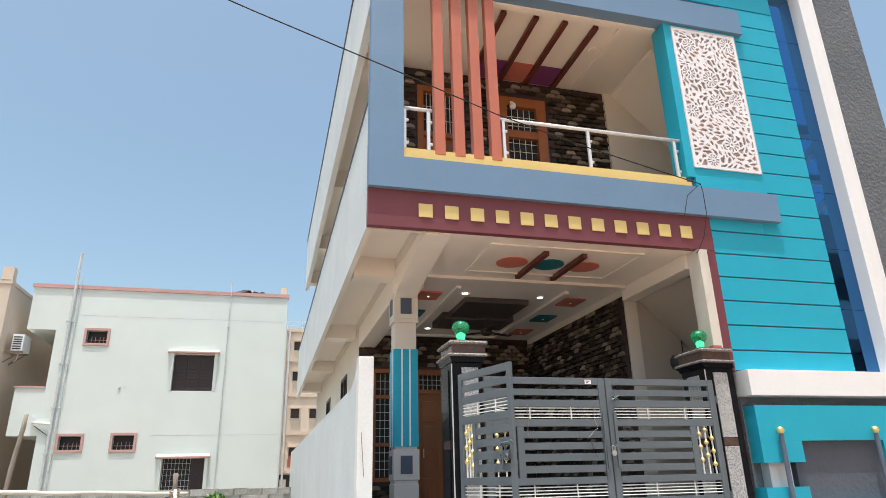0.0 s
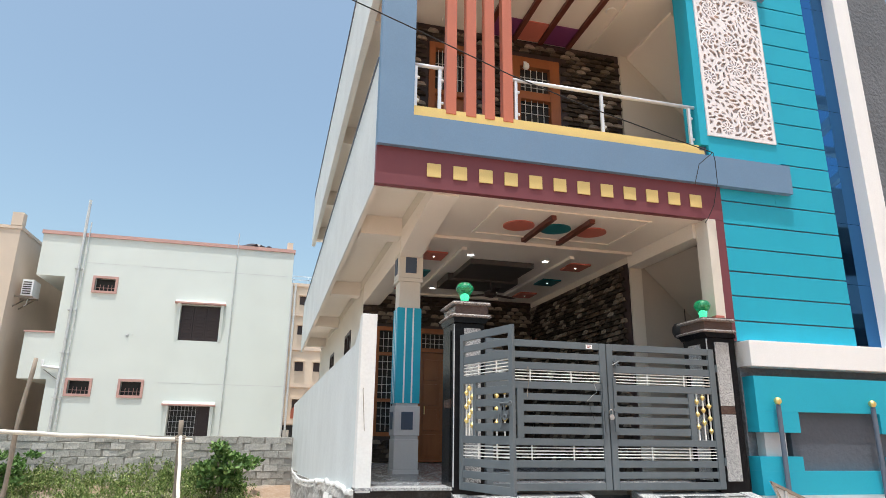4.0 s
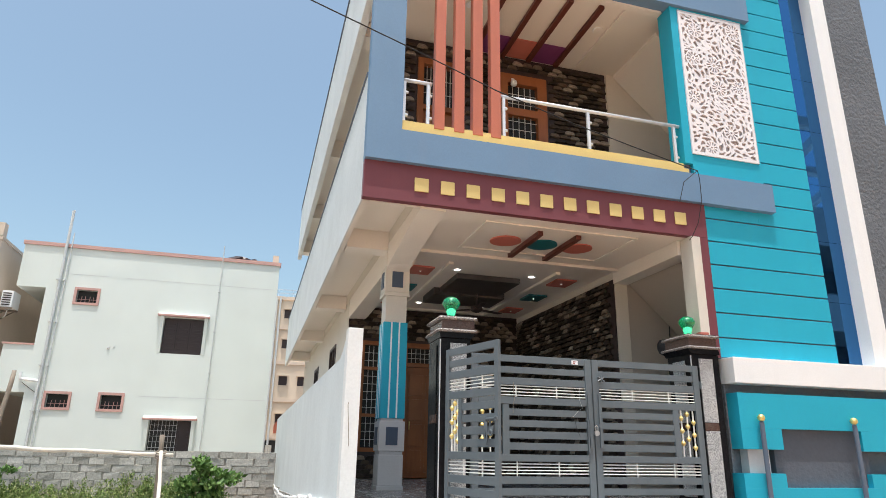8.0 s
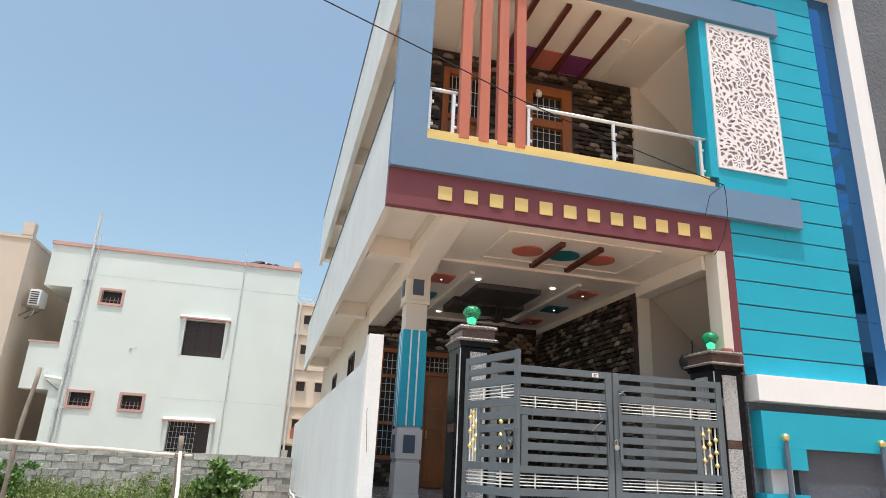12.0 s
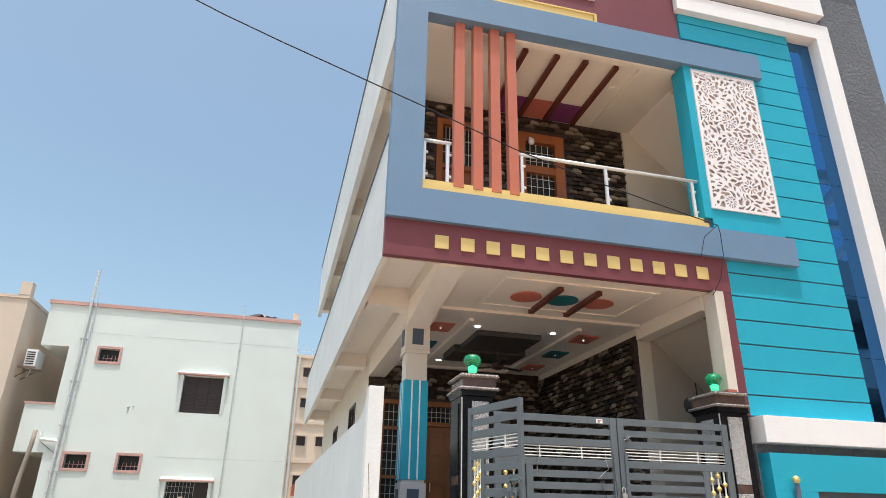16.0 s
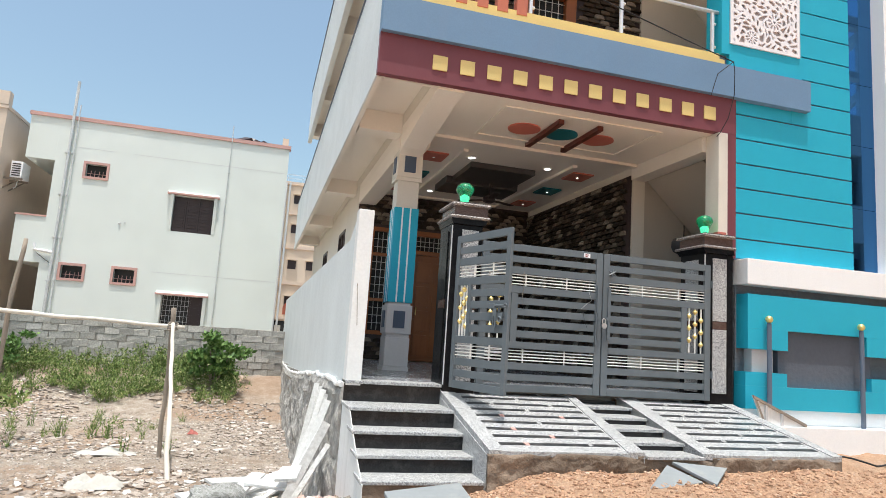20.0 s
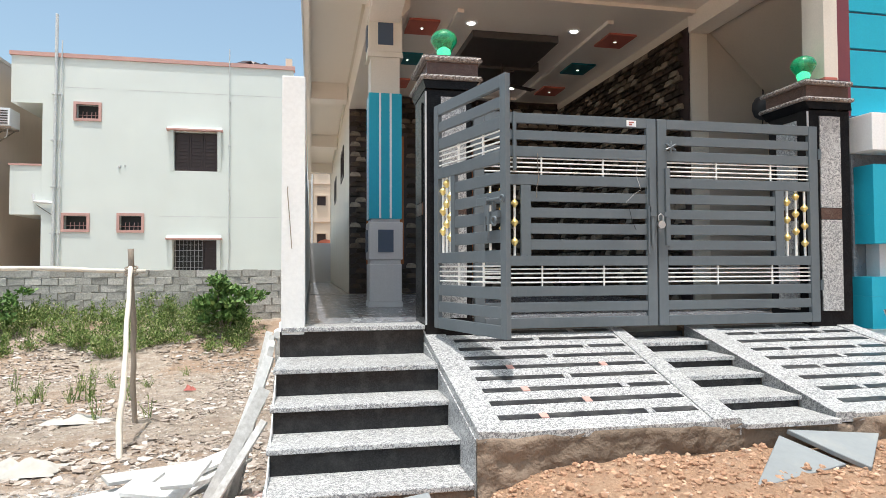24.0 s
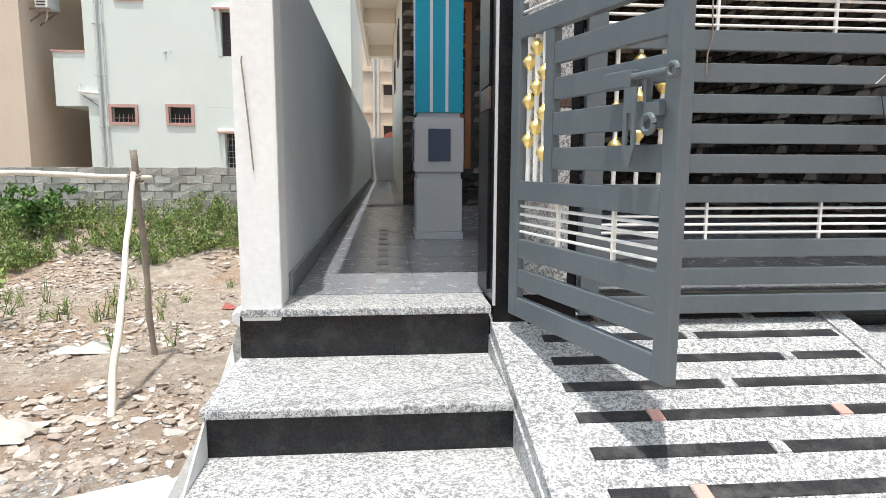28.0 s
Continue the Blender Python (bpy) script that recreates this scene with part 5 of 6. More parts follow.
def gate_leaf(name, W, H, label, ornament, stile=0.09):
    """A leaf in its own place: width along x from the hinge, thickness about y = 0, foot at z = 0. ornament: the stretch with beaded rods."""
    t = thing(name, (0, 0, 0), label, "gate", "entrance gates")
    k = H / 1.87
    for u in (0, W - stile):
        part("stile", B((u, u + stile, -0.022, 0.022, 0, H), bev=0.006), "gate", t)
    o0, o1 = ornament
    pw = 0.085 if W > 1.3 else 0.065
    inner = o1 + 0.0 if o0 < W / 2 else o0 - pw
    zo0, zo1 = H - 1.244 * k, H - 0.627 * k
    for i, (a, b) in enumerate(ROWS_SOLID):
        a, b = H - a * k, H - b * k
        u0, u1 = stile + 0.001, W - stile - 0.001
        if 4 <= i <= 7:
            u0, u1 = (inner + pw + 0.001, u1) if o0 < W / 2 else (u0, inner - 0.001)
        th = 0.02 if i in (0, 3, 8, 11) else 0.014
        part("slat", B((u0, u1, -th, th, b, a), bev=0.004), "gate", t)
    part("inner_post", B((inner, inner + pw, -0.019, 0.019, zo0 + 0.001, zo1 - 0.001)), "gate", t)
    bead_rods(t, o0, o1, zo0, zo1)
    for r in RODS:
        part("thin_rod", tube(bmesh.new(), (stile, 0.0, H - r * k), (W - stile, 0.0, H - r * k), 0.007, sides=8), "rod", t, "pale thin steel rod")
    for u in (0.36, 0.70):
        for a, b in ((0.380, 0.537), (1.330, 1.508)):
            part("tie", B((W * u - 0.006, W * u + 0.006, -0.008, 0.008, H - b * k + 0.001, H - a * k - 0.001)), "rod", t)
    return t


def bolt_set(t, u, H, s):
    part("drop_bolt", B((u - 0.02, u + 0.02, -0.05, -0.024, H - 1.15, H - 0.45)), "gate", t, "long flat drop bolt")
    part("hasp", B((u - 0.02, u + 0.04 * s, -0.055, -0.051, H - 0.89, H - 0.85)) if s > 0 else B((u - 0.04, u + 0.02, -0.055, -0.051, H - 0.89, H - 0.85)), "gate", t, "grey steel hasp")


g1 = gate_leaf("gate_leaf", 1.66, 1.87, "grey steel gate leaf with slats, pale rods and brass beads", (0.09, 0.41))
bolt_set(g1, 1.60, 1.87, 1)
for z in (0.3, 1.55):
    part("hinge", tube(bmesh.new(), (-0.015, -0.03, z), (-0.015, -0.03, z + 0.1), 0.016), "gate", g1)
tag = part("maker_plate", B((1.38, 1.47, -0.025, -0.0205, 1.79, 1.845)), "white", g1, "small white plate with print")
part("print_bar", B((1.40, 1.43, -0.027, -0.0255, 1.80, 1.815), (1.40, 1.45, -0.027, -0.0255, 1.822, 1.832)), "redrag", tag)
part("hinge_bar", B((0.335, 0.362, -0.05, -0.024, 1.37, 1.87)), "gate", g1, "flat upright bar")
part("hook_wire", path_tube(bmesh.new(), [(0.556, -0.03, 1.52), (0.55, -0.045, 1.40), (0.56, -0.04, 1.30), (0.545, -0.03, 1.22), (0.545, -0.03, 1.13)], 0.0035, 5), "bark", g1, "thin brown wire")
part("hook_wire", path_tube(bmesh.new(), [(1.475, -0.03, 1.48), (1.46, -0.04, 1.34), (1.50, -0.04, 1.22), (1.44, -0.035, 1.18), (1.36, -0.03, 1.10)], 0.0022, 5), "plank", g1, "thin pale wire")
part("hook_wire", path_tube(bmesh.new(), [(1.395, -0.03, 1.05), (1.41, -0.04, 0.95), (1.455, -0.03, 0.86)], 0.0025, 5), "cable", g1, "thin dark wire")
part("drop_bolt", B((1.565, 1.595, -0.05, -0.024, 0.64, 1.07), bev=0.004), "gate", g1, "long flat drop bolt")
GATE = Matrix.Diagonal((0.9615, 0.9615, 0.938, 1.0))
g1.matrix_basis = pose(2.664, 7.66, 0.877) @ GATE
g2 = gate_leaf("gate_leaf", 1.64, 1.87, "grey steel gate leaf with slats, pale rods and brass beads", (1.27, 1.55))
bolt_set(g2, 0.08, 1.87, -1)
for z in (0.3, 1.55):
    part("hinge", tube(bmesh.new(), (1.655, -0.03, z), (1.655, -0.03, z + 0.1), 0.016), "gate", g2)
lk = part("padlock", tube(bmesh.new(), (0.0, -0.08, 0.905), (0.0, -0.05, 0.905), 0.035, sides=18), "steel", g2, "round steel padlock")
kn = bmesh.new()
for k in range(3):
    a = 0.5 + k * 1.047
    path_tube(kn, [(0.11 - 0.055 * math.cos(a), -0.05, 1.61 - 0.055 * math.sin(a)), (0.11, -0.056, 1.61), (0.11 + 0.055 * math.cos(a), -0.05, 1.61 + 0.055 * math.sin(a))], 0.010, 6)
part("star_knob", kn, "gate", g2, "star-shaped knob")
part("shackle", path_tube(bmesh.new(), [(-0.02, -0.06, 0.94), (-0.022, -0.06, 0.985), (0.0, -0.06, 1.005), (0.022, -0.06, 0.985), (0.02, -0.06, 0.94)], 0.006, 6), "steel", g2, "steel shackle")
g2.matrix_basis = pose(4.275, 7.66, 0.877) @ GATE
g3 = gate_leaf("wicket_gate", 1.13, 1.935, "grey steel wicket gate standing open beside the steps", (0.10, 0.30), 0.075)
def eye(x, y, z, r, w):
    return path_tube(bmesh.new(), [(x + r * math.cos(a * 0.524), y, z + r * math.sin(a * 0.524)) for a in range(13)], w, 8)


lb = part("latch_bar", tube(bmesh.new(), (0.80, -0.048, 1.02), (1.10, -0.048, 1.02), 0.012), "gate", g3, "grey steel slide latch")
part("bar_eye", eye(1.12, -0.048, 1.02, 0.02, 0.009), "gate", lb)
part("bar_sleeve", B((0.785, 0.93, -0.062, -0.024, 0.985, 1.045), bev=0.006), "gate", lb)
hp = part("latch_hasp", B((0.905, 0.968, -0.066, -0.058, 0.90, 0.984), (0.905, 0.924, -0.066, -0.058, 0.79, 0.90), (0.949, 0.968, -0.066, -0.058, 0.79, 0.90)), "gate", g3, "slotted hanging hasp with a pointed end")
part("hasp_point", prism(bmesh.new(), [(0.905, 0.789), (0.968, 0.789), (0.945, 0.72), (0.928, 0.72)], 1, -0.066, -0.058), "gate", hp)
le = part("latch_eye", eye(1.02, -0.052, 0.86, 0.028, 0.011), "gate", g3, "grey steel eye for a padlock")
part("eye_tab", B((0.995, 1.065, -0.05, -0.024, 0.885, 0.93), (0.985, 1.0, -0.05, -0.024, 0.93, 1.005)), "gate", le)
g3.matrix_basis = pose(2.35, 7.62, 0.903, 0, 0, math.degrees(math.atan2(6.65 - 7.62, 2.637 - 2.35))) @ Matrix.Scale(0.896, 4)

# ---- overhead cable ----
CABLE = [(-9.0, 6.05, 10.5), (-5.0, 6.05, 8.25), (-2.33, 6.05, 6.98), (-1.49, 6.05, 6.625), (-0.86, 6.05, 6.375), (-0.22, 6.05, 6.15), (0.66, 6.05, 5.86), (1.39, 6.19, 5.73), (2.61, 6.55, 5.59), (3.82, 6.92, 5.54), (5.2, 7.28, 5.49), (6.08, 7.5, 5.46), (6.17, 7.6, 5.52)]
cb = thing("overhead_cable", (6.2, 7.7, 5.45), "black cable sagging in from the street to the balcony", "cable")
part("wire", path_tube(bmesh.new(), CABLE, 0.0075), "cable", cb)
part("loop", path_tube(bmesh.new(), [(6.17, 7.6, 5.52), (6.24, 7.66, 5.42), (6.27, 7.7, 5.1), (6.2, 7.74, 4.75), (6.12, 7.8, 4.55), (6.1, 7.85, 4.5)], 0.006), "cable", cb)
part("loop", path_tube(bmesh.new(), [(6.17, 7.6, 5.52), (5.99, 7.7, 5.35), (5.9, 7.72, 5.03)], 0.006), "cable", cb)

# lumpy raw mortar on the front of the ramp
for xa, xb in ((2.262, 3.86), (3.861, 4.619), (4.62, 6.22)):
    top = 0.448 if xa != 3.861 else 0.41
    nu, nv = int((xb - xa) / 0.03), 14
    bm = bmesh.new()
    g = [[bm.verts.new((xa + (xb - xa) * i / nu, Y0 - 0.028 - (0.026 * noise.noise((i * 0.11, j * 0.35, xa)) + 0.022 * noise.noise((i * 0.4, j * 0.9, xa + 3)) + 0.012 * noise.noise((i * 0.9, j * 1.7, xa + 5)) + 0.02 * smooth01(8, 0, j)), 0.02 + (top + 0.02 * noise.noise((i * 0.2, 0.0, 6.0)) - 0.02) * j / nv)) for i in range(nu + 1)] for j in range(nv + 1)]
    for a, b in zip(g, g[1:]):
        for i in range(nu):
            bm.faces.new((a[i], a[i + 1], b[i + 1], b[i]))
    edge = [g[0], [r[-1] for r in g], g[-1][::-1], [r[0] for r in g][::-1]]
    back = [bm.verts.new(c) for c in ((xa, Y0 + 0.001, 0.02), (xb, Y0 + 0.001, 0.02), (xb, Y0 + 0.001, top), (xa, Y0 + 0.001, top))]
    for k in range(4):
        bm.faces.new([back[k]] + [back[(k + 1) % 4]] + edge[k][::-1])
    bm.faces.new(back[::-1])
    solid("ramp_front", bm, "concrete", "lumpy brown raw mortar front of the ramp", "ramp", smooth=True)

# ---- mint-coloured neighbour house behind the lot ----
NY = 26.9


def neighbour():
    t = thing("neighbour_house", (-4.0, 32, -0.6), "two-storey pale mint house with pink trim behind the lot", "house", kind="structure")
    x0, xm, x1, top = -8.65, -7.67, 0.72, 8.72
    f = 0.09
    vents = [(-6.69, -5.80, 6.54, 7.20), (-7.04, -6.14, 2.68, 3.33), (-5.27, -4.38, 2.67, 3.35)]
    holes = [(a + f, b - f, c + f, d - f, "v") for a, b, c, d in vents] + [(-3.41, -1.94, 4.89, 6.28, "w"), (-3.41, -1.94, 0.5, 2.42, "w")]
    xs = sorted({xm, x1} | {h[0] for h in holes} | {h[1] for h in holes})
    boxes = []
    for a, b in zip(xs, xs[1:]):
        z = -1.0
        for h in sorted((h for h in holes if h[0] <= a and h[1] >= b), key=lambda h: h[2]):
            boxes.append((a, b, NY, NY + 0.25, z, h[2]))
            z = h[3]
        boxes.append((a, b, NY, NY + 0.25, z, top))
    part("wall", B(*boxes), "mint", t)
    part("side_wall", B((x1 - 0.25, x1, NY + 0.25, NY + 11, -1.0, top)), "mint", t)
    part("side_wall", B((xm, xm + 0.25, NY + 0.25, NY + 11, -1.0, top)), "mint", t)
    part("balcony_head", B((x0, xm - 0.001, NY, NY + 8, 7.1, top)), "mint", t)
    part("balcony_front", B((x0, xm - 0.001, NY, NY + 0.2, 3.26, 4.94), (x0, x0 + 0.2, NY + 0.2, NY + 5, 3.26, 4.94), (x0 + 0.2, xm - 0.001, NY + 0.2, NY + 5, 3.26, 3.45)), "mint", t)
    part("balcony_cap", B((x0 - 0.04, xm - 0.002, NY - 0.04, NY + 0.24, 4.941, 5.0)), "pink", t)
    part("rear_wall", B((x0, xm - 0.001, NY + 5, NY + 5.2, -1.0, 7.09)), "beige", t)
    part("roof", B((x0, x1, NY + 0.26, NY + 11, top - 0.5, top - 0.3)), "lgrey", t)
    part("coping", B((x0 - 0.05, x1 + 0.05, NY - 0.06, NY + 0.3, top + 0.001, top + 0.14)), "pink", t, "pink coping")
    for a, b, z0, z1, k in holes:
        if k == "v":
            # the opening's depth of shade is a near-black sheet set back in the wall
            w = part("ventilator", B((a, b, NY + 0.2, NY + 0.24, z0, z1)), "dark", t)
            part("frame", B((a - f, a, NY - 0.05, NY + 0.05, z0 - f, z1 + f), (b, b + f, NY - 0.05, NY + 0.05, z0 - f, z1 + f), (a, b, NY - 0.05, NY + 0.05, z1, z1 + f), (a, b, NY - 0.05, NY + 0.05, z0 - f, z0)), "pink", w, "pink moulded frame")
            bm = bmesh.new()
            for i in range(1, 5):
                u = a + (b - a) * i / 5
                tube(bm, (u, NY + 0.14, z0), (u + 0.02 * (i % 2), NY + 0.14, z0 + (z1 - z0) * 0.55), 0.011, sides=5)
            tube(bm, (a, NY + 0.14, z0 + 0.14), (b, NY + 0.14, z0 + 0.14), 0.010, sides=5)
            part("bars", bm, "pink", w)
        else:
            # again a near-black sheet for the unlit room, behind the shutters
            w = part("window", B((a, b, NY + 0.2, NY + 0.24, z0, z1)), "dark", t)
            n = 3
            for i in range(n):
                if z0 < 1 and i < 2:
                    continue
                u0, u1 = a + 0.02 + (b - a - 0.04) * i / n, a + 0.02 + (b - a - 0.04) * (i + 1) / n - 0.02
                sh = part("shutter", B((u0, u0 + 0.06, NY + 0.10, NY + 0.15, z0 + 0.02, z1 - 0.02), (u1 - 0.06, u1, NY + 0.10, NY + 0.15, z0 + 0.02, z1 - 0.02), (u0 + 0.06, u1 - 0.06, NY + 0.13, NY + 0.15, z0 + 0.02, z1 - 0.02)), "shutter", w)
                m_ = int((z1 - z0 - 0.1) / 0.13)
                for j in range(m_):
                    zz = z0 + 0.06 + 0.13 * j
                    part("louvre", B((u0 + 0.07, u1 - 0.07, NY + 0.105, NY + 0.129, zz, zz + 0.09)), "shutter", sh)
            h0 = 6.31 if z0 > 1 else 2.425
            part("hood", B((-3.65, -1.75, NY - 0.2, NY - 0.001, h0, h0 + 0.07), bev=0.01), "pink", w, "pink projecting hood")
            part("hood_slab", prism(bmesh.new(), [(NY - 0.18, h0 + 0.071), (NY - 0.001, h0 + 0.071), (NY - 0.001, h0 + 0.16)], 0, -3.62, -1.78), "mint", w)
            for u in (a - 0.125, b + 0.005):
                part("hood_cheek", prism(bmesh.new(), [(NY - 0.15, h0 - 0.002), (NY - 0.001, h0 - 0.002), (NY - 0.001, z0), (NY - 0.02, z0)], 0, u, u + 0.12), "mint", w)
            if z0 < 1:
                bm = bmesh.new()
                for i in range(8):
                    u = a + 0.06 + 0.9 * i / 7
                    tube(bm, (u, NY + 0.08, z0), (u, NY + 0.08, z1), 0.007, sides=5)
                for i in range(9):
                    tube(bm, (a, NY + 0.08, z0 + 0.15 + 0.2 * i), (a + 0.98, NY + 0.08, z0 + 0.15 + 0.2 * i), 0.006, sides=5)
                part("grille", bm, "lgrey", w, "pale grey grille")
    for x, xt, zt, r in ((-7.28, -7.22, 10.2, 0.055), (-7.10, -7.05, 9.3, 0.022), (-1.53, -1.53, 9.35, 0.018)):
        d = part("down_pipe", tube(bmesh.new(), (x, NY - 0.09, -0.8), (xt, NY - 0.09, zt), r, sides=8), "pipe", t)
        for z in (1.0, 2.6, 4.2, 5.8, 7.4):
            part("clip", B((x - r - 0.02, x + r + 0.02, NY - 0.09 - r - 0.01, NY - 0.001, z, z + 0.04)), "pipe", d)
    part("pipe_branch", path_tube(bmesh.new(), [(-7.27, NY - 0.09, 3.66), (-7.7, NY - 0.09, 3.7), (-7.86, NY - 0.09, 3.72), (-7.88, NY - 0.09, 3.95)], 0.055, 8), "white", t)
    part("pipe_brace", path_tube(bmesh.new(), [(-7.8, NY - 0.05, 3.6), (-7.55, NY - 0.05, 3.42), (-7.3, NY - 0.05, 3.25)], 0.012, 5), "shutter", t)
    for z, xa, xb in ((7.69, -5.0, 0.6), (3.25, -3.9, 0.65), (7.69, -7.0, -5.6)):
        part("plaster_joint", B((xa, xb, NY - 0.004, NY - 0.001, z, z + 0.012)), "lgrey", t)
    part("roof_stub", B((0.42, 0.66, NY + 0.3, NY + 0.6, top - 0.3, 9.25)), "farbeige", t)
    part("roof_heap", lump(lump(lump(bmesh.new(), (-1.1, NY + 0.25, 8.95), 0.7, random.Random(2), 0.3), (-0.7, NY + 0.25, 8.95), 0.6, random.Random(3), 0.3), (-0.35, NY + 0.25, 8.92), 0.4, random.Random(4), 0.3), "shutter", t)
    part("wall_patch", lump(lump(bmesh.new(), (-5.2, NY, 4.98), 0.14, random.Random(5), 0.6), (-5.02, NY, 5.03), 0.10, random.Random(6), 0.6), "lgrey", t, "small broken plaster patch")


neighbour()


def beige_house():
    t = thing("beige_house", (-14, 32, -0.6), "plain beige house beside the mint house", "house", kind="structure")
    part("wall", B((-24, -9.2, 26.2, 36.0, -1.0, 8.75)), "beige", t)
    part("parapet_post", B((-9.55, -9.18, 26.15, 26.5, 8.751, 9.25)), "beige", t)
    part("roof_edge", B((-24, -9.16, 26.16, 36.04, 8.62, 8.74)), "beige", t)
    part("roof_heap", lump(lump(bmesh.new(), (-10.6, 26.5, 8.8), 0.8, random.Random(8), 0.3), (-11.3, 26.5, 8.8), 0.9, random.Random(9), 0.3), "shutter", t)
    ac = thing("air_conditioner", (-8.75, 27.4, 6.1), "white split air conditioner unit on a bracket", "air conditioner")
    part("body", B((-9.0, -8.62, 26.75, 27.55, 6.25, 6.86), bev=0.02), "white", ac)
    for k in range(6):
        part("fan_grille", B((-8.95, -8.68, 26.735, 26.748, 6.31 + 0.085 * k, 6.35 + 0.085 * k)), "shutter", ac)
    for y in (26.8, 27.4):
        part("bracket", B((-9.199, -8.6, y, y + 0.05, 6.18, 6.249)), "bark", ac)
        part("bracket", prism(bmesh.new(), [(-9.199, 5.8), (-9.199, 5.86), (-8.7, 6.179), (-8.76, 6.179)], 1, y + 0.01, y + 0.03), "bark", ac)
    part("hose", path_tube(bmesh.new(), [(-8.9, 27.3, 6.25), (-8.95, 27.35, 6.0), (-9.15, 27.5, 5.9)], 0.02, 6), "white", ac)


beige_house()


def opposite_house():
    """Stands across the road, behind the walk; it is met in the blue glass. Unglazed openings let the sky through."""
    t = thing("opposite_house", (18, -8, 0), "unfinished grey concrete house with open storeys across the road", "house", kind="structure")
    x0, x1, y = 13.5, 31.0, -5.5
    cols = [(14.6, 16.6), (18.0, 20.6), (22.0, 24.4), (26.0, 29.0)]
    rows = [(1.2, 2.6), (4.4, 6.6), (8.2, 10.4)]
    xs = sorted({x0, x1} | {v for c in cols for v in c})
    for yy, name in ((y, "wall"), (y - 6.0, "rear_wall")):
        boxes = []
        for a, b in zip(xs, xs[1:]):
            z = -0.5
            if (a, b) in cols:
                for c, d in rows:
                    boxes.append((a, b, yy - 0.25, yy, z, c))
                    z = d
            boxes.append((a, b, yy - 0.25, yy, z, 12.2))
        part(name, B(*boxes), "lgrey", t)
    for x in (x0, x1 - 0.2):
        part("side_wall", B((x, x + 0.2, y - 6.0, y - 0.251, -0.5, 12.2)), "lgrey", t)
    for z in (3.4, 7.2, 11.4):
        part("floor_slab", B((x0 + 0.2, x1 - 0.2, y - 6.0, y - 0.251, z, z + 0.2)), "lgrey", t)
    for k, x in enumerate((14.2, 17.3, 20.9, 24.8, 28.4)):
        part("roof_post", B((x, x + 0.4, y - 0.6, y - 0.2, 12.2, 16.4)), "lgrey", t)
        part("roof_rafter", prism(bmesh.new(), [(y - 0.6, 16.4), (y - 0.6, 16.0), (y - 6.0, 14.2), (y - 6.0, 14.6)], 0, x, x + 0.35), "lgrey", t)
    part("roof_beam", B((14.2, 28.8, y - 0.6, y - 0.2, 16.4, 16.9)), "lgrey", t)
    part("roof_beam", B((14.2, 28.8, y - 0.6, y - 0.2, 14.0, 14.3)), "lgrey", t)


opposite_house()


def far_house():
    t = thing("far_apartment_house", (3.0, 50, -0.6), "peach apartment house with small windows, far behind", "building", kind="structure")
    x0, x1, y = 0.2, 12.0, 46.0
    part("wall", B((x0, x1, y, y + 10, -1.0, 11.7)), "farbeige", t)
    for k, z in enumerate((2.1, 4.5, 7.0, 9.4, 11.5)):
        part("floor_band", B((x0 - 0.05, x1, y - 0.12, y - 0.001, z, z + 0.22)), "beige", t)
    for z in (3.1, 5.6, 8.1, 10.2):
        for x in (1.75, 3.0, 4.4):
            w = part("window", B((x, x + 0.55, y - 0.02, y - 0.002, z, z + 0.6)), "shutter", t)
            part("hood", B((x - 0.08, x + 0.63, y - 0.3, y - 0.021, z + 0.62, z + 0.7)), "farbeige", w)
    part("arched_recess", prism(bmesh.new(), [(1.5 + 0.8 - 0.6 * math.cos(a), 2.9 + 0.45 * math.sin(a)) for a in [math.pi * i / 10 for i in range(11)]] + [(2.9, 2.45), (1.7, 2.45)], 1, y - 0.05, y - 0.003), "coral", t, "terracotta arched field")
    for x in (1.15, 1.4):
        part("down_pipe", tube(bmesh.new(), (x, y - 0.2, -0.8), (x, y - 0.2, 11.6), 0.07, sides=8), "pipe", t)
    part("roof_rail", B((x0, x1, y - 0.05, y, 12.2, 12.26), (x0, x1, y - 0.05, y, 11.95, 12.0), *[(x0 + k, x0 + k + 0.05, y - 0.05, y, 11.7, 12.2) for k in range(12)]), "railblue", t)
    # doorway is only a near-black sheet on the wall, painted for its shade
    part("doorway", B((1.1, 2.6, y - 0.015, y - 0.003, -0.8, 2.0)), "dark", t)
    c = thing("hung_cloth", (1.3, 45.5, 0.4), "white cloth hung in a shaded doorway", "cloth")
    bm = bmesh.new()
    cols = [(1.25 + 0.06 * i, 45.6 + 0.05 * math.sin(i * 1.9)) for i in range(8)]
    v = [[bm.verts.new((x, yy, z)) for x, yy in cols] for z in (0.3, 1.0, 1.7)]
    for a, b in zip(v, v[1:]):
        for i in range(7):
            bm.faces.new((a[i], a[i + 1], b[i + 1], b[i]))
    part("cloth", bm, "tarp", c)


far_house()
solid("wall_lane_end", B((1.34, 2.06, YE - 0.3, YE - 0.1, 0.2, 2.3)), "lgrey", "low grey wall closing the passage", "wall")

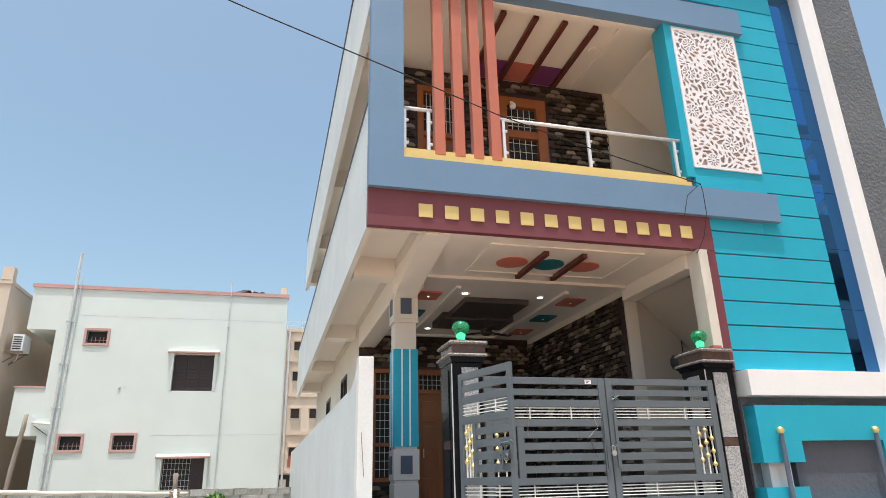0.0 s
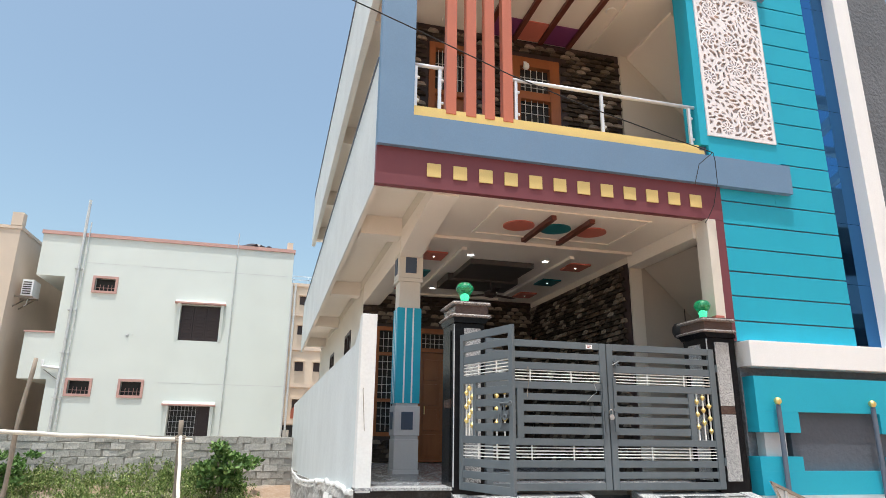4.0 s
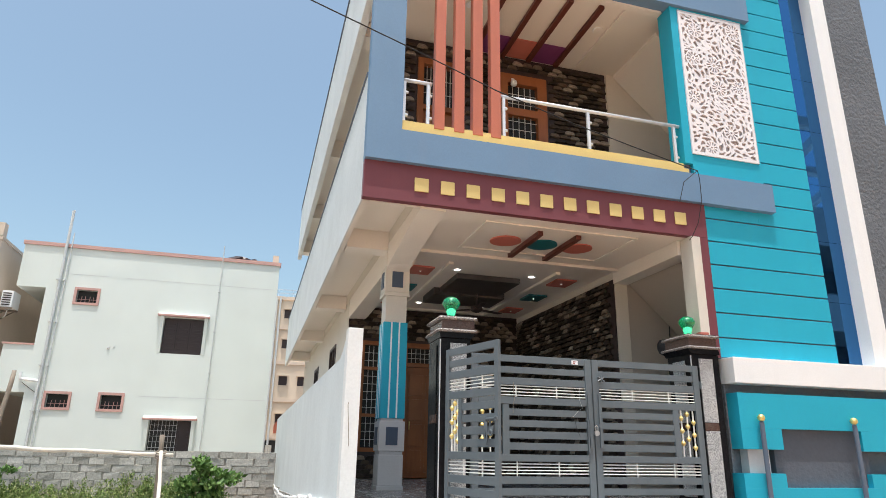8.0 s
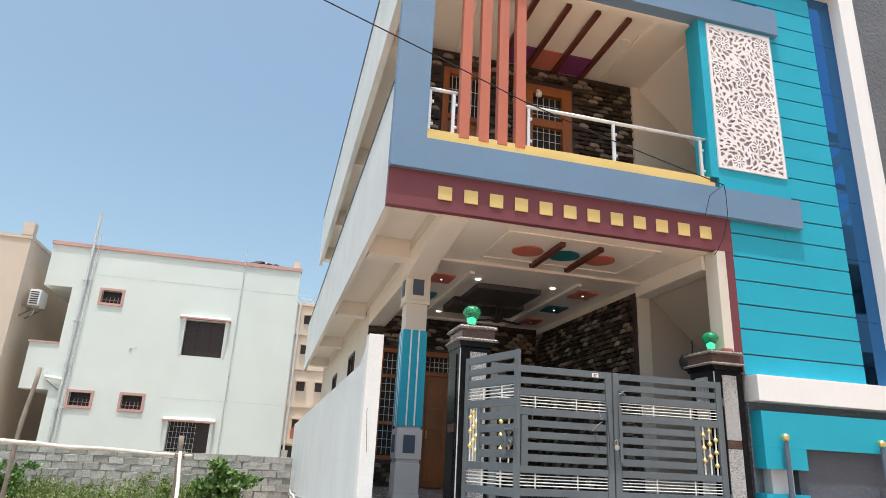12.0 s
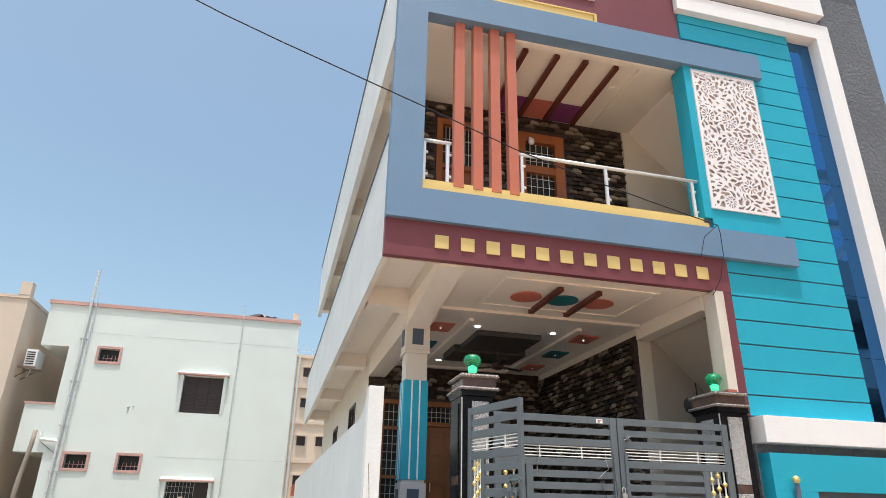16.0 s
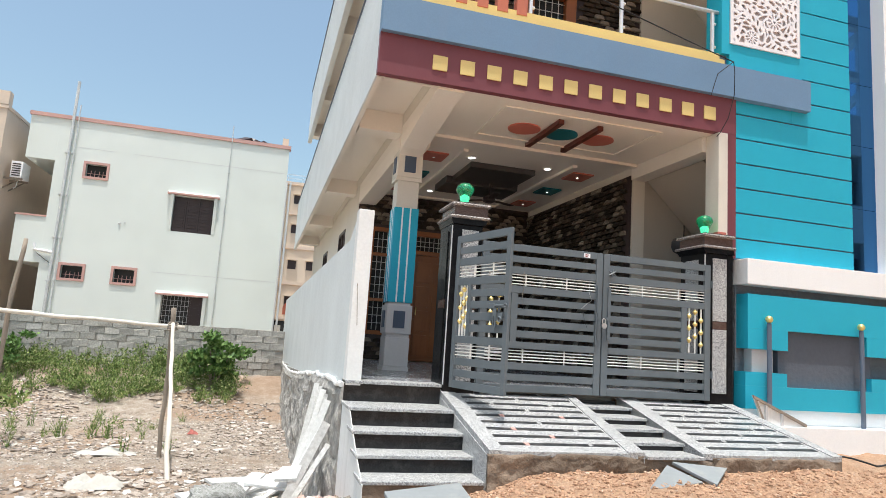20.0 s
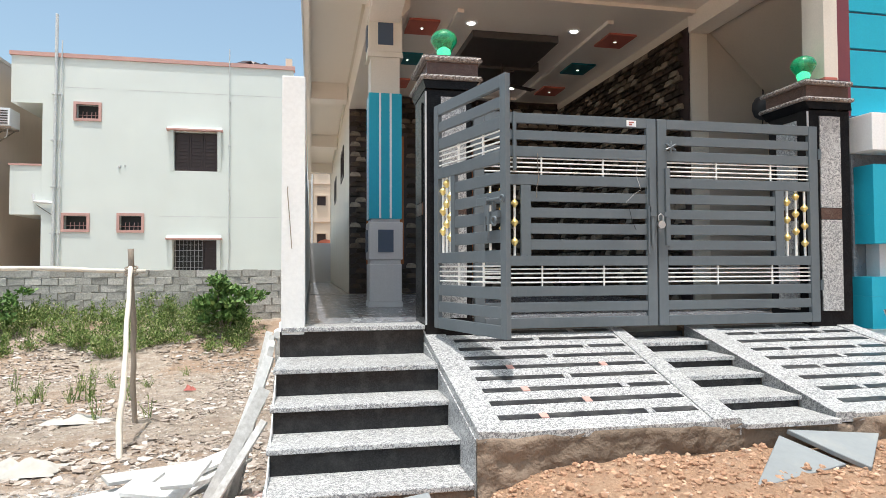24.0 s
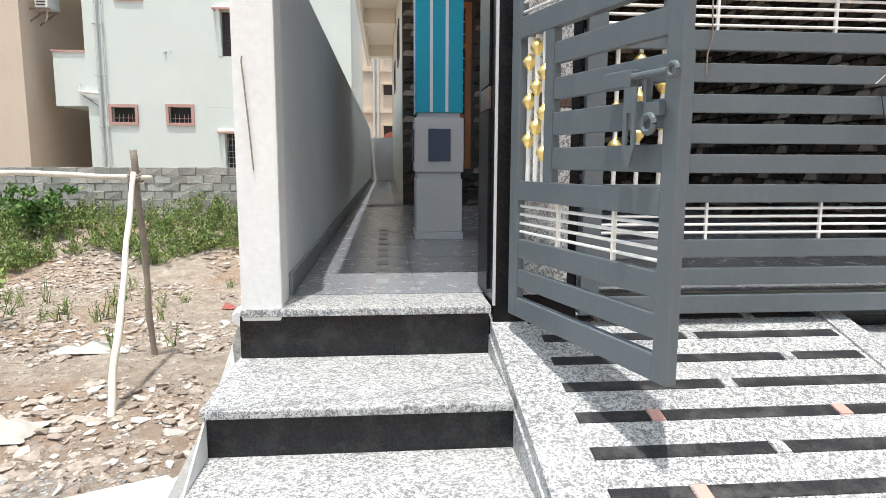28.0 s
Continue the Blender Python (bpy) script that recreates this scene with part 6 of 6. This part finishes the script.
# ---- concrete block wall ----
BY, BT = 23.0, 1.36
bw = solid("wall_block", B((-17.0, 1.1, BY + 0.012, BY + 0.19, -1.4, BT - 0.006)), "mortar", "grey concrete block wall across the lot", "wall")
block_mesh = []
for k in range(5):
    bm = B((-0.213, 0.213, -0.10, 0.10, -0.103, 0.103), bev=0.010)
    r = random.Random(k)
    for v in bm.verts:
        v.co += Vector((r.uniform(-1, 1), r.uniform(-1, 1), r.uniform(-1, 1))) * 0.009
    me = bpy.data.meshes.new("block")
    bm.to_mesh(me)
    bm.free()
    me.materials.append(M["block"])
    block_mesh.append(me)
rnd = random.Random(21)
for row in range(8):
    z = BT - 0.108 - 0.216 * row
    for k in range(36):
        x = 0.86 - 0.44 * k - (0.22 if row % 2 else 0) + rnd.uniform(-0.03, 0.03)
        ob = new("block", rnd.choice(block_mesh))
        ob.parent = bw
        ob.location = (x, BY + 0.09 + rnd.uniform(-0.014, 0.010), z + rnd.uniform(-0.009, 0.009))
        ob.rotation_euler = (0, rnd.uniform(-0.016, 0.016), 0)
# rough stones showing under the lowest course
rr = random.Random(14)
for k in range(40):
    bm = bmesh.new()
    lump(bm, (0.9 - 0.3 * k + rr.uniform(-0.08, 0.08), BY + 0.06, -0.36 + rr.uniform(-0.07, 0.05)), rr.uniform(0.26, 0.42), rr, 0.6)
    part("footing_stone", bm, "rubble", bw)

# ---- poles in the lot ----
def pole(a, b, r0, r1, mat, label, seed, name="wooden_pole", bend=0.02):
    rr = random.Random(seed)
    a, b = Vector(a), Vector(b)
    n = 16
    o = rr.uniform(0, 40)
    pts = [a.lerp(b, k / n) + bend * Vector((noise.noise((k * 0.35, o, 0)) * 2, noise.noise((k * 0.35, o, 5)), noise.noise((k * 0.4, o, 9)))) for k in range(n + 1)]
    radii = [(r0 + (r1 - r0) * k / n) * (1 + 0.22 * noise.noise((k * 0.9, o, 3))) for k in range(n + 1)]
    return solid(name, skin(bmesh.new(), pts, radii, 10), mat, label, "pole", "thing", smooth=True)


pole((-0.88, 11.0, -1.05), (-1.29, 13.2, 1.40), 0.042, 0.03, "bamboo", "pale peeled pole leaning on a post in the lot", 1, "leaning_pole", 0.022)
pole((-1.30, 13.6, -1.25), (-1.33, 13.32, 1.68), 0.043, 0.04, "bark", "rough grey wooden post standing in the lot", 2, "wooden_post")
pole((-1.10, 13.24, 1.34), (-4.62, 13.9, 1.44), 0.034, 0.040, "bamboo", "pale pole lashed level between posts", 3, "cross_pole", 0.02)
pole((-4.32, 14.04, -1.25), (-4.14, 14.03, 2.78), 0.046, 0.038, "bark", "rough leaning wooden post in the lot", 4, "wooden_post", 0.02)
rope = thing("rope_lashing", (-1.32, 13.28, 1.34), "rope lashing round the post and poles", "rope")
for k in range(3):
    ring = [(-1.31 + 0.085 * math.cos(a), 13.28 + 0.10 * math.sin(a), 1.30 + 0.045 * k + 0.03 * math.sin(a * 1.0)) for a in [6.283 * i / 12 for i in range(13)]]
    part("turn", path_tube(bmesh.new(), ring, 0.013, 6), "bark", rope)

# ---- weeds and bushes ----
def leaves(bm, c, spread, n, size, rr, up=0.3):
    for _ in range(n):
        d = Vector((rr.gauss(0, 1), rr.gauss(0, 1), rr.gauss(0, 1)))
        d = d.normalized() * (rr.random() ** 0.5)
        o = Vector(c) + Vector((d.x * spread[0], d.y * spread[1], d.z * spread[2]))
        a = Vector((rr.uniform(-1, 1), rr.uniform(-1, 1), rr.uniform(-0.3, 1) + up)).normalized()
        s = a.orthogonal().normalized()
        s = (Matrix.Rotation(rr.uniform(0, 6.28), 3, a) @ s)
        l = size * rr.uniform(0.6, 1.3)
        v = [bm.verts.new(o), bm.verts.new(o + a * l * 0.5 + s * l * 0.26), bm.verts.new(o + a * l), bm.verts.new(o + a * l * 0.5 - s * l * 0.26)]
        bm.faces.new(v)


def bush(name, x, y, w, h, n, mat, seed, label, size=0.11):
    rr = random.Random(seed)
    z = ground_z(x, y)
    t = thing(name, (x, y, z), label, "bush")
    stem = bmesh.new()
    crown = bmesh.new()
    tips = []
    for k in range(9):
        a = rr.uniform(0, 6.28)
        tip = Vector((x + math.cos(a) * w * rr.uniform(0.1, 0.42), y + math.sin(a) * w * rr.uniform(0.1, 0.42), z + h * rr.uniform(0.55, 0.98)))
        mid = Vector((x, y, z)).lerp(tip, 0.5) + Vector((rr.uniform(-0.08, 0.08), rr.uniform(-0.08, 0.08), 0.05))
        tube(stem, (x + rr.uniform(-0.06, 0.06), y, z - 0.05), mid, 0.025, 0.016, 6)
        tube(stem, mid, tip, 0.016, 0.006, 6)
        tips += [tip, mid]
    part("stem", stem, "bark", t)
    for k in range(26):
        c = rr.choice(tips) + Vector((rr.gauss(0, w * 0.14), rr.gauss(0, w * 0.14), rr.gauss(0, h * 0.1)))
        c.z = max(c.z, z + 0.15)
        leaves(crown, c, (w * 0.16, w * 0.16, h * 0.12), n // 26, size, rr)
    part("crown", crown, mat, t, "crown of small leaves")


bush("lot_bush", -0.95, 21.3, 1.7, 1.35, 2300, "leafdark", 3, "dark green leafy bush before the block wall", 0.17)
bush("lot_bush", -6.6, 21.6, 1.3, 1.15, 1500, "leafdark", 4, "dark green leafy bush before the block wall", 0.15)
bush("lot_bush", -4.75, 14.9, 1.5, 1.45, 2200, "leaf", 5, "feathery green bush in the lot", 0.11)
bush("lot_bush", -6.6, 15.0, 1.8, 1.6, 1800, "leaf", 6, "feathery green bush in the lot", 0.11)


def weed_mound(bm, rr, x, y, w, h, n, leaf):
    """A bushy weed: thin stalks fanning out, leaves in a ragged dome with tufts that stand out of it."""
    z = ground_z(x, y)
    tufts = []
    for k in range(rr.randint(6, 9)):
        a, r = rr.uniform(0, 6.28), w * 0.5 * rr.random() ** 0.6
        top = Vector((x + math.cos(a) * r, y + math.sin(a) * r, z + h * (1.0 - 0.55 * (2 * r / w) ** 2) * rr.uniform(0.75, 1.12)))
        tube(bm, (x + rr.gauss(0, 0.04), y + rr.gauss(0, 0.04), z - 0.02), top, 0.009, 0.003, 3, False)
        tufts.append(top)
        tufts.append(Vector((x, y, z)).lerp(top, rr.uniform(0.45, 0.75)))
    for c in tufts:
        leaves(bm, c - Vector((0, 0, 0.05 * h)), (w * 0.15, w * 0.15, h * 0.17), n // len(tufts), leaf, rr, 0.7)


def weeds():
    rr = random.Random(9)
    bm = bmesh.new()
    for _ in range(430):
        x, y = rr.uniform(-12.0, -0.15), 18.6 + 4.1 * rr.random()
        edge = 20.35 + 0.6 * noise.noise((x * 0.7, 3.0, 0.0)) - 1.7 * smooth01(-5.5, -8.5, x)
        if y < edge or (x > -0.5 and y > 21.2):
            continue
        lush = noise.noise((x * 0.6, y * 0.6, 8.0))
        h = 0.50 + 0.38 * lush + rr.uniform(-0.10, 0.16)
        if y < edge + 0.4:
            h *= 0.72
        weed_mound(bm, rr, x, y, rr.uniform(0.55, 0.95), max(0.25, h), 250, 0.062)
    solid("weeds", bm, "leaf", "dense feathery green weeds before the block wall", "weeds", "stuff")
    bm = bmesh.new()
    for _ in range(30):
        x, y = rr.uniform(-5.4, -1.2), rr.uniform(13.8, 18.4)
        weed_mound(bm, rr, x, y, rr.uniform(0.2, 0.42), rr.uniform(0.2, 0.5), 46, 0.04)
    leaves(bm, (2.56, 4.58, ground_z(2.56, 4.58) + 0.03), (0.16, 0.10, 0.04), 170, 0.035, rr, 0.8)
    solid("sparse_weeds", bm, "leaf", "sparse low weeds among the stones", "weeds", "stuff")


weeds()

# ---- rubble and loose things ----
def scatter(name, n, area, sizes, mat, seed, label, keep=lambda x, y: True, flat=0.45, long=(0.5, 1.8)):
    rr = random.Random(seed)
    bm = bmesh.new()
    base = []
    for k in range(12):
        b = bmesh.new()
        lump(b, (0, 0, 0), 1.0, rr, flat)
        base.append(([v.co.copy() for v in b.verts], [[v.index for v in f.verts] for f in b.faces]))
        b.free()
    verts, faces = [], []
    while n > 0:
        n -= 1
        x, y = rr.uniform(area[0], area[1]), rr.uniform(area[2], area[3])
        if not keep(x, y):
            continue
        s = sizes[0] + (sizes[1] - sizes[0]) * rr.random() ** 3
        a = rr.uniform(0, 6.28)
        vs, fs = rr.choice(base)
        o = len(verts)
        z = ground_z(x, y) + s * 0.08
        ca, sa = math.cos(a) * s, math.sin(a) * s
        st = rr.uniform(*long)
        verts += [(x + ca * v.x * st - sa * v.y, y + sa * v.x * st + ca * v.y, z + v.z * s) for v in vs]
        faces += [[o + i for i in f] for f in fs]
    bm.free()
    me = bpy.data.meshes.new(name)
    me.from_pydata(verts, [], faces)
    me.materials.append(M[mat])
    return tagged(new(name, me), label, "stones", kind="stuff")


scatter("rubble_lot", 22000, (-7.0, 1.05, 6.0, 21.5), (0.02, 0.17), "rubble", 31, "pale broken stone chips over the lot", lambda x, y: noise.noise((x * 0.5, y * 0.5, 5.0)) + 0.4 * noise.noise((x * 1.7, y * 1.7, 2.0)) > -0.02 - 0.2 * (x > -0.6), flat=0.38)
scatter("stone_chips", 22000, (-6.0, 1.05, 7.5, 19.5), (0.010, 0.06), "rubble", 32, "fine stone chips and crumbs over the lot")
scatter("gravel_lot", 24000, (-3.8, 0.95, 4.3, 9.8), (0.010, 0.05), "gravel", 33, "grey gravel at the edge of the lot", lambda x, y: y - 1.2 * x > 4.5)
scatter("clods_road", 34000, (0.5, 8.0, 2.6, 6.0), (0.005, 0.046), "clod", 35, "crumbled orange earth clods", flat=0.8, long=(0.7, 1.3))
scatter("clods_footing", 1300, (2.0, 6.6, 5.1, 6.04), (0.010, 0.055), "clod", 36, "larger clods along the foot of the ramp", flat=0.8, long=(0.7, 1.3))


def slab_thing(name, outline, thick, m, label, mat="slab"):
    t = prism(bmesh.new(), outline, 2, 0.0, thick)
    bmesh.ops.bevel(t, geom=list(t.edges), offset=0.004, segments=1, affect='EDGES')
    ob = solid(name, t, mat, label, "slab", "thing")
    ob.matrix_basis = m
    return ob


slab_thing("stone_slab", [(-0.36, -0.2), (0.34, -0.16), (0.40, 0.22), (-0.30, 0.2)], 0.035, pose(1.63, 5.66, 0.13, 10, -3, 10), "grey stone slab lying at the foot of the steps")
slab_thing("stone_slab", [(-0.44, -0.20), (0.22, -0.07), (0.02, 0.22)], 0.03, pose(4.04, 5.78, 0.285, 20, 0, 0), "broken grey stone slab lying on the earth")
slab_thing("stone_slab", [(-0.10, -0.02), (0.01, -0.16), (0.36, 0.16), (-0.24, 0.2)], 0.03, pose(4.35, 5.80, 0.31, 20, 3, 0), "broken grey stone slab lying on the earth")
rr = random.Random(77)
solid("grey_boulder", boulder((1.87, 4.74, 0.155), 0.25, rr, 0.75), "boulder", "rough grey stone block on the earth", "stone", "thing", smooth=True)
solid("grey_boulder", boulder((0.0, 6.05, 0.0), 0.47, rr, 0.72), "speckrock", "grey pitted boulder at the edge of the lot", "stone", "thing", smooth=True)
# white offcut planks leaning on the footing
for k, (bx, by, tx, ty, tz, w) in enumerate(((0.74, 8.55, 1.04, 8.95, 0.74, 0.10), (0.72, 8.40, 1.05, 8.70, 0.72, 0.13), (0.74, 8.25, 1.06, 8.45, 0.69, 0.09), (0.66, 8.10, 1.06, 8.20, 0.64, 0.16), (0.70, 8.45, 1.0, 9.3, 0.70, 0.08), (0.62, 7.75, 1.04, 7.95, 0.42, 0.17), (0.68, 7.5, 1.05, 7.72, 0.22, 0.10), (0.60, 8.3, 1.03, 8.55, 0.58, 0.14), (0.70, 8.6, 1.0, 9.1, 0.76, 0.12), (0.58, 7.9, 1.0, 8.1, 0.30, 0.15))):
    a = Vector((bx, by, ground_z(bx, by) - 0.02))
    b = Vector((tx, ty, tz))
    d = (b - a).normalized()
    s = d.cross(Vector((-0.45 + 0.25 * (k % 3), -0.85, 0.2))).normalized() * w * 0.3
    n_ = d.cross(s).normalized() * 0.012
    bm = bmesh.new()
    v = [bm.verts.new(q) for q in (a - s - n_, a + s - n_, b + s * 0.8 - n_, b - s - n_, a - s + n_, a + s + n_, b + s * 0.8 + n_, b - s + n_)]
    for f in ((3, 2, 1, 0), (4, 5, 6, 7), (0, 1, 5, 4), (1, 2, 6, 5), (2, 3, 7, 6), (3, 0, 4, 7)):
        bm.faces.new([v[i] for i in f])
    solid("leaning_plank", bm, "plank", "weathered white offcut plank leaning on the wall footing", "plank", "thing", group="white planks")
for k, (x, y, rz_, l, w) in enumerate(((0.32, 8.1, 52, 1.35, 0.26), (0.12, 7.85, 46, 1.25, 0.22), (0.45, 7.75, 58, 0.9, 0.2), (0.0, 8.1, 40, 1.1, 0.16), (0.42, 7.15, -15, 0.40, 0.2), (0.55, 7.35, 30, 0.3, 0.2), (0.25, 7.25, 65, 0.5, 0.15), (0.55, 8.2, 66, 1.2, 0.24), (0.2, 8.35, 35, 0.9, 0.18), (0.5, 7.95, 50, 1.1, 0.2), (0.62, 7.1, 75, 0.35, 0.22))):
    zz = ground_z(x, y) + 0.06 + 0.022 * k
    slab_thing("fallen_plank", [(-l / 2, -w / 2), (l / 2, -w / 2 * 0.8), (l / 2 * 0.9, w / 2), (-l / 2, w / 2 * 0.9)], 0.03, pose(x, y, zz, (-6, 5, -3, 8, 4)[k % 5], (5, -4, -9, 3)[k % 4], rz_), "white offcut plank lying in the rubble", "plank")
scatter("brickbats", 240, (0.74, 1.09, 6.9, 8.4), (0.06, 0.17), "brickbat", 41, "broken pinkish bricks beside the steps", flat=0.8, long=(0.7, 1.5))


def rumpled(name, x, y, w, d, h, mat, label, seed):
    bm = bmesh.new()
    n = 14
    z0 = ground_z(x, y)
    v = [[bm.verts.new((x + w * (i / n - 0.5) * (1 + 0.2 * noise.noise((j * 0.6, seed, 0))), y + d * (j / n - 0.5), z0 + 0.02 + h * (0.5 + 0.8 * noise.noise((i * 0.35, j * 0.35, seed)) + 0.35 * noise.noise((i * 0.9, j * 0.9, seed))) * math.sin(math.pi * i / n) ** 0.6 * math.sin(math.pi * j / n) ** 0.6)) for i in range(n + 1)] for j in range(n + 1)]
    for a, b in zip(v, v[1:]):
        for i in range(n):
            bm.faces.new((a[i], a[i + 1], b[i + 1], b[i]))
    solid(name, bm, mat, label, "sack", "thing", smooth=True)


rumpled("empty_sack", -1.78, 10.8, 0.75, 0.5, 0.2, "tarp", "crumpled white plastic sack in the lot", 3.3)
rumpled("empty_sack", -2.25, 13.9, 1.0, 0.4, 0.11, "tarp", "crumpled white plastic sack in the lot", 5.3)
rumpled("red_rag", -0.97, 16.3, 0.22, 0.18, 0.12, "redrag", "faded red rag on the stones", 7.3)

# ---- floor tiles, stone cladding ----
def tile_mesh(w, d, mat):
    bm = B((-w / 2 + 0.003, w / 2 - 0.003, -d / 2 + 0.003, d / 2 - 0.003, -0.010, 0.0))
    me = bpy.data.meshes.new("tile")
    bm.to_mesh(me)
    bm.free()
    me.materials.append(M[mat])
    return me


big, strip_me = tile_mesh(0.6, 0.6, "floor"), tile_mesh(0.1, 0.6, "floor")
for j in range(12):
    y = 8.282 + 0.6 * j
    for i in range(8):
        x = 1.65 + 0.6 * i
        if x > 6.2 or y > YB - 0.2:
            continue
        ob = new("tile", big)
        ob.parent, ob.location = fl, (x, y, FLOOR)
for j in range(19):
    y = 14.7 + 0.6 * j
    if y < YE - 0.3:
        ob = new("tile", big)
        ob.parent, ob.location = fl, (1.65, y, FLOOR)
inset = B((-0.035, 0.035, -0.07, 0.07, -0.002, 0.002))
ime = bpy.data.meshes.new("inset_tile")
inset.to_mesh(ime)
inset.free()
ime.materials.append(M["slab"])
for j in range(9):
    ob = new("inset_tile", ime)
    ob.parent, ob.location = fl, (1.78, 8.3 + 0.32 * j, FLOOR + 0.001)

SW, SH = 0.205, 0.092
stone_meshes = []
for k in range(9):
    r = random.Random(100 + k)
    w, h = SW, SH
    e = r.uniform(0.85, 1.0)
    outline = [(-w / 2 + 0.002, 0.002), (w / 2 - 0.002, 0.002), (w * 0.47 * e, h * 0.5), (w * 0.33, h * r.uniform(0.8, 0.92)), (r.uniform(-0.02, 0.02), h), (-w * 0.33, h * r.uniform(0.8, 0.92)), (-w * 0.47 * e, h * 0.5)]
    bm = bmesh.new()
    back = [bm.verts.new((x, 0.0, z)) for x, z in outline]
    front = [bm.verts.new((x * 0.95, -0.020 - 0.022 * (1 - z / h) - r.uniform(0.0, 0.012), 0.003 + z * 0.93)) for x, z in outline]
    mid = bm.verts.new((r.uniform(-0.03, 0.03), -0.034 - r.uniform(0, 0.012), h * 0.55))
    n = len(outline)
    for i in range(n):
        bm.faces.new((back[i], back[(i + 1) % n], front[(i + 1) % n], front[i]))
        bm.faces.new((front[i], front[(i + 1) % n], mid))
    bmesh.ops.recalc_face_normals(bm, faces=bm.faces)
    me = bpy.data.meshes.new("stone")
    bm.to_mesh(me)
    bm.free()
    me.materials.append(M["stone"])
    stone_meshes.append(me)


def stone_wall(name, length, z0, z1, m, holes, label, limit=300):
    """Split-face stone in courses; the field lies along x from 0, facing -y, before m is applied."""
    rr = random.Random(name)
    backing = solid(name, B((0, length, 0.0, 0.02, z0, z1)) if not holes else B(*holes[1]), "shutter", label, "cladding")
    backing.matrix_basis = m
    cut = holes[0] if holes else []
    verts, faces = [], []
    n = 0
    rows = int((z1 - z0) / SH)
    for k in range(rows)[::-1]:
        z = z0 + SH * k
        x = SW * (0.5 if k % 2 else 1.0)
        while x < length:
            if SW * 0.48 <= x <= length - SW * 0.48 and not any(a - SW * 0.4 < x < b + SW * 0.4 and c - 0.07 < z < d for a, b, c, d in cut):
                me = rr.choice(stone_meshes)
                y = -0.001 + rr.uniform(-0.012, 0.0)
                if n < limit:
                    ob = new("stone", me)
                    ob.parent, ob.location = backing, (x, y, z)
                else:
                    o = len(verts)
                    verts += [(x + v.co.x, y + v.co.y, z + v.co.z) for v in me.vertices]
                    faces += [[o + i for i in f.vertices] for f in me.polygons]
                n += 1
            x += SW
    if verts:
        me = bpy.data.meshes.new("stone_rest")
        me.from_pydata(verts, [], faces)
        me.materials.append(M["stone"])
        e = new("stone_rest", me)
        e.parent = backing
        tagged(e, kind="stuff")


stone_wall("cladding_balcony", 4.1, 5.10, 8.58, pose(2.07, 9.975, 0), ([(0.33, 1.17, 5.0, 8.23), (1.85, 2.86, 5.85, 8.23)], [(0, 0.37, 0, 0.02, 5.1, 8.58), (0.37, 2.82, 0, 0.02, 8.23, 8.58), (1.13, 1.89, 0, 0.02, 5.1, 8.23), (2.82, 4.1, 0, 0.02, 5.1, 8.58), (1.89, 2.82, 0, 0.02, 5.1, 5.89)]), "dark brown split-face stone cladding on the balcony wall", 300)
stone_wall("cladding_porch_side", 4.4, FLOOR, 4.43, pose(6.075, 14.38, 0, 0, 0, -90), None, "dark brown split-face stone cladding on the porch side wall", 300)
stone_wall("cladding_porch_back", 4.0, FLOOR, 4.55, pose(2.06, YB - 0.025, 0), ([(0.29, 1.0, 1.43, 3.82), (1.23, 2.30, 0.8, 3.82)], [(0, 0.31, 0, 0.02, FLOOR, 4.55), (0.31, 2.28, 0, 0.02, 3.80, 4.55), (0.98, 1.25, 0, 0.02, FLOOR, 3.80), (2.28, 4.0, 0, 0.02, FLOOR, 4.55), (0.31, 0.98, 0, 0.02, FLOOR, 1.46)]), "dark brown split-face stone cladding round the main door", 300)

# ---- black hose lying by the plinth ----
hose = thing("hose_coil", (6.5, 6.5, ground_z(6.5, 6.5)), "black rubber hose lying coiled on the earth", "hose")
ring = [(6.5 + (0.10 + 0.01 * i / 8) * math.cos(i * 0.52), 6.5 + 0.09 * math.sin(i * 0.52), ground_z(6.5, 6.5) + 0.02 + 0.002 * i) for i in range(26)]
part("loop", path_tube(bmesh.new(), ring, 0.011, 6), "cable", hose)
part("tail", path_tube(bmesh.new(), [(6.58 + 0.14 * i, 6.46 + 0.05 * math.sin(i * 1.3), ground_z(6.58 + 0.14 * i, 6.46) + 0.02) for i in range(9)], 0.011, 6), "cable", hose)
